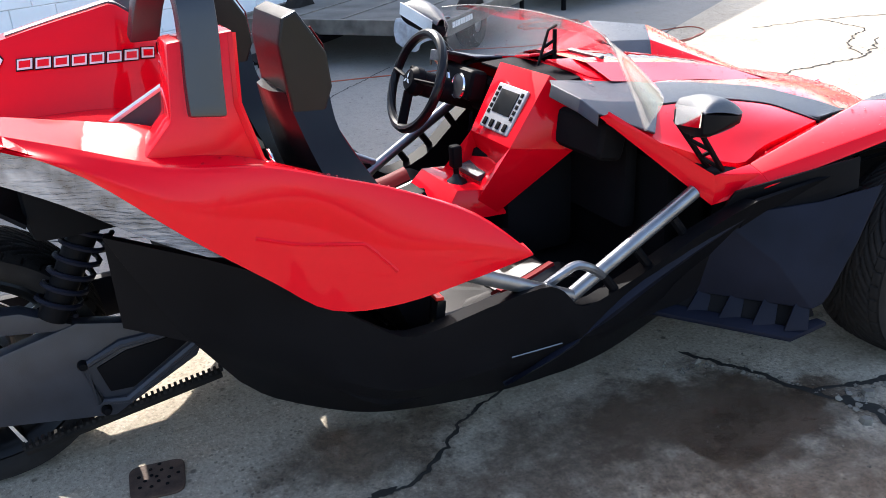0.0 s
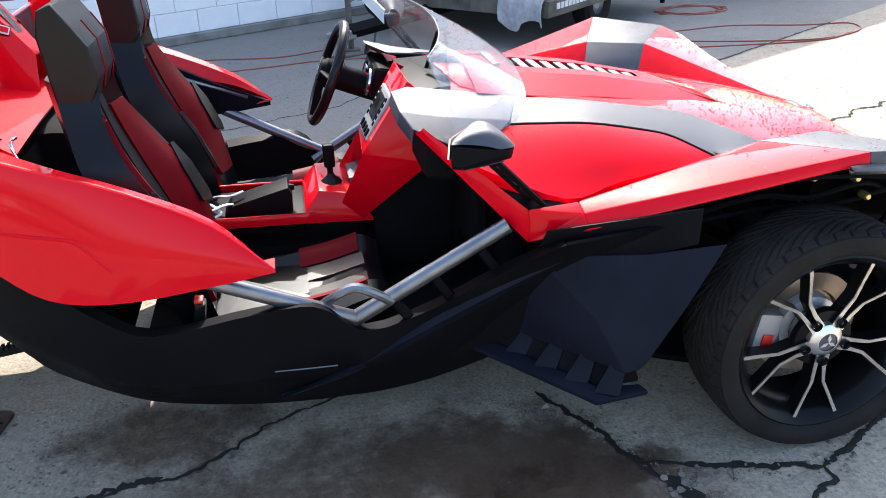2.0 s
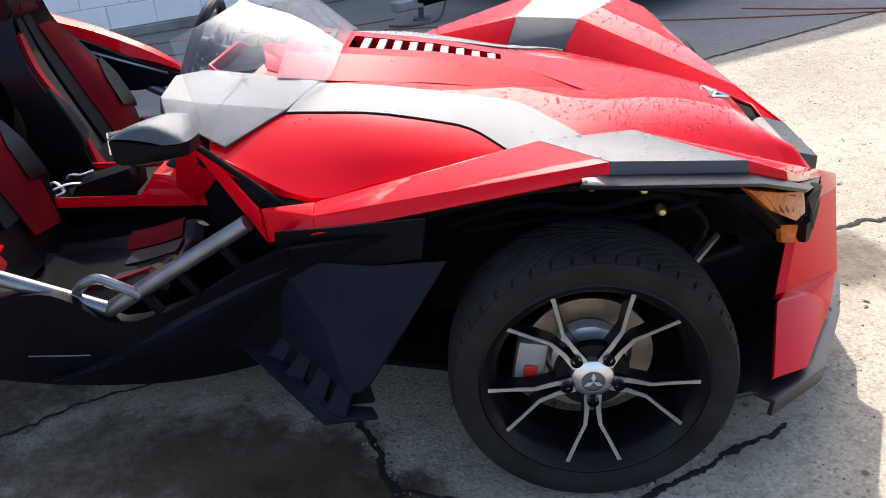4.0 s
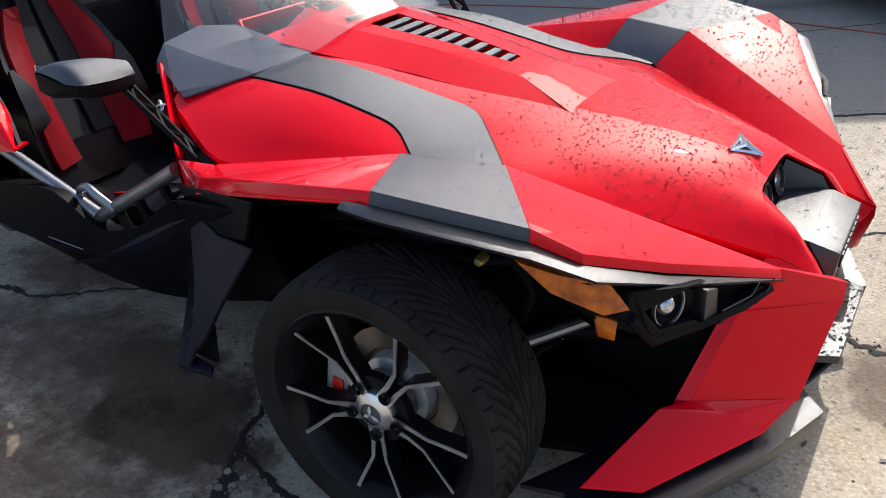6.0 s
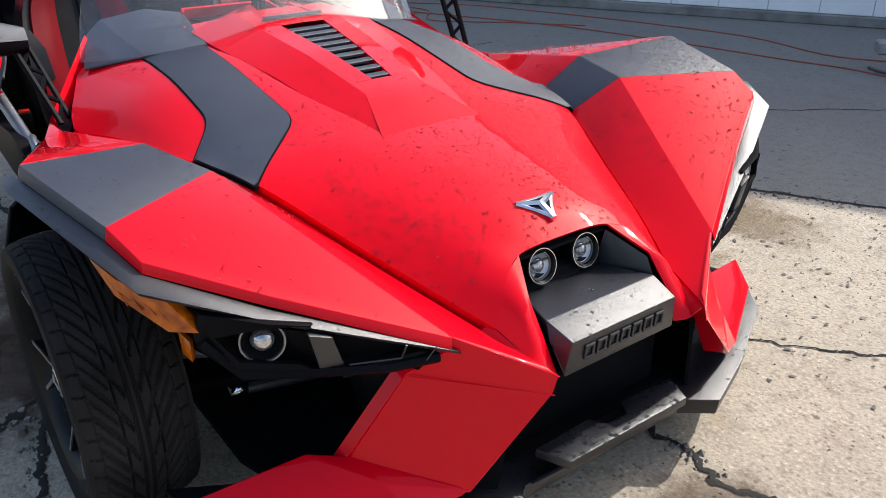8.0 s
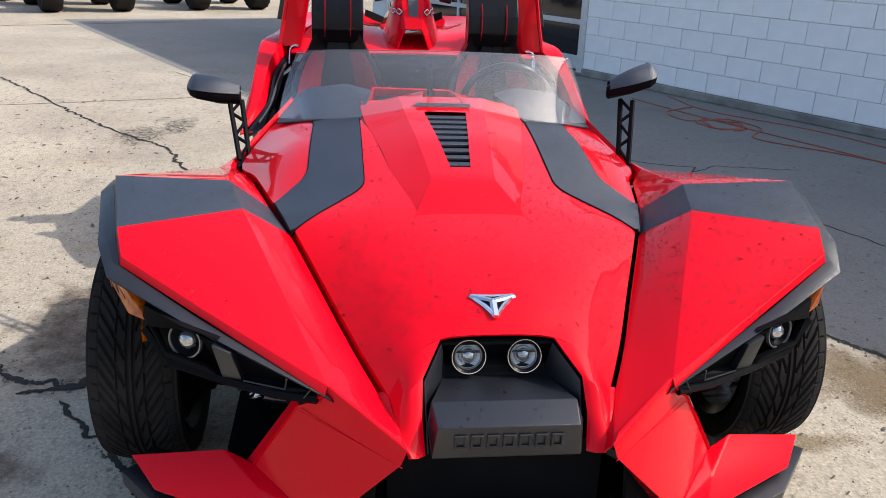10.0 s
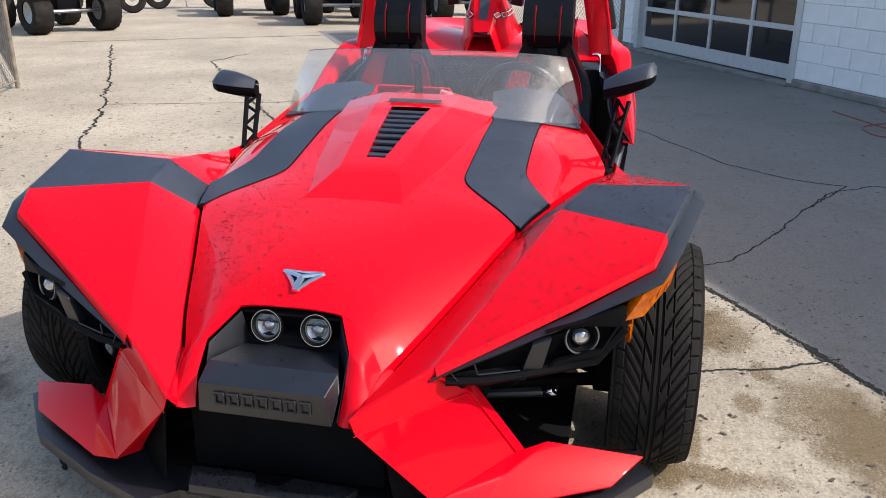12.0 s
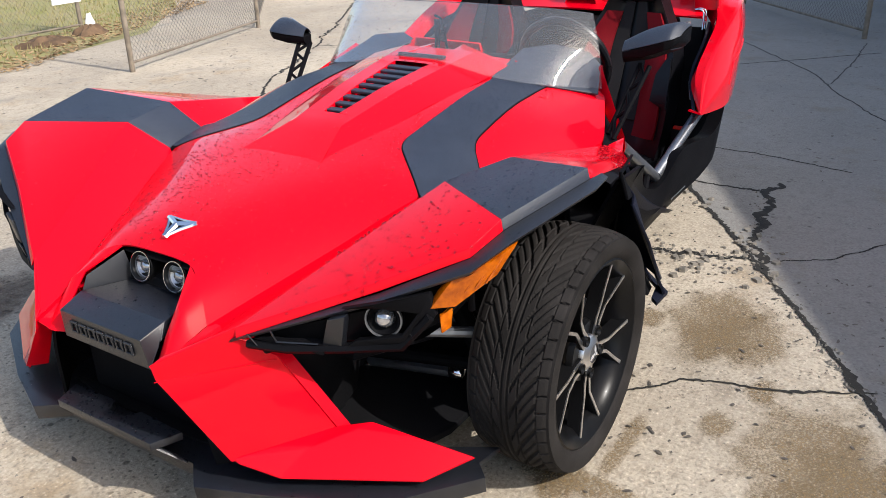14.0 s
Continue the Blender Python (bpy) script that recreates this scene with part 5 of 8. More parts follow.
    # flare behind the front wheel
    fl = facets([(-0.72, -0.735, 0.555), (-0.47, -0.870, 0.592), (-0.300, -0.930, 0.626), (-0.400, -0.952, 0.480), (-0.490, -0.958, 0.345), (-0.512, -0.957, 0.320), (-0.546, -0.950, 0.308), (-0.777, -0.685, 0.318), (-0.60, -0.86, 0.430), (-0.445, -0.925, 0.475)],
                [(0, 1, 8), (1, 2, 9), (1, 9, 8), (2, 3, 9), (9, 3, 4), (9, 4, 5, 6, 8), (8, 6, 7), (0, 8, 7)], 0.010, 0.008, 3)
    hood_ = facets([(-0.70, -0.775, 0.640), (-0.34, -0.875, 0.700), (-0.355, -0.895, 0.615), (-0.47, -0.866, 0.588), (-0.72, -0.730, 0.550)], [(0, 1, 2, 3, 4)], 0.010, 0.004)
    part("flare_top", mirrored(hood_, flip), BLACK, car)
    flare = part("side_flare", mirrored(fl, flip), NAVY, car, "dark flared panel behind the front wheel")
    step = [(-0.885, -0.655, 0.268), (-0.616, -0.950, 0.236), (-0.485, -0.958, 0.254), (-0.50, -0.935, 0.262), (-0.600, -0.915, 0.255), (-0.830, -0.668, 0.285)]
    part("flare_step", mirrored(plate(step, 0.014, (0, 0, -1), 0.004), flip), NAVY, flare)
    back_ = [(-0.860, -0.645, 0.272), (-0.610, -0.900, 0.240), (-0.500, -0.925, 0.262), (-0.520, -0.900, 0.345), (-0.600, -0.840, 0.350), (-0.790, -0.650, 0.350)]
    part("vane_backing", mirrored(plate(back_, 0.012, (0.5, 0.6, 0.1), 0.003), flip), DEEP, flare)
    for t in (0.10, 0.38, 0.66, 0.92):
        a = Vector((-0.83, -0.70, 0.262)).lerp(Vector((-0.60, -0.945, 0.245)), t)
        b = Vector((-0.765, -0.69, 0.330)).lerp(Vector((-0.555, -0.935, 0.325)), t)
        part("flare_vane", mirrored(plate([tuple(a), (a.x + 0.055, a.y - 0.035, a.z + 0.004), (b.x + 0.035, b.y - 0.02, b.z), tuple(b)], 0.014, (0.5, 0.5, 0), 0.003), flip), NAVY, flare)
    part("side_pod", mirrored(thick(loft([[(-0.66, -0.815, 0.615), (-0.70, -0.70, 0.36), (-0.70, -0.56, 0.18)], [(-0.36, -0.86, 0.66), (-0.42, -0.70, 0.38), (-0.45, -0.45, 0.18)]], 4, 3), 0.01), flip), BLACK, car)

    # rear side wing
    t_ = [(-2.46, -0.520, 1.050), (-2.33, -0.600, 1.020), (-2.16, -0.675, 0.972), (-1.98, -0.722, 0.950), (-1.84, -0.732, 0.900), (-1.68, -0.735, 0.838), (-1.50, -0.745, 0.745), (-1.368, -0.780, 0.626)]
    b_ = [(-2.44, -0.580, 1.030), (-2.309, -0.640, 0.962), (-2.150, -0.710, 0.823), (-2.000, -0.748, 0.699), (-1.880, -0.766, 0.603), (-1.72, -0.785, 0.583), (-1.52, -0.785, 0.598), (-1.366, -0.786, 0.618)]
    c_ = [(x, y - 0.018, z - 0.014) for x, y, z in t_[:-1]] + [(-1.367, -0.785, 0.623)]
    m_ = [((p[0] + q[0]) / 2, (0.35 * p[1] + 0.65 * q[1]) - (0.012 if p[0] < -1.4 else 0.0), (p[2] + q[2]) / 2) for p, q in zip(c_, b_)]
    u_ = [(x, y + 0.05, z + 0.01) for x, y, z in b_]
    wing = merge(loft([t_, c_, m_, b_], 4, 4, True, True), loft([b_, u_], 4, 1, True, False))
    bmesh.ops.remove_doubles(wing, verts=wing.verts[:], dist=1e-4)
    skin = BVHTree.FromBMesh(wing)
    crease = [skin.ray_cast(Vector((x, -2, z)), Vector((0, 1, 0)))[0] for x, z in ((-2.02, 0.805), (-1.93, 0.775), (-1.81, 0.750), (-1.785, 0.738), (-1.725, 0.668))]
    part("side_wing", mirrored(thick(wing, 0.006), flip), RED, car, "glossy red rear side wing")
    part("wing_crease", mirrored(tube([tuple(c + Vector((0, 0.001, 0))) for c in crease], 0.005, 6, 3), flip), RED, car)
    # shoulder from the wing's top edge to the seats and roll hoop
    i_ = [(-2.46, -0.40, 1.060), (-2.33, -0.42, 1.035), (-2.16, -0.50, 1.012), (-1.98, -0.630, 0.945), (-1.84, -0.678, 0.892), (-1.68, -0.695, 0.830), (-1.50, -0.712, 0.738), (-1.372, -0.778, 0.624)]
    d_ = [(x, y + 0.015, z - 0.07 if x < -1.5 else z - 0.03) for x, y, z in i_[:-1]] + [(-1.374, -0.776, 0.620)]
    sh_ = merge(loft([t_, i_], 4, 3, True, True), loft([i_, d_], 4, 1, True, False))
    bmesh.ops.remove_doubles(sh_, verts=sh_.verts[:], dist=1e-4)
    part("shoulder", mirrored(thick(sh_, 0.002), flip), RED, car)
    pad = [[(-1.95, -0.625, 0.88), (-1.75, -0.665, 0.825), (-1.56, -0.682, 0.725), (-1.378, -0.762, 0.624)], [(-1.97, -0.66, 0.74), (-1.80, -0.70, 0.63), (-1.60, -0.72, 0.60), (-1.378, -0.764, 0.608)]]
    part("wing_lining", mirrored(thick(loft(pad, 3, 3), 0.012), flip), NAVY, car, "dark inner lining of the wing")
    part("lining_trim", mirrored(tube([(-1.93, -0.622, 0.85), (-1.75, -0.650, 0.785), (-1.58, -0.672, 0.715), (-1.46, -0.715, 0.655)], 0.007, 6, 4), flip), STEEL, car)

    # roll hoop: red pillar with a grey pad, leaning inwards
    prof = [(-2.222, 0.955), (-2.130, 1.045), (-2.108, 1.195), (-1.972, 1.205), (-1.988, 1.060), (-1.958, 0.925)]
    hoop = plate([(x, -0.655 + (z - 0.93) * 0.18, z) for x, z in prof], 0.11, (0.0, 1.0, 0.0), 0.008)
    hp = part("roll_hoop", mirrored(hoop, flip), RED, car, "red roll hoop bracket")
    padp = [[(-2.020, -0.665, 1.045), (-2.094, -0.665, 1.055)], [(-2.014, -0.650, 1.12), (-2.090, -0.650, 1.12)], [(-2.004, -0.630, 1.21), (-2.080, -0.630, 1.21)], [(-2.000, -0.600, 1.29), (-2.076, -0.600, 1.29)], [(-2.000, -0.520, 1.345), (-2.076, -0.520, 1.345)], [(-2.002, -0.38, 1.365), (-2.078, -0.38, 1.365)], [(-2.01, -0.24, 1.345), (-2.085, -0.24, 1.345)], [(-2.03, -0.16, 1.27), (-2.10, -0.16, 1.27)], [(-2.06, -0.13, 1.15), (-2.13, -0.13, 1.15)]]
    part("hoop_pad", mirrored(bevel(thick(loft(padp, 2, 3, False, True), 0.06), 0.008, 2, 40), flip), COAL, hp, "dark grey padded hoop bar")
    part("hoop_edge", mirrored(tube([(-1.962, -0.648, 0.935), (-1.99, -0.628, 1.06), (-1.976, -0.602, 1.20)], 0.010, 6), flip), RED, hp)
    for dx in (0.0, -0.034):
        loop = [(-1.905 + dx, -0.604, 0.850), (-1.922 + dx, -0.600, 0.905), (-1.926 + dx, -0.594, 0.924), (-1.925 + dx, -0.578, 0.932), (-1.923 + dx, -0.560, 0.930)]
        part("hoop_loop", mirrored(tube(loop, 0.0042, 8, 3), flip), CHROME, hp, "thin bright metal loop")
    wedge = plate([(-2.10, -0.46, 1.085), (-2.245, -0.44, 1.005), (-2.25, -0.44, 0.985), (-2.10, -0.46, 0.965)], 0.05, (0, 1, 0), 0.006)
    part("hoop_wedge", mirrored(wedge, flip), GREY, hp)
    part("wedge_edge", mirrored(tube([(-2.10, -0.465, 1.090), (-2.25, -0.445, 1.006)], 0.007, 6), flip), SILVER, hp)
    # film-wrapped rear quarter panel
    q_ = [[(-2.44, -0.572, 1.028), (-2.309, -0.632, 0.960), (-2.172, -0.698, 0.841), (-2.085, -0.728, 0.770)], [(-2.465, -0.545, 0.995), (-2.335, -0.605, 0.928), (-2.192, -0.672, 0.826), (-2.096, -0.716, 0.768)], [(-2.50, -0.51, 0.960), (-2.36, -0.575, 0.895), (-2.217, -0.643, 0.810), (-2.111, -0.702, 0.765)]]
    part("wrapped_panel", mirrored(thick(loft(q_, 4, 4), 0.004), flip), WRAP, car, "grey rear quarter wrapped in creased clear film")
    part("quarter_core", mirrored(thick(loft([[(x + 0.01, y + 0.03, z - 0.01) for x, y, z in r] for r in q_], 3, 3), 0.004), flip), STEEL, car)

# rear deck and the middle spine between the hoops
deck = loft([[(-1.92, -0.60, 0.90), (-1.93, -0.3, 0.905), (-1.93, 0, 0.91), (-1.93, 0.3, 0.905), (-1.92, 0.60, 0.90)], [(-2.16, -0.50, 1.010), (-2.16, -0.25, 0.985), (-2.16, 0, 0.968), (-2.16, 0.25, 0.985), (-2.16, 0.50, 1.010)],
             [(-2.33, -0.42, 1.033), (-2.34, -0.2, 0.995), (-2.34, 0, 0.982), (-2.34, 0.2, 0.995), (-2.33, 0.42, 1.033)], [(-2.50, -0.38, 1.045), (-2.52, -0.2, 0.99), (-2.52, 0, 0.985), (-2.52, 0.2, 0.99), (-2.50, 0.38, 1.045)],
             [(-2.72, -0.22, 1.03), (-2.74, -0.1, 0.98), (-2.74, 0, 0.97), (-2.74, 0.1, 0.98), (-2.72, 0.22, 1.03)]], 3, 4)
part("rear_deck", thick(deck, 0.008), RED, car, "glossy red rear deck")
part("deck_groove", plate([(-2.20, -0.345, 0.982), (-2.345, -0.345, 1.000), (-2.345, -0.305, 0.998), (-2.20, -0.315, 0.980)], 0.006, (0, 0, 1), 0), BLACK, car)
spine = []
for x, z0, z1, w0, w1 in ((-1.98, 0.90, 1.02, 0.09, 0.05), (-2.06, 0.92, 1.14, 0.13, 0.07), (-2.13, 0.92, 1.215, 0.15, 0.075), (-2.20, 0.93, 1.21, 0.16, 0.075), (-2.40, 0.95, 1.165, 0.17, 0.07), (-2.62, 0.96, 1.10, 0.15, 0.05)):
    spine.append([(x, -w0, z0), (x, -w1 * 1.1, z1 - 0.03), (x, -w1 * 0.8, z1), (x, w1 * 0.8, z1), (x, w1 * 1.1, z1 - 0.03), (x, w0, z0)])
sp = part("spine_fairing", thick(loft(spine, 2, 3, False, True), 0.008), RED, car, "red fairing between the roll hoops")
part("spine_stripe", thick(loft([[(x + 0.003, -w1 * 0.35, z1 + 0.004), (x + 0.003, w1 * 0.35, z1 + 0.004)] for x, z1, w1 in ((-1.985, 1.01, 0.05), (-2.06, 1.14, 0.07), (-2.13, 1.215, 0.075), (-2.20, 1.21, 0.075), (-2.40, 1.165, 0.07))], 1, 3, False, True), 0.004), GREY, sp)
side_of = BVHTree.FromPolygons([v.co for v in sp.data.vertices], [tuple(p.vertices) for p in sp.data.polygons])
for s in (-1, 1):
    for k in range(10):
        x = -2.420 + k * 0.0405 + (0.012 if k else -0.01)
        zc = 1.106 - (x + 2.365) * 0.03
        at_, nor, _i, _d = side_of.ray_cast(Vector((x, s, zc)), Vector((0, -s, 0)))
        if nor.y * s < 0:
            nor = -nor
        ax = Vector((1, 0, -0.03)) - nor * nor.dot(Vector((1, 0, -0.03)))
        ax.normalize()
        up = nor.cross(ax) if nor.cross(ax).z > 0 else ax.cross(nor)
        for grow, lift, mt in ((0.0026, 0.0015, BLACK), (0.0, 0.0035, WHITEMARK)):
            shape = [(-0.0195, -0.0125), (0.0145, -0.0125), (0.0195, 0.0125), (-0.0145, 0.0125)] if k else [(-0.004, -0.022), (0.018, 0.012), (0.012, 0.022), (-0.016, 0.022), (-0.022, 0.012)]
            q = [at_ + nor * lift + ax * (u + math.copysign(grow, u)) + up * (v + math.copysign(grow, v)) for u, v in shape]
            part("white_mark", plate([tuple(p) for p in q], 0.002, tuple(nor), 0), mt, sp)
        hole = [(-0.0145, -0.0080), (0.0110, -0.0080), (0.0142, 0.0080), (-0.0113, 0.0080)]
        if k:
            part("mark_middle", plate([tuple(at_ + nor * 0.006 + ax * u + up * v) for u, v in hole], 0.001, tuple(nor), 0), RED, sp)
part("tail", thick(loft([[(-2.70, -0.22, 1.05), (-2.72, 0, 0.98), (-2.70, 0.22, 1.05)], [(-2.62, -0.24, 0.90), (-2.64, 0, 0.88), (-2.62, 0.24, 0.90)], [(-2.45, -0.34, 0.78), (-2.45, 0, 0.80), (-2.45, 0.34, 0.78)]], 4, 3), 0.01), BLACK, car)
part("rear_core", merge(moved(block(0.30, 0.66, 0.44, 0.06), Matrix.Translation((-2.00, 0, 0.66))), moved(block(0.30, 0.62, 0.22, 0.04), Matrix.Translation((-2.30, 0, 0.83)))), DEEP, car)

# swing arm, damper, belt
arm = merge(plate([(-2.08, -0.235, 0.36), (-2.12, -0.235, 0.285), (-2.36, -0.235, 0.17), (-2.66, -0.235, 0.235), (-2.74, -0.235, 0.33), (-2.64, -0.235, 0.42), (-2.40, -0.235, 0.47), (-2.14, -0.235, 0.40)], 0.05, (0, 1, 0), 0.012))
sa = part("swing_arm", arm, CAST, car, "dark cast swing arm")
part("arm_recess", plate([(-2.13, -0.240, 0.345), (-2.30, -0.240, 0.245), (-2.36, -0.240, 0.25), (-2.38, -0.240, 0.33), (-2.30, -0.240, 0.36), (-2.14, -0.240, 0.37)], 0.012, (0, 1, 0), 0.005), BLACK, sa)
part("arm_rib", tube([(-2.12, -0.24, 0.33), (-2.32, -0.24, 0.215), (-2.39, -0.24, 0.23), (-2.41, -0.24, 0.345), (-2.31, -0.24, 0.385), (-2.13, -0.24, 0.385), (-2.12, -0.24, 0.33)], 0.013, 8), CAST, sa)
part("arm_upper", plate([(-2.36, -0.23, 0.44), (-2.70, -0.23, 0.50), (-2.74, -0.23, 0.56), (-2.52, -0.23, 0.53)], 0.06, (0, 1, 0), 0.01), CAST, sa)
for x, z in ((-2.38, 0.20), (-2.41, 0.35)):
    part("arm_bolt", moved(lathe([(0.0, -0.012), (0.010, -0.01), (0.014, 0.0), (0.014, 0.01)], 12), Matrix.Translation((x, -0.245, z))), BLACK, sa)
part("swing_arm", moved(block(0.66, 0.05, 0.14, 0.02), pose(-2.40, 0.22, 0.33, 0, 0, 0)), NAVY, car)
part("axle", tube([(-2.667, -0.26, 0.345), (-2.667, 0.26, 0.345)], 0.028, 14), STEEL, car)
damp = part("rear_damper", tube([(-2.31, -0.225, 0.745), (-2.45, -0.235, 0.50)], 0.036, 16), BLACK, car, "rear damper with black coil spring")
coil = []
for k in range(73):
    t = k / 72
    c = Vector((-2.31, -0.215, 0.715)).lerp(Vector((-2.44, -0.225, 0.515)), t)
    ax = Vector((-0.13, -0.01, -0.20)).normalized()
    s1 = ax.cross(Vector((0, 1, 0))).normalized()
    s2 = ax.cross(s1)
    coil.append(tuple(c + 0.052 * (math.cos(t * 6 * 2 * math.pi) * s1 + math.sin(t * 6 * 2 * math.pi) * s2)))
part("coil_spring", tube(coil, 0.0075, 6), NAVY, damp)
belt_a, belt_b = Vector((-2.06, -0.19, 0.185)), Vector((-2.60, -0.19, 0.115))
belt = part("drive_belt", merge(tube([tuple(belt_a), tuple(belt_b)], 0.012, 4, 0, True, 1.3)), RUBBER, car, "toothed black drive belt")
for k in range(34):
    q = belt_a.lerp(belt_b, k / 33)
    part("belt_tooth", moved(block(0.008, 0.028, 0.010, 0), Matrix.Translation((q.x, q.y, q.z + 0.016))), RUBBER, belt)


# ---- the yard ----
def concrete(name, light, dark, stain, wet=0.4, coarse=1.0):
    """Worn concrete: broad stains, grime patches, fine pits and grit."""
    m, nodes, links, out = node_mat(name)
    tc = nodes.new("ShaderNodeTexCoord")

    def noise_at(scale, detail=6.0, rough=0.6):
        n = nodes.new("ShaderNodeTexNoise")
        n.inputs["Scale"].default_value, n.inputs["Detail"].default_value, n.inputs["Roughness"].default_value = scale, detail, rough
        links.new(tc.outputs["Object"], n.inputs["Vector"])
        return n

    def remap(src, a, b, c=0.0, d=1.0):
        r = nodes.new("ShaderNodeMapRange")
        for k, v in zip(("From Min", "From Max", "To Min", "To Max"), (a, b, c, d)):
            r.inputs[k].default_value = v
        links.new(src, r.inputs["Value"])
        return r.outputs["Result"]

    def blend(fac, a, b):
        x = nodes.new("ShaderNodeMix")
        x.data_type = "RGBA"
        links.new(fac, x.inputs[0])
        for i, c in ((6, a), (7, b)):
            if isinstance(c, tuple):
                x.inputs[i].default_value = (*c, 1)
            else:
                links.new(c, x.inputs[i])
        return x.outputs[2]

    broad, patch, grit, pits = noise_at(0.7), noise_at(3.1, 8.0, 0.65), noise_at(85.0, 4.0), noise_at(260.0, 2.0)
    spots = nodes.new("ShaderNodeTexVoronoi")
    spots.inputs["Scale"].default_value = 16.0
    links.new(tc.outputs["Object"], spots.inputs["Vector"])
    base = blend(remap(broad.outputs["Fac"], 0.35, 0.65), dark, light)
    base = blend(remap(patch.outputs["Fac"], 0.56, 0.74, 0.0, 0.75), base, stain)
    sand = noise_at(1.6, 9.0, 0.72)
    base = blend(remap(sand.outputs["Fac"], 0.57, 0.66, 0.0, 0.55), base, tuple(c * k for c, k in zip(light, (0.74, 0.62, 0.46))))
    mid = noise_at(19.0, 6.0, 0.7)
    base = blend(remap(mid.outputs["Fac"], 0.50, 0.66, 0.0, 0.55), base, stain)
    base = blend(remap(grit.outputs["Fac"], 0.30, 0.50, 0.65 * coarse, 0.0), base, tuple(c * 0.45 for c in dark))
    base = blend(remap(grit.outputs["Fac"], 0.58, 0.70, 0.0, 0.55 * coarse), base, tuple(min(1, c * 1.5) for c in light))
    clump = noise_at(4.0, 3.0)
    speck = nodes.new("ShaderNodeMath")
    speck.operation = "MULTIPLY"
    links.new(remap(spots.outputs["Distance"], 0.10, 0.20, 0.8, 0.0), speck.inputs[0])
    links.new(remap(clump.outputs["Fac"], 0.52, 0.60), speck.inputs[1])
    base = blend(speck.outputs[0], base, tuple(c * 0.35 for c in stain))
    holes = nodes.new("ShaderNodeTexVoronoi")
    holes.inputs["Scale"].default_value = 48.0
    links.new(tc.outputs["Object"], holes.inputs["Vector"])
    where = nodes.new("ShaderNodeMath")
    where.operation = "MULTIPLY"
    rough_patch = noise_at(2.3, 7.0, 0.7)
    links.new(remap(holes.outputs["Distance"], 0.16, 0.30, 0.75 * coarse, 0.0), where.inputs[0])
    links.new(remap(rough_patch.outputs["Fac"], 0.46, 0.60), where.inputs[1])
    base = blend(where.outputs[0], base, tuple(c * 0.5 for c in stain))
    links.new(base, out.inputs["Base Color"])
    links.new(remap(patch.outputs["Fac"], 0.5, 0.75, 0.85, wet), out.inputs["Roughness"])
    b = nodes.new("ShaderNodeBump")
    b.inputs["Strength"].default_value, b.inputs["Distance"].default_value = 0.8, 0.005
    links.new(grit.outputs["Fac"], b.inputs["Height"])
    b2 = nodes.new("ShaderNodeBump")
    b2.inputs["Strength"].default_value, b2.inputs["Distance"].default_value = 0.35, 0.0015
    links.new(pits.outputs["Fac"], b2.inputs["Height"])
    links.new(b.outputs["Normal"], b2.inputs["Normal"])
    links.new(b2.outputs["Normal"], out.inputs["Normal"])
    return m


CONCRETE = concrete("worn_concrete", (0.520, 0.445, 0.338), (0.355, 0.300, 0.228), (0.20, 0.158, 0.110))
CRACK = surface("crack_dirt", (0.014, 0.012, 0.009), 0.95, 0.0, 0.4, 30.0, 0.6, 150.0)
STAIN = surface("oil_stain", (0.085, 0.070, 0.055), 0.6, 0.0, 0.35, 14.0, 0.4, 120.0)
BLOCK = surface("white_block_paint", (0.92, 0.92, 0.915), 0.7, 0.0, 0.05, 5.0, 0.6, 90.0)
MORTAR = surface("painted_mortar", (0.76, 0.76, 0.755), 0.9, 0.0, 0.15, 20.0, 0.5, 150.0)
FOOTING = surface("grey_footing", (0.24, 0.23, 0.21), 0.9, 0.0, 0.3, 6.0, 0.6, 120.0)
GALV = surface("galvanised_steel", (0.33, 0.34, 0.35), 0.45, 0.7, 0.2, 20.0)
OLDPOST = surface("rust_brown_post", (0.20, 0.165, 0.125), 0.8, 0.1, 0.35, 12.0, 0.5, 150.0)
RUSTY = surface("weathered_steel", (0.13, 0.12, 0.105), 0.6, 0.4, 0.4, 8.0, 0.4, 120.0)
DECK = surface("weathered_deck", (0.13, 0.122, 0.11), 0.8, 0.1, 0.35, 3.0, 0.5, 60.0)
CORD = surface("orange_cord", (0.32, 0.075, 0.04), 0.6, 0.0, 0.2, 8.0)
DARKGLASS = surface("dark_window_glass", (0.012, 0.014, 0.018), 0.06, 0.0, 0.3, 0.6, coat=0.5)
ALU = surface("white_aluminium_frame", (0.62, 0.63, 0.64), 0.4, 0.2, 0.08, 20.0)
GRASS = surface("dry_grass", (0.225, 0.230, 0.068), 0.9, 0.0, 0.5, 3.0, 0.4, 60.0, second=(0.31, 0.25, 0.125))
BROWN = surface("rusty_iron", (0.075, 0.045, 0.032), 0.75, 0.2, 0.35, 30.0, 0.5, 200.0)
CLOTH = surface("grey_towel", (0.40, 0.41, 0.43), 0.95, 0.0, 0.2, 25.0, 0.6, 150.0)
PEBBLE = surface("pebbles", (0.16, 0.145, 0.12), 0.9, 0.0, 0.5, 40.0)

gm = bmesh.new()
bmesh.ops.create_grid(gm, x_segments=8, y_segments=8, size=400)
ground = tagged(part("ground", gm, CONCRETE), "worn sunlit concrete yard with cracks and stains", "ground", kind="structure")


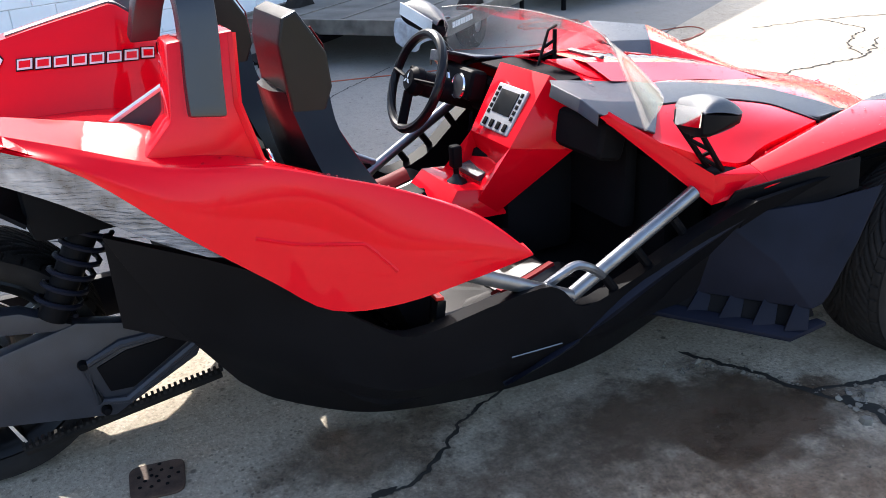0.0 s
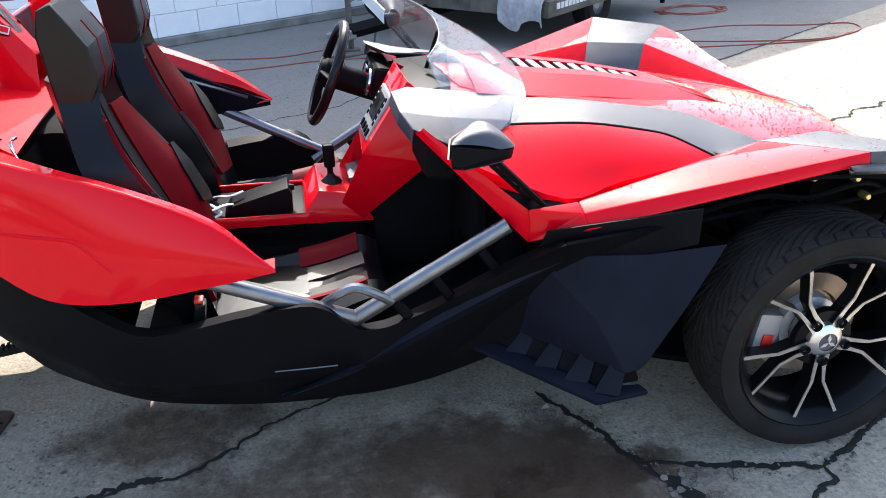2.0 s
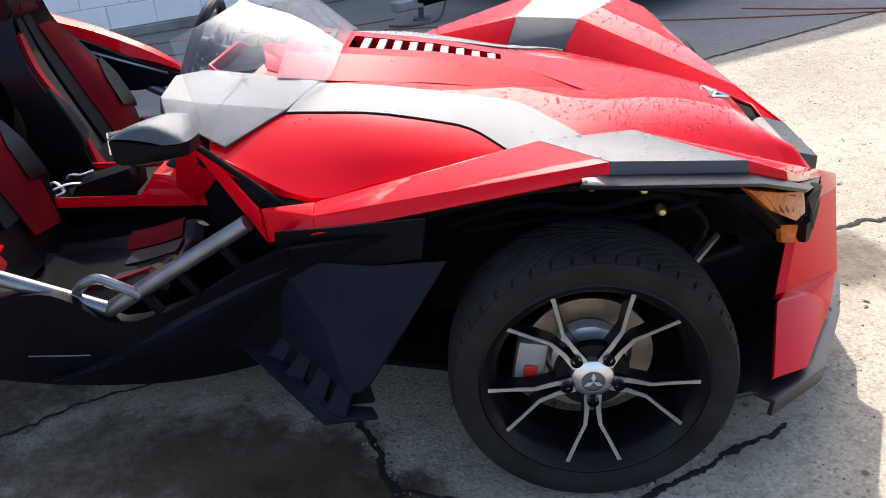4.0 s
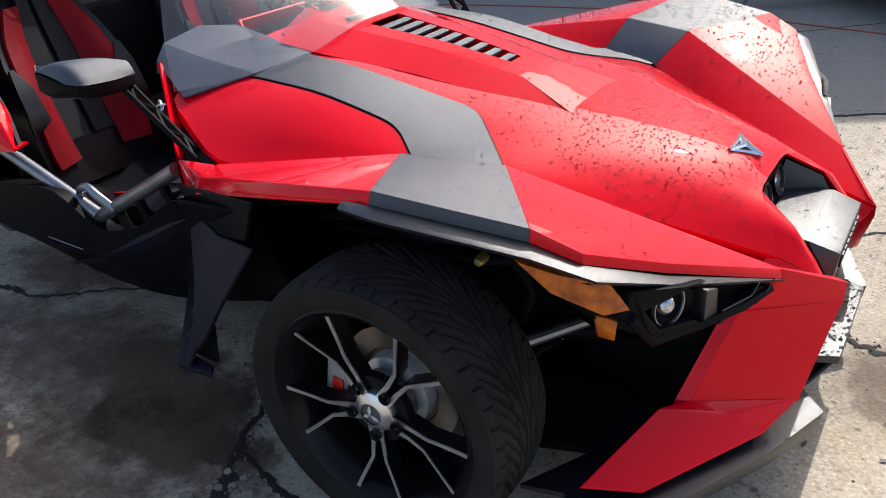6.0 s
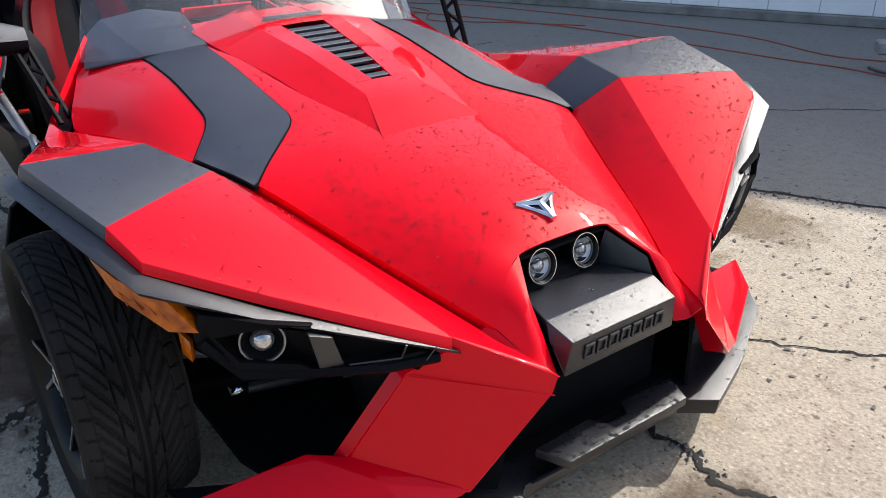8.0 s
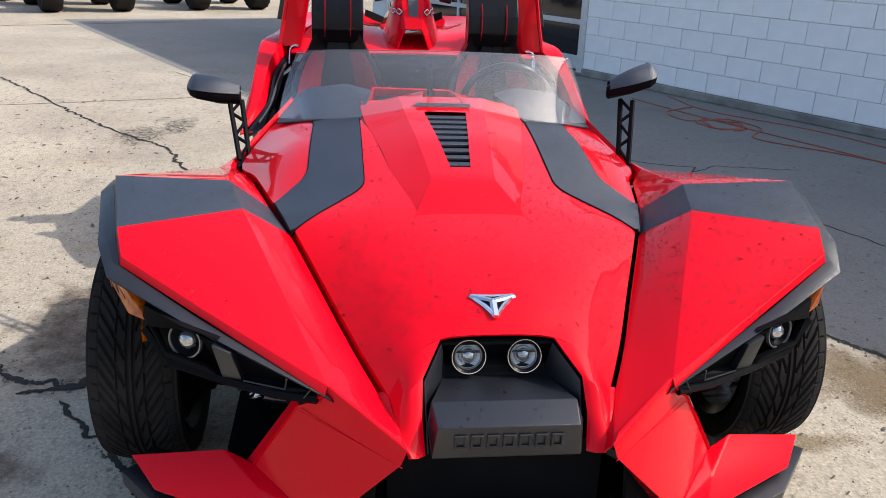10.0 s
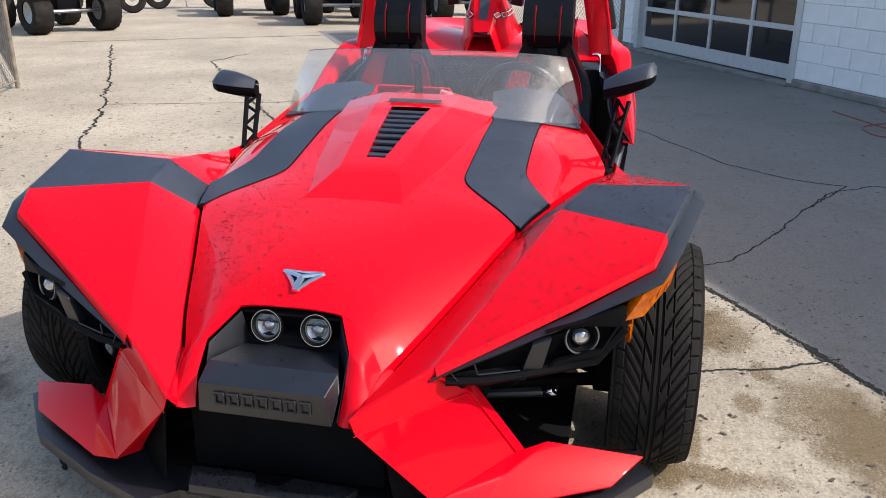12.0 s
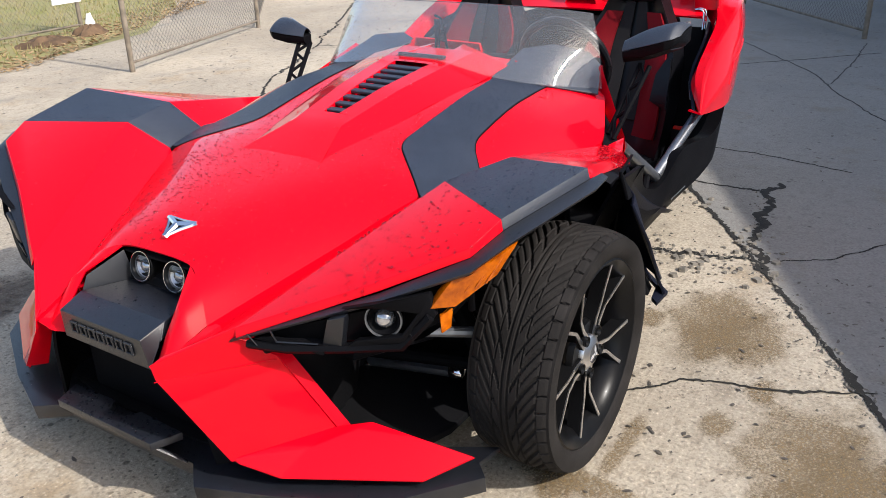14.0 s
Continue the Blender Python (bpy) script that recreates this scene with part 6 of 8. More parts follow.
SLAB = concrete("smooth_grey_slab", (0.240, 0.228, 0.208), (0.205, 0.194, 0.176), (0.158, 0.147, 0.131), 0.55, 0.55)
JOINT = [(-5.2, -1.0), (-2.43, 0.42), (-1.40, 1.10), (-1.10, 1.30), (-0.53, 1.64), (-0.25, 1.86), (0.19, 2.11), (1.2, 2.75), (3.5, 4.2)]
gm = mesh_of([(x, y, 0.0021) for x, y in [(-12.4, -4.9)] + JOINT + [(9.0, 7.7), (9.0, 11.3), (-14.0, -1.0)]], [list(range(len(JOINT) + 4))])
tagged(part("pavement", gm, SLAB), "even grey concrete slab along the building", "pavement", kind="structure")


def crack(name, pts, width, label, rough=0.35, step=0.009, seed=1, z=0.005):
    """A jagged crack: a thin uneven dirt-filled line that lies in the concrete."""
    rnd = random.Random(seed)
    p = [Vector((x, y, 0)) for x, y in pts]
    line = []
    for a, b in zip(p, p[1:]):
        n = max(2, int((b - a).length / step))
        side = (b - a).normalized().cross(Vector((0, 0, 1)))
        drift = 0.0
        for k in range(n):
            t = k / n
            drift = drift * 0.93 + rnd.gauss(0, rough * 0.0085)
            line.append(a.lerp(b, t) + side * drift * min(1.0, 4 * t, 4 * (1 - t)))
    line.append(p[-1])
    bm = bmesh.new()
    prev, wa, wb = None, 0.6, 0.6
    for i, q in enumerate(line):
        d = (line[min(i + 1, len(line) - 1)] - line[max(i - 1, 0)]).normalized().cross(Vector((0, 0, 1)))
        taper = min(1.0, 0.25 + i * 0.3, 0.25 + (len(line) - 1 - i) * 0.3)
        wa = wa * 0.72 + 0.28 * rnd.choice((0.1, 0.25, 0.5, 0.9, 1.6))
        wb = wb * 0.72 + 0.28 * rnd.choice((0.1, 0.25, 0.5, 0.9, 1.6))
        w1, w2 = width * taper * wa * rnd.uniform(0.7, 1.25) / 2, width * taper * wb * rnd.uniform(0.7, 1.25) / 2
        row = [bm.verts.new((q + d * w1).to_3d() + Vector((0, 0, 0.0032))), bm.verts.new(q + Vector((0, 0, z))), bm.verts.new((q - d * w2) + Vector((0, 0, 0.0032)))]
        if prev:
            for j in (0, 1):
                bm.faces.new((prev[j], row[j], row[j + 1], prev[j + 1]))
        prev = row
    return tagged(part(name, bm, CRACK), label, "crack", "cracks in the concrete", "structure")


CR = "dark dirt-filled crack in the concrete"
crack("ground_crack", [(-1.209, -0.42), (-1.358, -0.482), (-1.47, -0.535), (-1.53, -0.585), (-1.62, -0.662), (-1.68, -0.70), (-1.82, -0.71), (-1.99, -0.76), (-2.3, -0.80)], 0.020, CR, seed=2)
crack("ground_crack", [(-1.209, -0.406), (-1.0, -0.2), (-0.7, 0.1)], 0.02, CR, seed=3)
crack("ground_crack", [(-0.66, -0.56), (-0.55, -0.75), (-0.521, -0.85), (-0.48, -0.94), (-0.414, -1.05), (-0.35, -1.15), (-0.28, -1.40)], 0.030, CR, seed=4)
crack("ground_crack", [(-0.49, -0.945), (-0.368, -0.966), (-0.23, -0.999), (-0.094, -1.027), (-0.019, -1.057)], 0.030, CR, seed=5)
crack("ground_crack", [(-0.019, -1.057), (0.10, -1.0), (0.229, -0.917), (0.358, -0.838), (0.514, -0.744)], 0.026, CR, seed=6)
crack("ground_crack", [(-0.019, -1.057), (-0.02, -1.108), (-0.109, -1.153), (-0.23, -1.25)], 0.024, CR, seed=7)
crack("slab_joint", JOINT, 0.032, "straight joint between concrete slabs", 0.10, seed=8)


# ---- more cracks, joints and marks in the concrete ----
crack("ground_crack", [(-1.42, 1.08), (-1.55, 1.06), (-1.72, 0.96), (-2.05, 0.90), (-2.41, 0.845), (-2.58, 0.886)], 0.060, CR, 0.9, seed=11)
crack("ground_crack", [(-1.55, 1.0), (-1.48, 0.85), (-1.446, 0.73), (-1.44, 0.55), (-1.6, 0.2)], 0.035, CR, 0.8, seed=12)
crack("ground_crack", [(-2.41, 0.845), (-2.40, 0.65), (-2.41, 0.485), (-2.45, 0.1)], 0.035, CR, 0.6, seed=13)
crack("ground_crack", [(-1.545, 1.073), (-1.71, 1.30), (-1.97, 1.454), (-2.65, 1.776), (-3.04, 1.975), (-3.3, 2.3), (-3.2, 2.9)], 0.014, CR, 0.4, seed=14)
crack("ground_crack", [(-3.07, 0.328), (-3.03, 0.786), (-2.93, 1.18)], 0.014, CR, 0.4, seed=15)
crack("ground_crack", [(-2.65, 1.776), (-3.257, 2.137), (-3.35, 1.83), (-3.69, 1.44), (-4.82, 0.80), (-5.6, 0.45), (-6.9, -0.46)], 0.014, CR, 0.4, seed=16)
crack("ground_crack", [(-5.616, -0.158), (-6.265, 0.453), (-6.70, 0.85)], 0.014, CR, 0.3, seed=17)
crack("ground_crack", [(-5.156, 0.689), (-6.2, 0.7), (-7.2, 0.66)], 0.014, CR, 0.3, seed=18)
crack("ground_crack", [(-0.30, 0.9), (-0.505, 1.05), (-0.575, 1.282), (-0.72, 1.58)], 0.014, CR, 0.4, seed=19)
crack("ground_crack", [(-9.45, -7.16), (-6.6, -5.3), (-4.785, -4.154), (-3.29, -3.38), (-1.746, -2.312), (-0.749, -1.775), (-0.389, -1.454), (-0.30, -1.27)], 0.030, CR, 0.9, seed=20)
crack("ground_crack", [(-8.87, -4.58), (-7.99, -4.72), (-5.2, -2.81), (-4.147, -2.04), (-3.658, -1.58), (-3.1, -1.36), (-2.78, -1.14), (-2.17, -0.82), (-1.74, -0.70)], 0.028, CR, 0.8, seed=21)
crack("ground_crack", [(-4.785, -4.154), (-5.2, -2.81), (-5.7, -1.4), (-5.2, -0.845)], 0.012, CR, 0.3, seed=22)
crack("ground_crack", [(-4.65, -1.10), (-5.2, -0.85), (-7.1, -2.16)], 0.014, CR, 0.5, seed=23)
crack("ground_crack", [(-0.30, -1.30), (-0.397, -1.186), (-0.43, -1.0)], 0.050, CR, 0.9, seed=24)
crack("ground_crack", [(0.40, 0.80), (0.473, 0.828), (0.645, 0.938), (0.90, 1.15)], 0.016, CR, 0.5, seed=25)
crack("ground_crack", [(0.60, 0.29), (0.694, 0.287), (0.88, 0.254), (1.01, 0.317), (1.4, 0.45)], 0.026, CR, 0.8, seed=26)
crack("ground_crack", [(-2.4, 2.2), (-1.0, 2.815), (-0.354, 3.62), (0.41, 4.30)], 0.014, CR, 0.4, seed=27)
crack("ground_crack", [(1.75, 1.6), (2.025, 1.768), (2.515, 1.92), (2.83, 2.14), (3.65, 2.144), (4.4, 2.6)], 0.026, CR, 0.8, seed=28)
crack("ground_crack", [(3.65, 2.144), (4.0, 2.6), (4.70, 2.976), (4.795, 3.571)], 0.022, CR, 0.8, seed=29)
crack("ground_crack", [(3.976, 3.665), (4.795, 3.571), (5.9, 3.2)], 0.022, CR, 0.8, seed=30)
crack("slab_joint", [(-9.6, -8.2), (-12.5, -3.0)], 0.04, "straight joint between concrete slabs", 0.1, seed=31)


def blot(name, x, y, rx, ry, mat, label, seed, z=0.004, wob=0.10, turn=0.0):
    """A flat stain with an uneven edge."""
    rnd = random.Random(seed)
    ph = [rnd.uniform(0, 6.28) for _ in range(4)]
    pts = []
    for k in range(36):
        a = 2 * math.pi * k / 36
        r = 1 + wob * (0.5 * math.sin(2 * a + ph[0]) + 0.3 * math.sin(3 * a + ph[1]) + 0.25 * math.sin(7 * a + ph[2]) + 0.15 * math.sin(11 * a + ph[3]))
        px_, py_ = rx * r * math.cos(a), ry * r * math.sin(a)
        pts.append((x + px_ * math.cos(turn) - py_ * math.sin(turn), y + px_ * math.sin(turn) + py_ * math.cos(turn), z))
    bm = mesh_of(pts, [list(range(36))])
    return tagged(part(name, bm, mat), label, "stain", "stains on the concrete", "structure")


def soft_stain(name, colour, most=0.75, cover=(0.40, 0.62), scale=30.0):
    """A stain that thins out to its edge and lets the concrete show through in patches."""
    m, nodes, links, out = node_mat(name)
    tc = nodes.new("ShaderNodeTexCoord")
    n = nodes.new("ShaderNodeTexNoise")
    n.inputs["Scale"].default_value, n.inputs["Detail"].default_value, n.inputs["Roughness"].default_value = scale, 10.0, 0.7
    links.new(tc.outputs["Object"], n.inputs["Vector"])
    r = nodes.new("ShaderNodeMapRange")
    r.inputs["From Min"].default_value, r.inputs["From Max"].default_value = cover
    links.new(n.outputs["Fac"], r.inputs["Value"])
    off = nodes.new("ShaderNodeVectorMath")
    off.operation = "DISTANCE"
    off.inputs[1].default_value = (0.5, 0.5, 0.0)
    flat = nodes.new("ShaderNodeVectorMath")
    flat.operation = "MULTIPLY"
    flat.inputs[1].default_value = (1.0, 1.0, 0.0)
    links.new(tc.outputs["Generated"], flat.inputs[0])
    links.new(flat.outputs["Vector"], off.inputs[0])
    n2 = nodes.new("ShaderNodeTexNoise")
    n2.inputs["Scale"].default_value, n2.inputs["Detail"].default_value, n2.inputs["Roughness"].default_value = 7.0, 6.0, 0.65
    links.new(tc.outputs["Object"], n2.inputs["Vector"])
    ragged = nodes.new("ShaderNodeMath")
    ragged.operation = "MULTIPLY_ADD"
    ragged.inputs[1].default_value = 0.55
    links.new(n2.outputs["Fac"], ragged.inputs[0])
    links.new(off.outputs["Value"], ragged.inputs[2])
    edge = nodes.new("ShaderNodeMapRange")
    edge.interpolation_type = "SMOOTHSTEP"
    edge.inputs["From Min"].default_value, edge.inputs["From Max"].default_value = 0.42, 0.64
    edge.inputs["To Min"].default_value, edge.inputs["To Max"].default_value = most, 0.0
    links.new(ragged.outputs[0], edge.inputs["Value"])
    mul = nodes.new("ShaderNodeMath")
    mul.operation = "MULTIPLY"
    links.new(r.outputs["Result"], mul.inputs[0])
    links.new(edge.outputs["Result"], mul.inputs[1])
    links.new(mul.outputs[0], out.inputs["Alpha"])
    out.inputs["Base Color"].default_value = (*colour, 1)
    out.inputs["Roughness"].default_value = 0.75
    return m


OIL = soft_stain("oil_mark", (0.05, 0.040, 0.030))
MOSS = soft_stain("leaf_mould", (0.225, 0.155, 0.076), 0.86, (0.36, 0.60), 130.0)
# Damp dirt, with the roadster's shade on the ground painted into the colour.
DAMP_SHADE = soft_stain("damp_dirt_shade", (0.110, 0.067, 0.039), 0.78, (0.10, 0.66), 11.0)
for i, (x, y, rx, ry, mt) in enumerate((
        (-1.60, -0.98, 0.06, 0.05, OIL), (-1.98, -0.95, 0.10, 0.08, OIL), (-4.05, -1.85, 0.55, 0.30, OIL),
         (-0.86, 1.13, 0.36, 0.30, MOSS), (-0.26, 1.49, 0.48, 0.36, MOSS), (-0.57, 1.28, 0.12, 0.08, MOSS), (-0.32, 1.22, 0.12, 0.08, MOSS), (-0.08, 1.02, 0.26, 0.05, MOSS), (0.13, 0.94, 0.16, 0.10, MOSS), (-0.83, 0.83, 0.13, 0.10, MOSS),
        (-0.05, -1.62, 0.10, 0.07, OIL), (0.2, -0.35, 0.25, 0.2, OIL), (-1.15, -0.85, 1.10, 0.50, DAMP_SHADE), (-0.80, -1.28, 0.85, 0.42, DAMP_SHADE), (-1.75, -0.50, 0.5, 0.3, DAMP_SHADE), (0.30, -1.38, 0.5, 0.34, DAMP_SHADE), (-0.92, 1.02, 0.50, 0.26, MOSS), (-0.10, 1.62, 0.62, 0.34, MOSS), (0.12, 1.02, 0.10, 0.45, MOSS), (-0.55, -0.98, 0.42, 0.26, DAMP_SHADE), (0.95, 0.10, 0.30, 0.42, DAMP_SHADE), (-4.35, -1.62, 0.50, 0.22, OIL), (-0.66, -0.92, 0.34, 0.24, DAMP_SHADE), (-0.95, -0.80, 0.55, 0.30, DAMP_SHADE))):
    blot("stain", x, y, rx, ry, mt, "dark oily stain on the concrete" if mt is OIL else "brown damp dirt and painted shade on the concrete" if mt is DAMP_SHADE else "brown leaf mould patch on the concrete", 40 + i, 0.0012 + 0.00006 * i)

# grit along the cracks and over the slab
rnd = random.Random(5)
gv, gf = [], []
lines = [[(-1.42, 1.08), (-1.72, 0.96), (-2.41, 0.845)], [(-1.55, 1.0), (-1.44, 0.6)], [(-0.80, -0.55), (-0.541, -0.769), (-0.33, -1.16)], [(-0.43, -0.985), (0.02, -1.06), (0.30, -0.78)], [(-0.30, -1.30), (-0.43, -1.0)], [(-1.40, 1.10), (-0.53, 1.64), (0.19, 2.11)],
         [(0.60, 0.29), (0.88, 0.254)], [(-1.746, -2.312), (-0.389, -1.454)]]


def pebble(x, y, r):
    k = len(gv)
    h = r * rnd.uniform(0.5, 1.1)
    for j in range(5):
        a = 2 * math.pi * j / 5 + rnd.uniform(-0.4, 0.4)
        gv.append((x + r * rnd.uniform(0.6, 1.2) * math.cos(a), y + r * rnd.uniform(0.6, 1.2) * math.sin(a), -0.001))
    gv.append((x + r * rnd.uniform(-0.3, 0.3), y + r * rnd.uniform(-0.3, 0.3), h))
    for j in range(5):
        gf.append((k + j, k + (j + 1) % 5, k + 5))


for ln in lines:
    for a, b in zip(ln, ln[1:]):
        n = int(math.dist(a, b) * 170)
        for _ in range(n):
            t = rnd.random()
            pebble(a[0] + (b[0] - a[0]) * t + rnd.gauss(0, 0.022), a[1] + (b[1] - a[1]) * t + rnd.gauss(0, 0.022), abs(rnd.gauss(0.004, 0.004)) + 0.0015)
for _ in range(8000):
    x, y = rnd.uniform(-3.2, 3.6), rnd.uniform(-2.0, 4.0)
    pebble(x, y, abs(rnd.gauss(0.002, 0.0018)) + 0.001)
tagged(part("grit", mesh_of(gv, gf), PEBBLE, sharp=10), "loose grit and small stones in the cracks", "gravel", kind="stuff")

# crumbled slab edges where the cracks meet
cv, cf = [], []
for cx, cy, spread, many in ((-1.437, 0.728, 0.06, 26), (-1.404, 0.86, 0.07, 30), (-1.573, 0.975, 0.07, 34), (-1.371, 1.083, 0.05, 22), (-1.625, 0.565, 0.05, 18), (-2.07, 0.62, 0.09, 24), (-0.42, -1.05, 0.04, 16), (-1.75, 0.94, 0.05, 18)):
    for _ in range(many):
        x, y = rnd.gauss(cx, spread), rnd.gauss(cy, spread)
        r = 0.006 + 0.022 * rnd.random() ** 2.2
        h, k, a0 = r * rnd.uniform(0.25, 0.6), len(cv), rnd.uniform(0, 6.28)
        for lift, size in ((-0.002, 1.0), (h, 0.78)):
            for j in range(6):
                a = a0 + 2 * math.pi * j / 6
                q = r * size * (0.75 + 0.25 * math.sin(7.3 * j + 40 * a0))
                cv.append((x + q * math.cos(a), y + q * math.sin(a), lift * (1 + 0.2 * math.sin(a + a0) * (lift > 0))))
        cf.append(tuple(range(k + 6, k + 12)))
        cf += [(k + j, k + (j + 1) % 6, k + 6 + (j + 1) % 6, k + 6 + j) for j in range(6)]
CHIP = surface("broken_concrete", (0.20, 0.178, 0.145), 0.95, 0.0, 0.4, 30.0, 0.5, 150.0)
tagged(part("rubble", mesh_of(cv, cf), CHIP, sharp=10), "crumbled chips of concrete along the wide cracks", "rubble", kind="stuff")

# dark leaf scraps and damp specks scattered on the sunny concrete
lv, lf = [], []
for _ in range(3000):
    x, y = rnd.uniform(-10, 2.5), rnd.uniform(-6.5, 3.5)
    if rnd.random() < 0.3:
        x, y = rnd.uniform(-7, 0.5), rnd.uniform(-6.0, -1.5)
    if rnd.random() < 0.35:
        x, y = rnd.uniform(-1.5, 1.2), rnd.uniform(0.7, 2.2)
    r = (0.0025 + 0.013 * rnd.random() ** 3) * (1.0 if x > -3 else 1.8)
    k, a0 = len(lv), rnd.uniform(0, 6.28)
    for j in range(6):
        a = 2 * math.pi * j / 6
        u, v = r * math.cos(a) * rnd.uniform(0.6, 1.3), 0.45 * r * math.sin(a) * rnd.uniform(0.6, 1.3)
        lv.append((x + u * math.cos(a0) - v * math.sin(a0), y + u * math.sin(a0) + v * math.cos(a0), 0.002 + rnd.uniform(0, 0.003)))
    lf.append(tuple(range(k, k + 6)))
for _ in range(700):
    x, y = rnd.uniform(-7.5, 0.8), rnd.uniform(-6.0, -1.6)
    r, k, a0 = rnd.uniform(0.008, 0.026), len(lv), rnd.gauss(0.5, 0.5)
    for j in range(6):
        a = 2 * math.pi * j / 6
        u, v = r * math.cos(a) * rnd.uniform(0.7, 1.3), 0.32 * r * math.sin(a) * rnd.uniform(0.7, 1.3)
        lv.append((x + u * math.cos(a0) - v * math.sin(a0), y + u * math.sin(a0) + v * math.cos(a0), 0.002 + rnd.uniform(0, 0.003)))
    lf.append(tuple(range(k, k + 6)))
tagged(part("leaf_litter", mesh_of(lv, lf), STAIN), "dark damp leaf scraps on the concrete", "litter", kind="stuff")

# round iron drain cover
dc = part("drain_cover", plate([(-2.30 + x, -0.345 + y, 0.009) for x, y in rounded([(-0.080, -0.060), (0.060, -0.085), (0.085, 0.060), (-0.065, 0.085)], 0.035)], 0.009, (0, 0, -1), 0.003), BROWN)
tagged(dc, "rusty brown round drain cover set in the concrete", "drain cover")
for k in range(14):
    a, r = k * 2.4, 0.016 * math.sqrt(k)
    part("drain_hole", moved(lathe([(0.0, 0.0015), (0.005, 0.0015), (0.0055, 0.0)], 8, "z"), Matrix.Translation((-2.30 + r * math.cos(a), -0.335 + r * math.sin(a), 0.009))), DEEP, dc)

# ---- the building: painted block wall with a glazed roll-up door ----
U, N = Vector((0.880, 0.475, 0)), Vector((0.475, -0.880, 0))
ORIGIN = Vector((0, 6.55, 0))
ROOF = 4.02
TURN = math.degrees(math.atan2(U.y, U.x))


def on_wall(s, n=0.0, z=0.0):
    return ORIGIN + U * s + N * n + Vector((0, 0, z))


def wall_box(s0, s1, n0, n1, z0, z1, b=0.0):
    bm = block(s1 - s0, n1 - n0, z1 - z0, b, 1)
    c = on_wall((s0 + s1) / 2, (n0 + n1) / 2, (z0 + z1) / 2)
    return moved(bm, Matrix.Translation(c) @ pose(0, 0, 0, 0, 0, TURN))


COURSES, BL, BH, GAPJ, FOOT = 8, 0.40, 0.20, 0.006, 0.085
DOOR0, DOOR1, END0, END1 = -12.2, -8.55, -13.5, 7.0
wall = tagged(part("wall_north", merge(
    wall_box(DOOR1, END1, -0.25, -0.012, FOOT, ROOF), wall_box(END0, DOOR0, -0.25, -0.012, FOOT, ROOF), wall_box(DOOR0, DOOR1, -0.25, -0.012, 2.7, ROOF),
    wall_box(END0, END1, -9.0, -8.75, 0, ROOF), wall_box(END1 - 0.25, END1, -8.75, -0.25, 0, ROOF), wall_box(END0, END0 + 0.25, -8.75, -0.25, 0, ROOF)), MORTAR), "white painted concrete block wall", "wall", kind="structure")
tagged(part("wall_upper", merge(wall_box(DOOR1, END1, -0.012, 0.0, FOOT + COURSES * BH, ROOF), wall_box(END0, DOOR0, -0.012, 0.0, FOOT + COURSES * BH, ROOF), wall_box(DOOR0, DOOR1, -0.012, 0.0, 2.7, ROOF)), BLOCK), "white painted upper wall", "wall", kind="structure")
tagged(part("roof", wall_box(END0 - 0.1, END1 + 0.1, -9.1, 0.02, ROOF, ROOF + 0.12), FOOTING), "flat grey roof", "roof", kind="structure")
tagged(part("wall_footing", merge(wall_box(DOOR1, END1, -0.2, 0.035, 0, FOOT, 0.01), wall_box(END0, DOOR0, -0.2, 0.035, 0, FOOT, 0.01)), FOOTING), "rough grey footing below the wall", "footing", kind="structure")
# glazed door
door = tagged(new("door_1"), "white aluminium roll-up door with dark glass", "door", kind="structure")
part("jamb", wall_box(DOOR0, DOOR0 + 0.10, -0.18, 0.02, 0, 2.7, 0.006), ALU, door)
part("jamb", wall_box(DOOR1 - 0.10, DOOR1, -0.18, 0.02, 0, 2.7, 0.006), ALU, door)
part("threshold", wall_box(DOOR0, DOOR1, -0.3, 0.10, 0, 0.035, 0.006), FOOTING, door)
for k in range(5):
    z0 = 0.05 + k * 0.52
    part("rail", wall_box(DOOR0 + 0.10, DOOR1 - 0.10, -0.12, -0.07, z0, z0 + (0.16 if k == 0 else 0.06), 0.004), ALU, door)
for k in range(5):
    s0 = DOOR0 + 0.10 + k * (DOOR1 - DOOR0 - 0.25) / 4
    part("stile", wall_box(s0, s0 + 0.05, -0.125, -0.065, 0.05, 2.65, 0.004), ALU, door)
for k in range(4):
    s0 = DOOR0 + 0.10 + k * (DOOR1 - DOOR0 - 0.25) / 4
    for j in range(4):
        z0 = 0.05 + j * 0.52
        part("pane", wall_box(s0 + 0.05, s0 + (DOOR1 - DOOR0 - 0.25) / 4, -0.10, -0.09, z0 + 0.06, z0 + 0.52), DARKGLASS, door)
part("head", wall_box(DOOR0, DOOR1, -0.18, 0.0, 2.6, 2.7, 0.004), ALU, door)

# ---- flat trailer beside the wall ----
tr = tagged(new("flatbed_trailer"), "low weathered steel flatbed trailer on the concrete", "trailer")
TU, TV = Vector((0.75, 0.6614, 0)), Vector((-0.6614, 0.75, 0))
TO = Vector((-0.156, 4.93, 0))
LONG, FAR = 2.42, 0.74


def on_trailer(a, b, z):
    return TO + TU * a + TV * b + Vector((0, 0, z))


def trailer_box(a0, a1, b0, b1, z0, z1, b=0.004):
    bm = block(a1 - a0, b1 - b0, z1 - z0, b, 1)
    return moved(bm, Matrix.Translation(on_trailer((a0 + a1) / 2, (b0 + b1) / 2, (z0 + z1) / 2)) @ pose(0, 0, 0, 0, 0, math.degrees(math.atan2(TU.y, TU.x))))


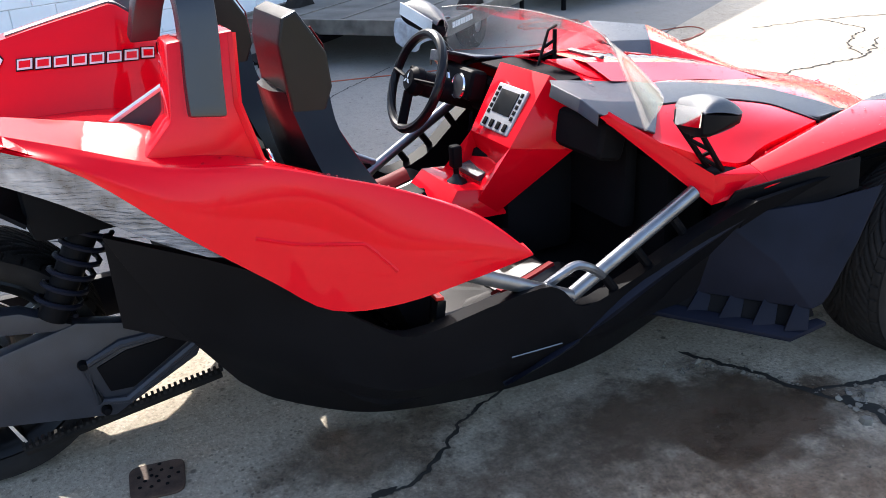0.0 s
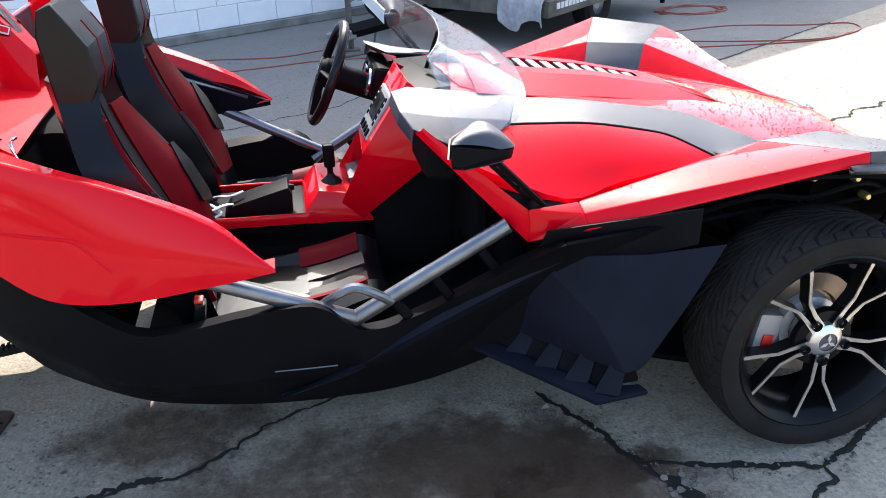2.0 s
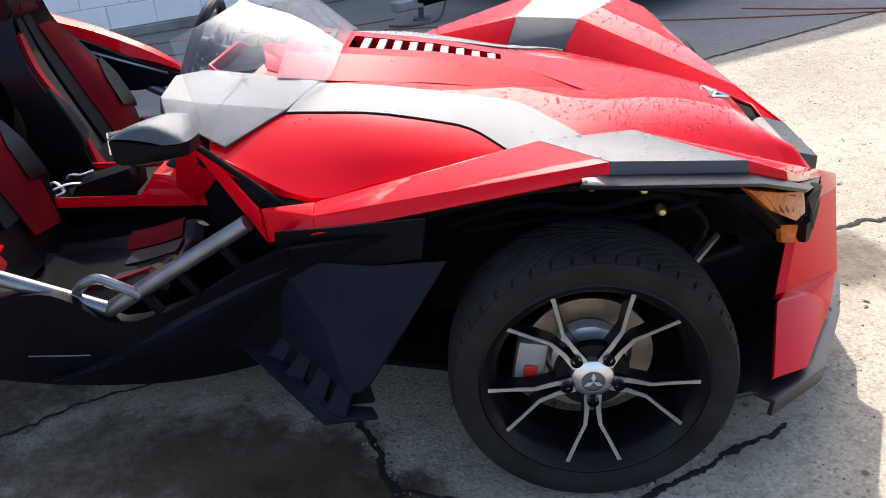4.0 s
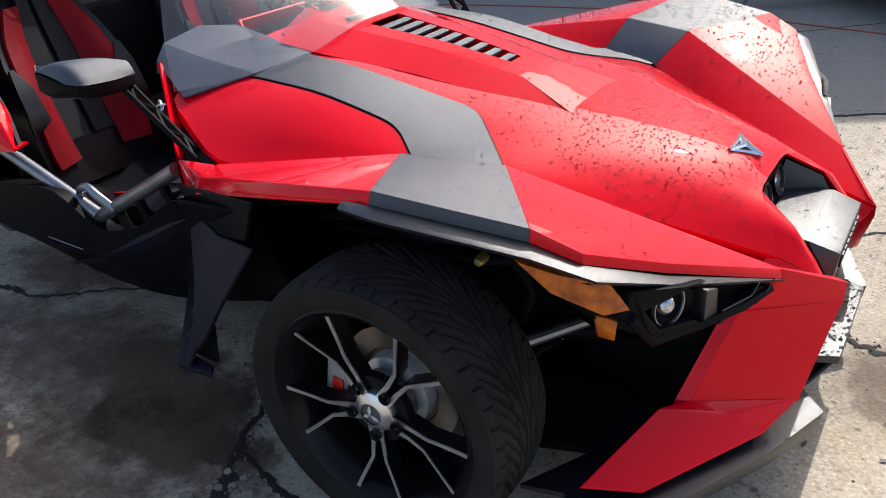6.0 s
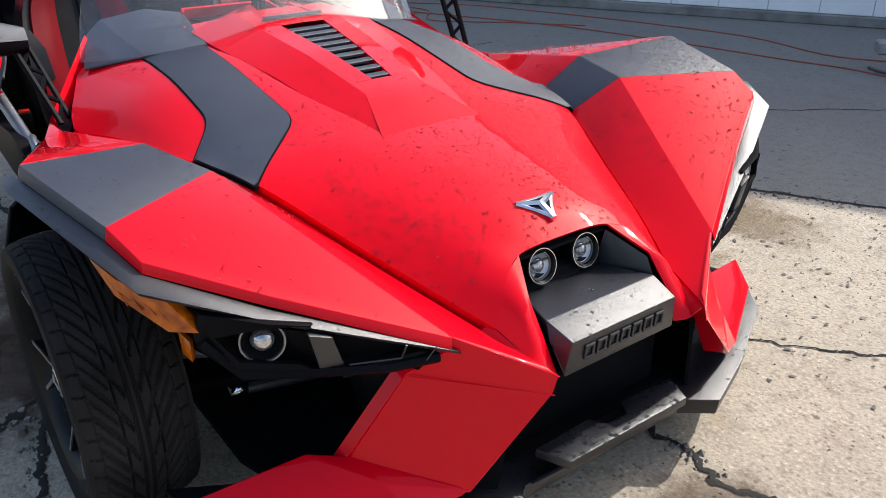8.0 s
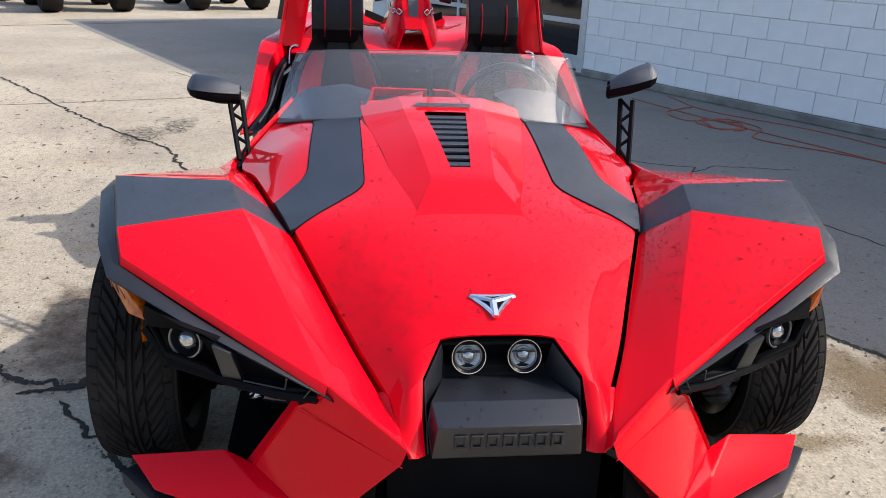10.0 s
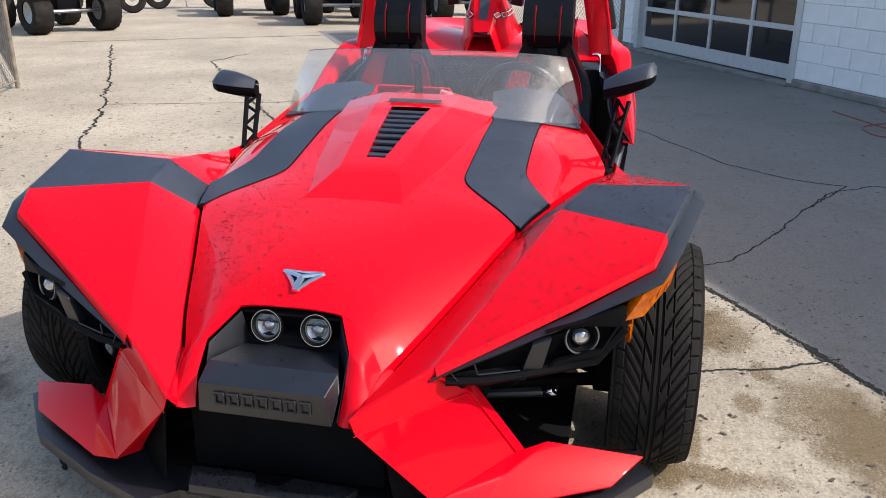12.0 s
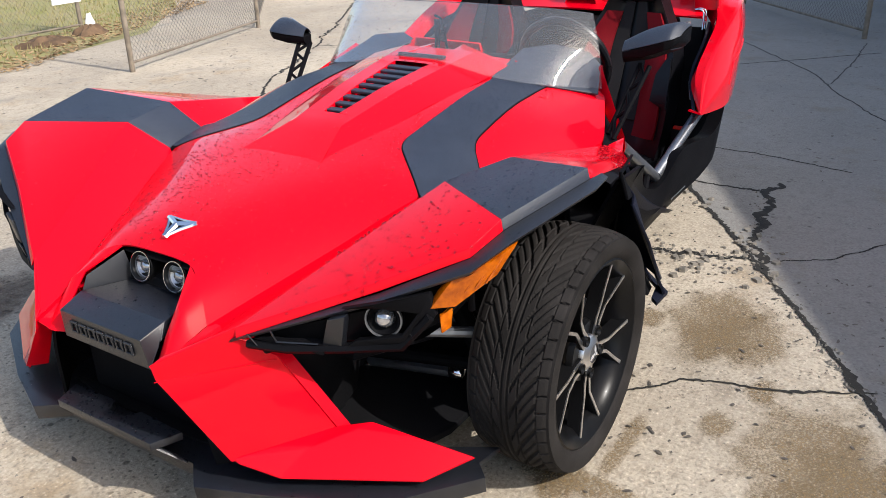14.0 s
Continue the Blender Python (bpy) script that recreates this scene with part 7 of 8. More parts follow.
for k in range(4):
    part("deck_board", trailer_box(0.05, LONG - 0.05, -1.35 + k * 0.525, -1.35 + k * 0.525 + 0.518, 0.345, 0.37), DECK, tr)
for k in range(1, 4):
    part("deck_seam", trailer_box(0.05, LONG - 0.05, -1.367 + k * 0.525, -1.346 + k * 0.525, 0.362, 0.380), RUSTY, tr)
for b0 in (-1.40, FAR):
    part("side_rail", trailer_box(0, LONG, b0, b0 + 0.05, 0.27, 0.40), RUSTY, tr)
for a0 in (0.0, LONG - 0.05):
    part("end_rail", trailer_box(a0, a0 + 0.05, -1.35, FAR, 0.27, 0.40), RUSTY, tr)
for a0 in (0.6, 1.3, 1.95):
    part("cross_member", trailer_box(a0, a0 + 0.06, -1.35, FAR, 0.25, 0.34), BLACK, tr)
part("tongue", tube([tuple(on_trailer(0.6, -0.25, 0.27)), tuple(on_trailer(-0.85, -0.02, 0.19))], 0.060, 4), BLACK, tr)
part("coupler", trailer_box(-1.06, -0.80, -0.06, 0.05, 0.13, 0.21, 0.01), GALV, tr)
part("rear_leg", tube([tuple(on_trailer(2.25, -1.36, 0.30)), tuple(on_trailer(2.25, -1.36, 0.06))], 0.025, 8), BLACK, tr)
part("jack", merge(tube([tuple(on_trailer(-0.72, 0.10, 0.42)), tuple(on_trailer(-0.72, 0.10, 0.02))], 0.025, 10), moved(block(0.14, 0.12, 0.02, 0.004), Matrix.Translation(on_trailer(-0.72, 0.10, 0.01))),
                   tube([tuple(on_trailer(-0.72, 0.10, 0.40)), tuple(on_trailer(-0.60, 0.14, 0.40)), tuple(on_trailer(-0.60, 0.14, 0.46))], 0.008, 6)), RUSTY, tr)
part("chain", tube([tuple(on_trailer(-0.55, -0.05, 0.18)), tuple(on_trailer(-0.70, -0.10, 0.02)), tuple(on_trailer(-0.95, -0.05, 0.012)), tuple(on_trailer(-1.05, 0.10, 0.012))], 0.010, 6, 6), RUSTY, tr)
for b0 in (-1.24, 0.60):
    tw = part("trailer_wheel", moved(lathe([(0.10, -0.07), (0.13, -0.085), (0.20, -0.09), (0.235, -0.06), (0.24, 0.0), (0.235, 0.06), (0.20, 0.09), (0.13, 0.085), (0.10, 0.07)], 32), Matrix.Translation(on_trailer(1.00, b0, 0.24)) @ pose(0, 0, 0, 0, 0, 41.4)), RUBBER, tr)
    part("wheel_disc", moved(lathe([(0.0, -0.05), (0.05, -0.055), (0.10, -0.03), (0.12, -0.06), (0.12, 0.06), (0.0, 0.05)], 24), Matrix.Translation(on_trailer(1.00, b0, 0.24)) @ pose(0, 0, 0, 0, 0, 41.4)), GALV, tw)
for k in range(8):
    part("rail_mark", trailer_box(0.12 + k * 0.062, 0.12 + k * 0.062 + 0.046, -1.406, -1.397, 0.325, 0.372, 0), WHITEMARK, tr)

# a second low trailer, mostly out of sight behind the first
tr2 = tagged(new("utility_trailer"), "dark low utility trailer with rubber tyres parked behind the flatbed", "trailer")
SU, SV = Vector((0.95, 0.312, 0)), Vector((-0.312, 0.95, 0))
SO = Vector((4.62, 6.36, 0))
STURN = math.degrees(math.atan2(SU.y, SU.x))


def second_box(a0, a1, b0, b1, z0, z1, b=0.004):
    c = SO + SU * (a0 + a1) / 2 + SV * (b0 + b1) / 2 + Vector((0, 0, (z0 + z1) / 2))
    return moved(block(a1 - a0, b1 - b0, z1 - z0, b, 1), Matrix.Translation(c) @ pose(0, 0, 0, 0, 0, STURN))


for b0 in (-0.10, 1.25):
    part("frame_rail", second_box(-1.5, 1.4, b0, b0 + 0.07, 0.33, 0.43), BLACK, tr2)
for a0 in (-1.5, -0.5, 0.5, 1.33):
    part("frame_cross", second_box(a0, a0 + 0.07, -0.03, 1.25, 0.34, 0.42), BLACK, tr2)
part("bed", second_box(-1.5, 1.4, -0.10, 1.32, 0.43, 0.47), RUSTY, tr2)
for b0 in (0.0, 1.22):
    mw = Matrix.Translation(SO + SV * b0 + Vector((0, 0, 0.30))) @ pose(0, 0, 0, 0, 0, STURN)
    part("tyre", moved(lathe([(0.16, -0.09), (0.20, -0.11), (0.27, -0.115), (0.295, -0.08), (0.30, 0.0), (0.295, 0.08), (0.27, 0.115), (0.20, 0.11), (0.16, 0.09)], 32), mw), RUBBER, tr2)
    part("wheel_disc", moved(lathe([(0.0, -0.06), (0.06, -0.07), (0.13, -0.04), (0.165, -0.08), (0.165, 0.08), (0.0, 0.06)], 24), mw), BLACK, tr2)
part("landing_leg", tube([tuple(SO + SU * -1.35 + Vector((0, 0, 0.40))), tuple(SO + SU * -1.35 + Vector((0, 0, 0.0)))], 0.03, 8), BLACK, tr2)

# towel over the trailer's rail
rows = []
for i in range(9):
    wob = 0.02 * math.sin(i * 1.7)
    c = -1.36 + i * 0.052
    rows.append([tuple(on_trailer(0.24 + wob, c, 0.385 + 0.012 * math.sin(i))), tuple(on_trailer(0.12 - wob, c, 0.412 + 0.015 * math.cos(2 * i))), tuple(on_trailer(-0.018 + wob * 0.4, c, 0.415)),
                 tuple(on_trailer(-0.042 - 0.02 * math.cos(i * 2.1), c + wob, 0.32)), tuple(on_trailer(-0.050 + 0.025 * math.sin(i * 1.3), c - wob, 0.20 + 0.05 * math.sin(i * 0.9)))])
tagged(part("towel", thick(loft(rows, 4, 2), 0.008), CLOTH), "crumpled grey towel hung over the trailer rail", "towel")


# ---- cords on the ground ----
def cord(pts, mat=CORD, r=0.006, label="orange extension cord lying on the concrete"):
    ob = part("extension_cord", tube([(x, y, r) for x, y in pts], r, 6, 5), mat)
    return tagged(ob, label, "cord", "cords on the ground")


cord([(-6.2, 3.05), (-5.4, 3.15), (-4.6, 3.75), (-3.9, 4.05), (-3.0, 4.35), (-2.1, 4.55), (-1.4, 4.45), (-1.0, 4.6)])
cord([(-6.0, 2.6), (-5.2, 2.9), (-4.3, 3.3), (-3.4, 3.7), (-2.4, 3.95), (-1.53, 4.1), (-0.9, 4.2), (0.2, 4.0), (1.6, 3.7), (2.9, 3.55), (3.4, 3.75)])
cord([(-5.6, 3.1), (-5.3, 2.7), (-4.9, 2.75), (-5.0, 3.15), (-4.6, 3.3), (-4.2, 3.05), (-3.7, 3.5), (-3.2, 3.9)])
cord([(1.2, 4.6), (1.9, 4.3), (2.6, 4.35), (3.2, 4.15), (3.6, 4.1), (3.5, 3.8), (3.0, 3.6), (2.3, 3.75), (1.7, 4.0)])
pile = [(2.65 + (0.32 + 0.07 * math.sin(k * 1.9)) * math.cos(k * 0.7), 5.2 + (0.22 + 0.06 * math.cos(k * 2.3)) * math.sin(k * 0.7)) for k in range(40)]
cord(pile, label="heap of tangled orange extension cord")
pile = [(-4.75 + (0.26 + 0.08 * math.sin(k * 1.7)) * math.cos(k * 0.9), 3.0 + (0.16 + 0.05 * math.cos(k * 2.1)) * math.sin(k * 0.9)) for k in range(22)]
cord(pile, label="loose coil of orange extension cord")


# ---- chain-link gates and fence ----
def chain_link(name, a, b, height, label, post_a=True, post_b=True, lift=0.08, cell=0.058):
    a, b = Vector((*a, 0)), Vector((*b, 0))
    d = (b - a)
    L = d.length
    d.normalize()
    f = tagged(new(name), label, "fence")
    for on, q in ((post_a, a), (post_b, b)):
        if on:
            part("post", merge(tube([tuple(q), tuple(q + Vector((0, 0, height + 0.1)))], 0.025, 12), moved(lathe([(0.0, 0.03), (0.018, 0.025), (0.029, 0.0)], 12, "z"), Matrix.Translation(q + Vector((0, 0, height + 0.1))))), OLDPOST, f)
    part("top_rail", tube([tuple(a + Vector((0, 0, height))), tuple(b + Vector((0, 0, height)))], 0.017, 10), OLDPOST, f)
    part("bottom_rail", tube([tuple(a + Vector((0, 0, lift))), tuple(b + Vector((0, 0, lift)))], 0.012, 10), OLDPOST, f)
    bm = bmesh.new()
    side = d.cross(Vector((0, 0, 1)))
    nx, nz = int(L / cell), int((height - lift) / cell)
    w = 0.0016

    def strip(p, q):
        t = (q - p).normalized()
        e = t.cross(side).normalized() * w
        o = side * w
        for x1, x2 in ((e, o), (o, -e), (-e, -o), (-o, e)):
            bm.faces.new([bm.verts.new(v) for v in (p + x1, q + x1, q + x2, p + x2)])

    for k in range(-nz, nx + 1):
        for sgn in (1, -1):
            s0 = k if sgn == 1 else k + nz
            i0, i1 = max(0, -s0 if sgn == 1 else s0 - nx), min(nz, nx - s0 if sgn == 1 else s0)
            if i1 > i0:
                p = a + d * ((s0 + sgn * i0) * cell) + Vector((0, 0, lift + i0 * cell))
                q = a + d * ((s0 + sgn * i1) * cell) + Vector((0, 0, lift + i1 * cell))
                strip(p, q)
    ob = part("wire_mesh", bm, RUSTY, f)
    tagged(ob, kind="stuff")
    return f


chain_link("chain_link_gate", (-2.97, -4.76), (-5.45, -5.65), 1.25, "rusty grey chain-link gate standing open on the concrete")
chain_link("chain_link_fence", (-5.45, -5.65), (-9.0, -8.9), 1.4, "grey chain-link fence beside the yard", False)
chain_link("chain_link_fence", (-4.32, -7.42), (2.0, -6.4), 1.3, "grey chain-link fence in front of the grass")
chain_link("chain_link_gate", (-7.45, 0.60), (-9.75, -1.15), 1.45, "grey chain-link gate swung open near the wall")

# grass verge beyond the fence
rnd = random.Random(9)
gb = mesh_of([(3.0, -5.9, 0.003), (0.5, -6.1, 0.003), (-2.6, -6.0, 0.003), (-4.6, -6.6, 0.003), (-6.5, -8.3, 0.003), (-8.2, -10.5, 0.003), (-9.0, -30, 0.003), (9.0, -30, 0.003), (9.0, -6.5, 0.003)], [list(range(9))])
tagged(part("grass_verge", gb, GRASS), "patchy dry grass with brown leaves", "grass", kind="structure")
bv, bf = [], []
for _ in range(9000):
    x, y = rnd.uniform(-8.5, 1.5), rnd.uniform(-13, -6.0)
    if y > -6.2 - max(0, (-2.6 - x)) * 0.55:
        continue
    h, a, w = rnd.uniform(0.03, 0.09), rnd.uniform(0, 6.28), rnd.uniform(0.004, 0.010)
    k = len(bv)
    bv += [(x - w * math.cos(a), y - w * math.sin(a), 0), (x + w * math.cos(a), y + w * math.sin(a), 0), (x + rnd.uniform(-0.03, 0.03), y + rnd.uniform(-0.03, 0.03), h)]
    bf.append((k, k + 1, k + 2))
tagged(part("grass_blades", mesh_of(bv, bf), GRASS), "short dry grass blades", "grass", kind="stuff")


# dry leaves blown along the edge of the grass
DRYLEAF = surface("dry_leaf", (0.40, 0.29, 0.155), 0.85, 0.0, 0.5, 8.0, second=(0.20, 0.115, 0.05))
dv, df = [], []
for _ in range(3600):
    x = rnd.uniform(-7.0, 2.0)
    y = -6.05 - max(0, (-2.6 - x)) * 0.55 - abs(rnd.gauss(0, 0.5)) + 0.30
    r, a, k = rnd.uniform(0.012, 0.035), rnd.uniform(0, 6.28), len(dv)
    for u, v in ((1, 0), (0.1, 0.5), (-1, 0), (0.1, -0.5)):
        dv.append((x + r * (u * math.cos(a) - v * math.sin(a)), y + r * (u * math.sin(a) + v * math.cos(a)), 0.008 + rnd.uniform(0, 0.02)))
    df.append((k, k + 1, k + 2, k + 3))
tagged(part("dry_leaves", mesh_of(dv, df), DRYLEAF), "brown dry leaves along the grass edge", "litter", kind="stuff")


# heaps of bare earth at the edge of the grass
EARTH = surface("bare_earth", (0.115, 0.070, 0.038), 0.95, 0.0, 0.45, 9.0, 0.8, 60.0)


def earth_heap(x, y, rx, ry, h, seed):
    """A low rough mound of clods."""
    rnd_ = random.Random(seed)
    rings_ = []
    for i in range(9):
        f = i / 8
        row = []
        for k in range(29):
            a = 2 * math.pi * (k % 28) / 28
            r = f * (1 + 0.16 * math.sin(3 * a + seed) + 0.10 * math.sin(5 * a + 2 * seed))
            z = h * (1 - f * f) * (1 + 0.35 * math.sin(4.1 * a + 7 * f + seed) * f) + (rnd_.uniform(-0.15, 0.15) * h if 0 < f < 1 and k < 28 else 0)
            row.append((x + rx * r * math.cos(a), y + ry * r * math.sin(a), max(0.0, z) - (0.004 if f == 1 else 0)))
        row[-1] = row[0]
        rings_.append(row)
    bm = loft(rings_, 1, 1, False, False)
    bmesh.ops.remove_doubles(bm, verts=bm.verts[:], dist=1e-4)
    return tagged(part("earth_heap", bm, EARTH), "low heap of bare brown earth on the grass", "earth", "earth heaps by the fence", "structure")


earth_heap(-3.52, -6.88, 0.36, 0.18, 0.09, 3)
earth_heap(-4.20, -7.10, 0.22, 0.16, 0.11, 5)
SIGNWHITE = surface("white_sign_board", (0.78, 0.78, 0.76), 0.5, 0.0, 0.08, 8.0)
tagged(part("sign_board", moved(block(0.42, 0.012, 0.30, 0.003), pose(-4.16, -7.372, 0.49, 0, 0, 9)), SIGNWHITE), "plain white board tied to the chain-link fence", "sign")
bag = loft([[(-4.47, -7.38, 0.0), (-4.41, -7.42, 0.0), (-4.36, -7.38, 0.0), (-4.41, -7.33, 0.0), (-4.47, -7.38, 0.0)], [(-4.49, -7.38, 0.08), (-4.41, -7.43, 0.07), (-4.35, -7.37, 0.09), (-4.42, -7.32, 0.08), (-4.49, -7.38, 0.08)],
            [(-4.45, -7.38, 0.17), (-4.41, -7.40, 0.20), (-4.38, -7.37, 0.18), (-4.42, -7.35, 0.21), (-4.45, -7.38, 0.17)]], 4, 3)
bmesh.ops.remove_doubles(bag, verts=bag.verts[:], dist=1e-4)
bmesh.ops.holes_fill(bag, edges=[e for e in bag.edges if e.is_boundary], sides=0)
tagged(part("plastic_bag", bag, SIGNWHITE), "crumpled white plastic bag by the fence post", "bag")


# ---- parked off-road machines at the far end of the yard ----
def knobby(r, w):
    bm = bmesh.new()
    rings = []
    n = 36
    for k in range(n):
        a = 2 * math.pi * k / n
        dr = 0.018 if k % 2 else 0.0
        prof = [(r * 0.5, -w * 0.42), (r * 0.8, -w * 0.5), (r * 0.95 - dr, -w * 0.45), (r - dr, -w * 0.3), (r - (0.018 - dr), 0), (r - dr, w * 0.3), (r * 0.95 - dr, w * 0.45), (r * 0.8, w * 0.5), (r * 0.5, w * 0.42)]
        rings.append([bm.verts.new((p * math.cos(a), h, p * math.sin(a))) for p, h in prof])
    for k in range(n):
        p, q = rings[k], rings[(k + 1) % n]
        for i in range(len(p) - 1):
            bm.faces.new((p[i], p[i + 1], q[i + 1], q[i]))
    return bm


def quad_bike(x, y, yaw, mat, label):
    q = tagged(new("quad_bike"), label, "quad bike", "parked off-road machines")
    q.matrix_basis = pose(x, y, 0, 0, 0, yaw) @ Matrix.Diagonal((1.3, 1.45, 1.2, 1))

    def add(n, bm, mt, parent=None):
        ob = part(n, bm, mt)
        ob.parent = parent or q
        return ob

    for sx in (-0.62, 0.62):
        for sy in (-0.42, 0.42):
            w = add("tyre", moved(knobby(0.31, 0.24), Matrix.Translation((sx, sy, 0.31))), RUBBER)
            add("wheel_disc", moved(lathe([(0.0, -0.06), (0.08, -0.07), (0.15, -0.09), (0.155, 0.09), (0.0, 0.06)], 20), Matrix.Translation((sx, sy, 0.31))), GALV, w)
            add("mudguard", moved(bevel(plate([(-0.36, -0.17, 0.0), (-0.20, -0.17, 0.16), (0.22, -0.17, 0.17), (0.36, -0.17, 0.02)], 0.34, (0, 1, 0), 0), 0.02, 2), Matrix.Translation((sx, sy * 0.92, 0.56))), mat)
        add("axle", tube([(sx, -0.42, 0.31), (sx, 0.42, 0.31)], 0.03, 8), STEEL)
    add("frame", moved(block(1.2, 0.30, 0.26, 0.05), Matrix.Translation((0, 0, 0.42))), BLACK)
    add("body", moved(block(1.25, 0.42, 0.22, 0.08, 3), Matrix.Translation((0.05, 0, 0.68))), mat)
    add("saddle", moved(block(0.62, 0.28, 0.14, 0.05, 3), Matrix.Translation((-0.22, 0, 0.82))), SEATBLACK)
    add("handlebar", tube([(0.30, -0.38, 1.02), (0.38, -0.15, 0.98), (0.38, 0.15, 0.98), (0.30, 0.38, 1.02)], 0.016, 8, 3), BLACK)
    add("steering_post", tube([(0.48, 0, 0.70), (0.38, 0, 0.98)], 0.03, 8), BLACK)
    for sx in (-0.68, 0.66):
        for k in range(4):
            add("rack_bar", tube([(sx - 0.2, -0.27 + 0.18 * k, 0.86), (sx + 0.2, -0.27 + 0.18 * k, 0.86)], 0.010, 6), BLACK)
    return q


quad_bike(-14.6, -5.3, 28, BLACK, "black quad bike with knobbly tyres parked on concrete")
quad_bike(-16.0, -3.0, 28, NAVY, "dark quad bike with knobbly tyres parked on concrete")
quad_bike(-16.2, -8.0, 30, RED, "red quad bike with knobbly tyres parked on concrete")
quad_bike(-11.5, -9.7, 60, BLACK, "black quad bike parked beside the fence")
quad_bike(-17.8, -6.2, 28, BLACK, "black quad bike parked in the back row")


def dirt_bike(x, y, yaw, mat, label):
    b = tagged(new("dirt_bike"), label, "motorcycle", "parked off-road machines")
    b.matrix_basis = pose(x, y, 0, -8, 0, yaw)

    def add(n, bm, mt):
        ob = part(n, bm, mt)
        ob.parent = b
        return ob

    for sx in (-0.68, 0.68):
        add("tyre", moved(knobby(0.32, 0.11), Matrix.Translation((sx, 0, 0.32))), RUBBER)
        add("wheel_hub", moved(lathe([(0.0, -0.05), (0.06, -0.05), (0.06, 0.05), (0.0, 0.05)], 16), Matrix.Translation((sx, 0, 0.32))), GALV)
    for sy in (-0.09, 0.09):
        add("fork", tube([(0.68, sy, 0.32), (0.42, sy, 1.0)], 0.025, 8), STEEL)
        add("swing_arm", tube([(-0.68, sy, 0.32), (-0.15, sy, 0.42)], 0.025, 8), STEEL)
    add("engine", moved(block(0.40, 0.24, 0.34, 0.06, 3), Matrix.Translation((0.0, 0, 0.46))), STEEL)
    add("tank", moved(block(0.42, 0.22, 0.20, 0.07, 3), pose(0.18, 0, 0.86, 0, 12, 0)), mat)
    add("saddle", moved(block(0.62, 0.18, 0.10, 0.04, 3), pose(-0.30, 0, 0.90, 0, 0, 0)), SEATBLACK)
    add("rear_guard", moved(block(0.36, 0.14, 0.03, 0.01), pose(-0.72, 0, 0.92, 0, 14, 0)), mat)
    add("front_guard", moved(block(0.50, 0.14, 0.03, 0.01), pose(0.72, 0, 0.76, 0, -6, 0)), mat)
    add("handlebar", tube([(0.34, -0.38, 1.10), (0.40, -0.12, 1.02), (0.40, 0.12, 1.02), (0.34, 0.38, 1.10)], 0.014, 8, 3), BLACK)
    add("side_stand", tube([(-0.05, -0.1, 0.35), (-0.02, -0.33, 0.02)], 0.014, 6), STEEL)
    return b


dirt_bike(-15.2, -11.2, 120, BLACK, "dark dirt bike leaning on its stand")
dirt_bike(-17.3, -10.2, 120, NAVY, "dark blue dirt bike leaning on its stand")

# ---- painted blocks of the wall, one by one ----
bl = block(BL - GAPJ, 0.022, BH - GAPJ, 0.004, 1)
me_b = bpy.data.meshes.new("wall_block")
bl.to_mesh(me_b)
bl.free()
me_b.materials.append(BLOCK)
hb = block(BL / 2 - GAPJ, 0.022, BH - GAPJ, 0.004, 1)
me_h = bpy.data.meshes.new("wall_half_block")
hb.to_mesh(me_h)
hb.free()
me_h.materials.append(BLOCK)
rnd = random.Random(3)


def lay(name, data, s, z):
    ob = new(name, data)
    ob.parent = wall
    ob.matrix_basis = Matrix.Translation(on_wall(s, -0.006 + rnd.uniform(-0.002, 0.002), z)) @ pose(0, 0, 0, rnd.gauss(0, 0.25), 0, TURN + rnd.gauss(0, 0.12))


for c in range(COURSES):
    z = FOOT + (c + 0.5) * BH
    s = DOOR1 + (BL / 2 if c % 2 == 0 else 0.0)
    if c % 2 == 0:
        lay("half_block", me_h, DOOR1 + BL / 4, z)
    while s + BL <= END1 - 0.6:
        lay("wall_block", me_b, s + BL / 2, z)
        s += BL
    s = END0
    while s + BL <= DOOR0 + 0.01:
        lay("wall_block", me_b, s + BL / 2, z)
        s += BL


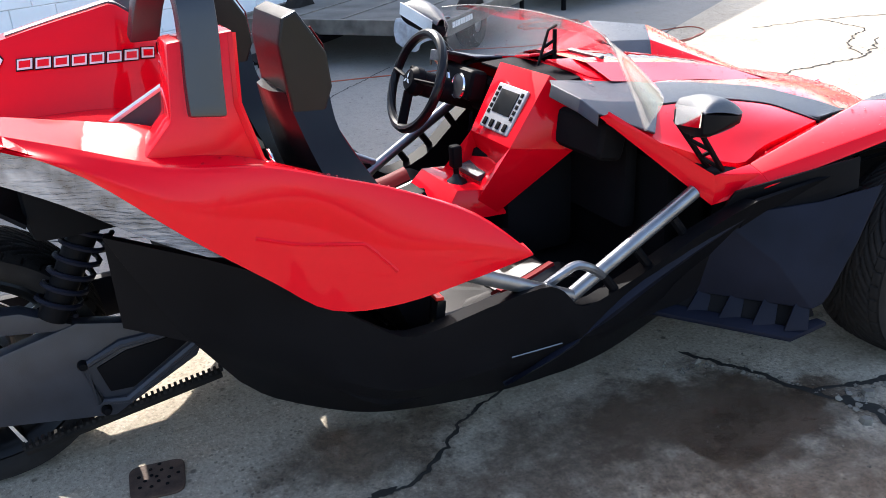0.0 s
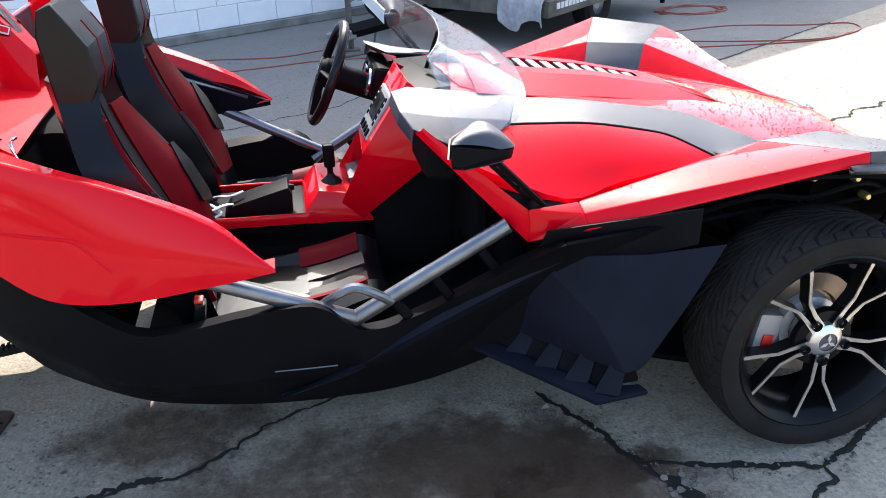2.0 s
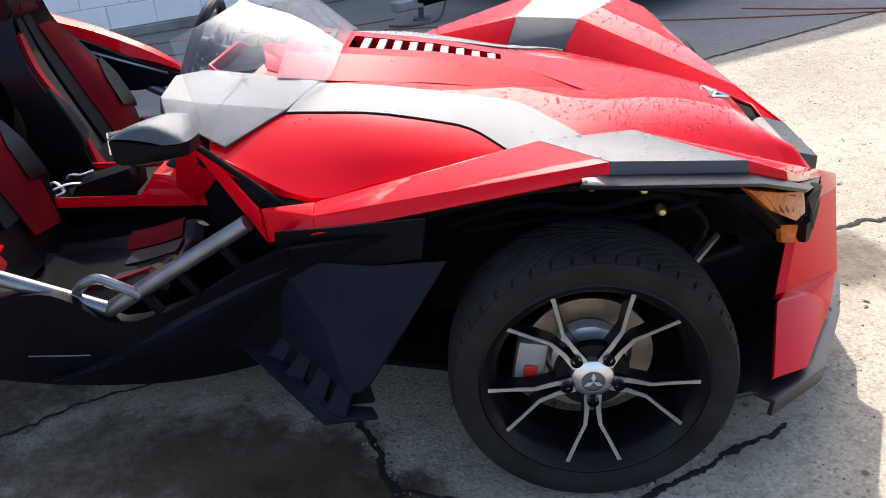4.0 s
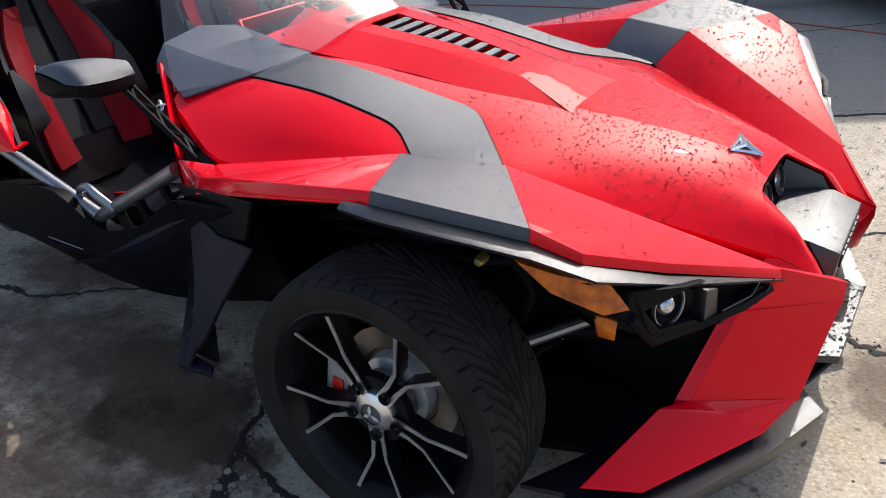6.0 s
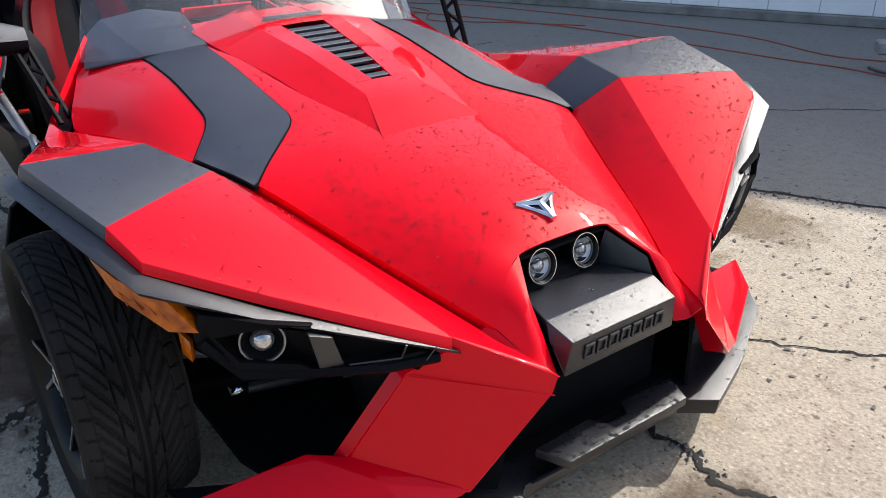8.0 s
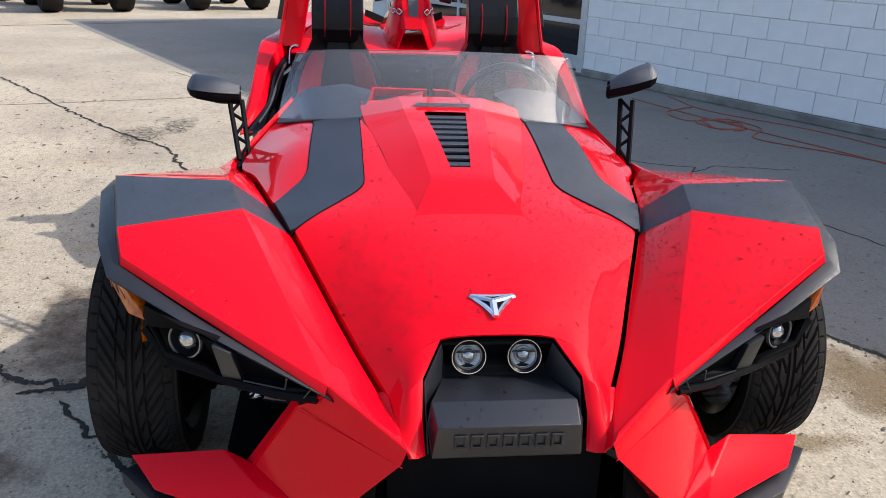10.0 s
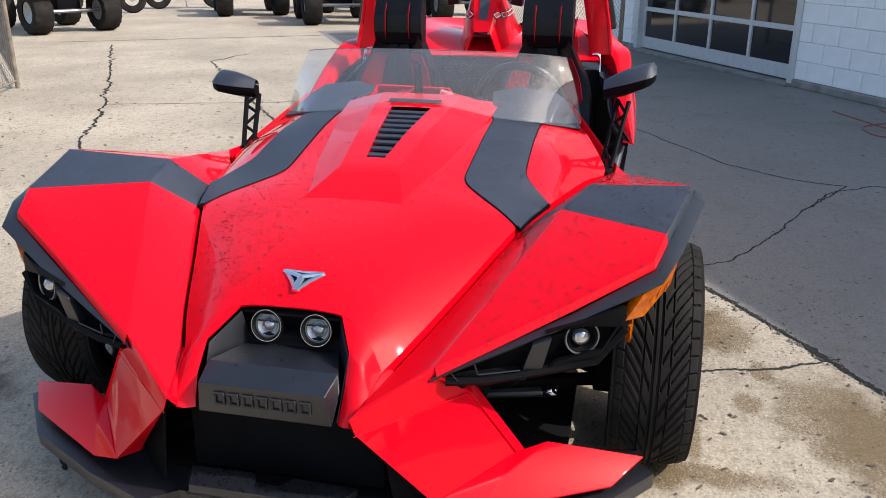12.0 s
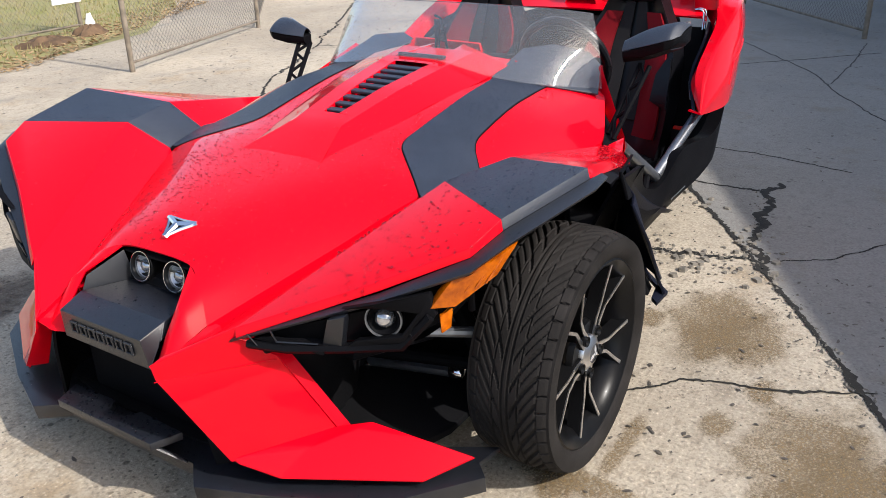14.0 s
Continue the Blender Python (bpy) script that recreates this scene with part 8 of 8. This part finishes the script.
# ---- water beaded on the bodywork ----
def drops(host, count, low, high, seed, big=1.0, clump=0.5):
    """Beads of water that lie on the upper side of a part of the bodywork, thicker in clumps."""
    rnd = random.Random(seed)
    me = host.data
    tree = BVHTree.FromPolygons([v.co for v in me.vertices], [tuple(p.vertices) for p in me.polygons])
    centres = [(rnd.uniform(low[0], high[0]), rnd.uniform(low[1], high[1])) for _ in range(9)]
    vs, fs = [], []
    while count > 0:
        count -= 1
        if rnd.random() < clump:
            c = rnd.choice(centres)
            x, y = c[0] + rnd.gauss(0, 0.11), c[1] + rnd.gauss(0, 0.08)
        else:
            x, y = rnd.uniform(low[0], high[0]), rnd.uniform(low[1], high[1])
        at_, nor, _i, _d = tree.ray_cast(Vector((x, y, 2.0)), Vector((0, 0, -1)))
        if at_ is None:
            continue
        if nor.z < 0:
            nor = -nor
        if nor.z < 0.35:
            continue
        r = big * (0.0013 + 0.0025 * rnd.random() ** 2.0)
        s1 = nor.orthogonal().normalized()
        s2 = nor.cross(s1)
        k, ax, a0 = len(vs), rnd.uniform(0.75, 1.5), rnd.uniform(0, 6.28)
        for rr, h in ((1.0, -0.05), (0.80, 0.50)):
            for j in range(6):
                a = a0 + j * math.pi / 3
                vs.append(tuple(at_ + r * rr * (ax * math.cos(a) * s1 + math.sin(a) * s2) + nor * (r * h)))
        vs.append(tuple(at_ + nor * (r * 0.74)))
        for j in range(6):
            n = (j + 1) % 6
            fs += [(k + j, k + n, k + 6 + n, k + 6 + j), (k + 6 + j, k + 6 + n, k + 12)]
    ob = part("rain_spatter", mesh_of(vs, fs), DROP, host, "water drops darkened by a grey tint", sharp=60)
    tagged(ob, kind="stuff")


for ob in list(car.children):
    kind = ob.name.split(".")[0]
    if kind == "hood":
        drops(ob, 7500, (-0.75, -0.36), (0.55, 0.50), 1, 0.92, 0.18)
    elif kind in ("front_fender", "fender_stripe", "fender_arm"):
        s = 1 if ob.data.vertices[0].co.y > 0 else -1
        ys = sorted((s * 0.45, s * 0.92))
        drops(ob, 2400 if s > 0 else 600, (-0.6, ys[0]), (0.60, ys[1]), 2 + s)
    elif kind == "hood_bulge":
        drops(ob, 350, (-0.75, -0.16), (0.09, 0.16), 5)
    elif kind == "hood_stripe":
        drops(ob, 2800 if ob.data.vertices[0].co.y > 0 else 500, (-0.85, -0.55), (0.06, 0.55), 6 + (ob.data.vertices[0].co.y > 0), 0.85)
    elif kind == "splitter_plate":
        drops(ob, 260, (0.71, -0.20), (0.785, 0.20), 21, 1.5)
    elif kind == "splitter":
        drops(ob, 900, (0.40, -0.85), (0.80, 0.85), 9, 1.2)
    elif kind == "fender_trim":
        s = 1 if ob.data.vertices[0].co.y > 0 else -1
        ys = sorted((s * 0.36, s * 0.98))
        drops(ob, 500, (-0.05, ys[0]), (0.68, ys[1]), 17 + s, 0.9)
    elif kind == "nose_cover":
        drops(ob, 90, (0.53, -0.15), (0.74, 0.15), 11)
    elif kind == "windscreen":
        drops(ob, 500, (-0.93, -0.55), (-0.61, 0.55), 13, 0.8)
    elif kind == "shoulder":
        s = 1 if ob.data.vertices[0].co.y > 0 else -1
        ys = sorted((s * 0.55, s * 0.82))
        drops(ob, 200, (-2.1, ys[0]), (-1.5, ys[1]), 15)
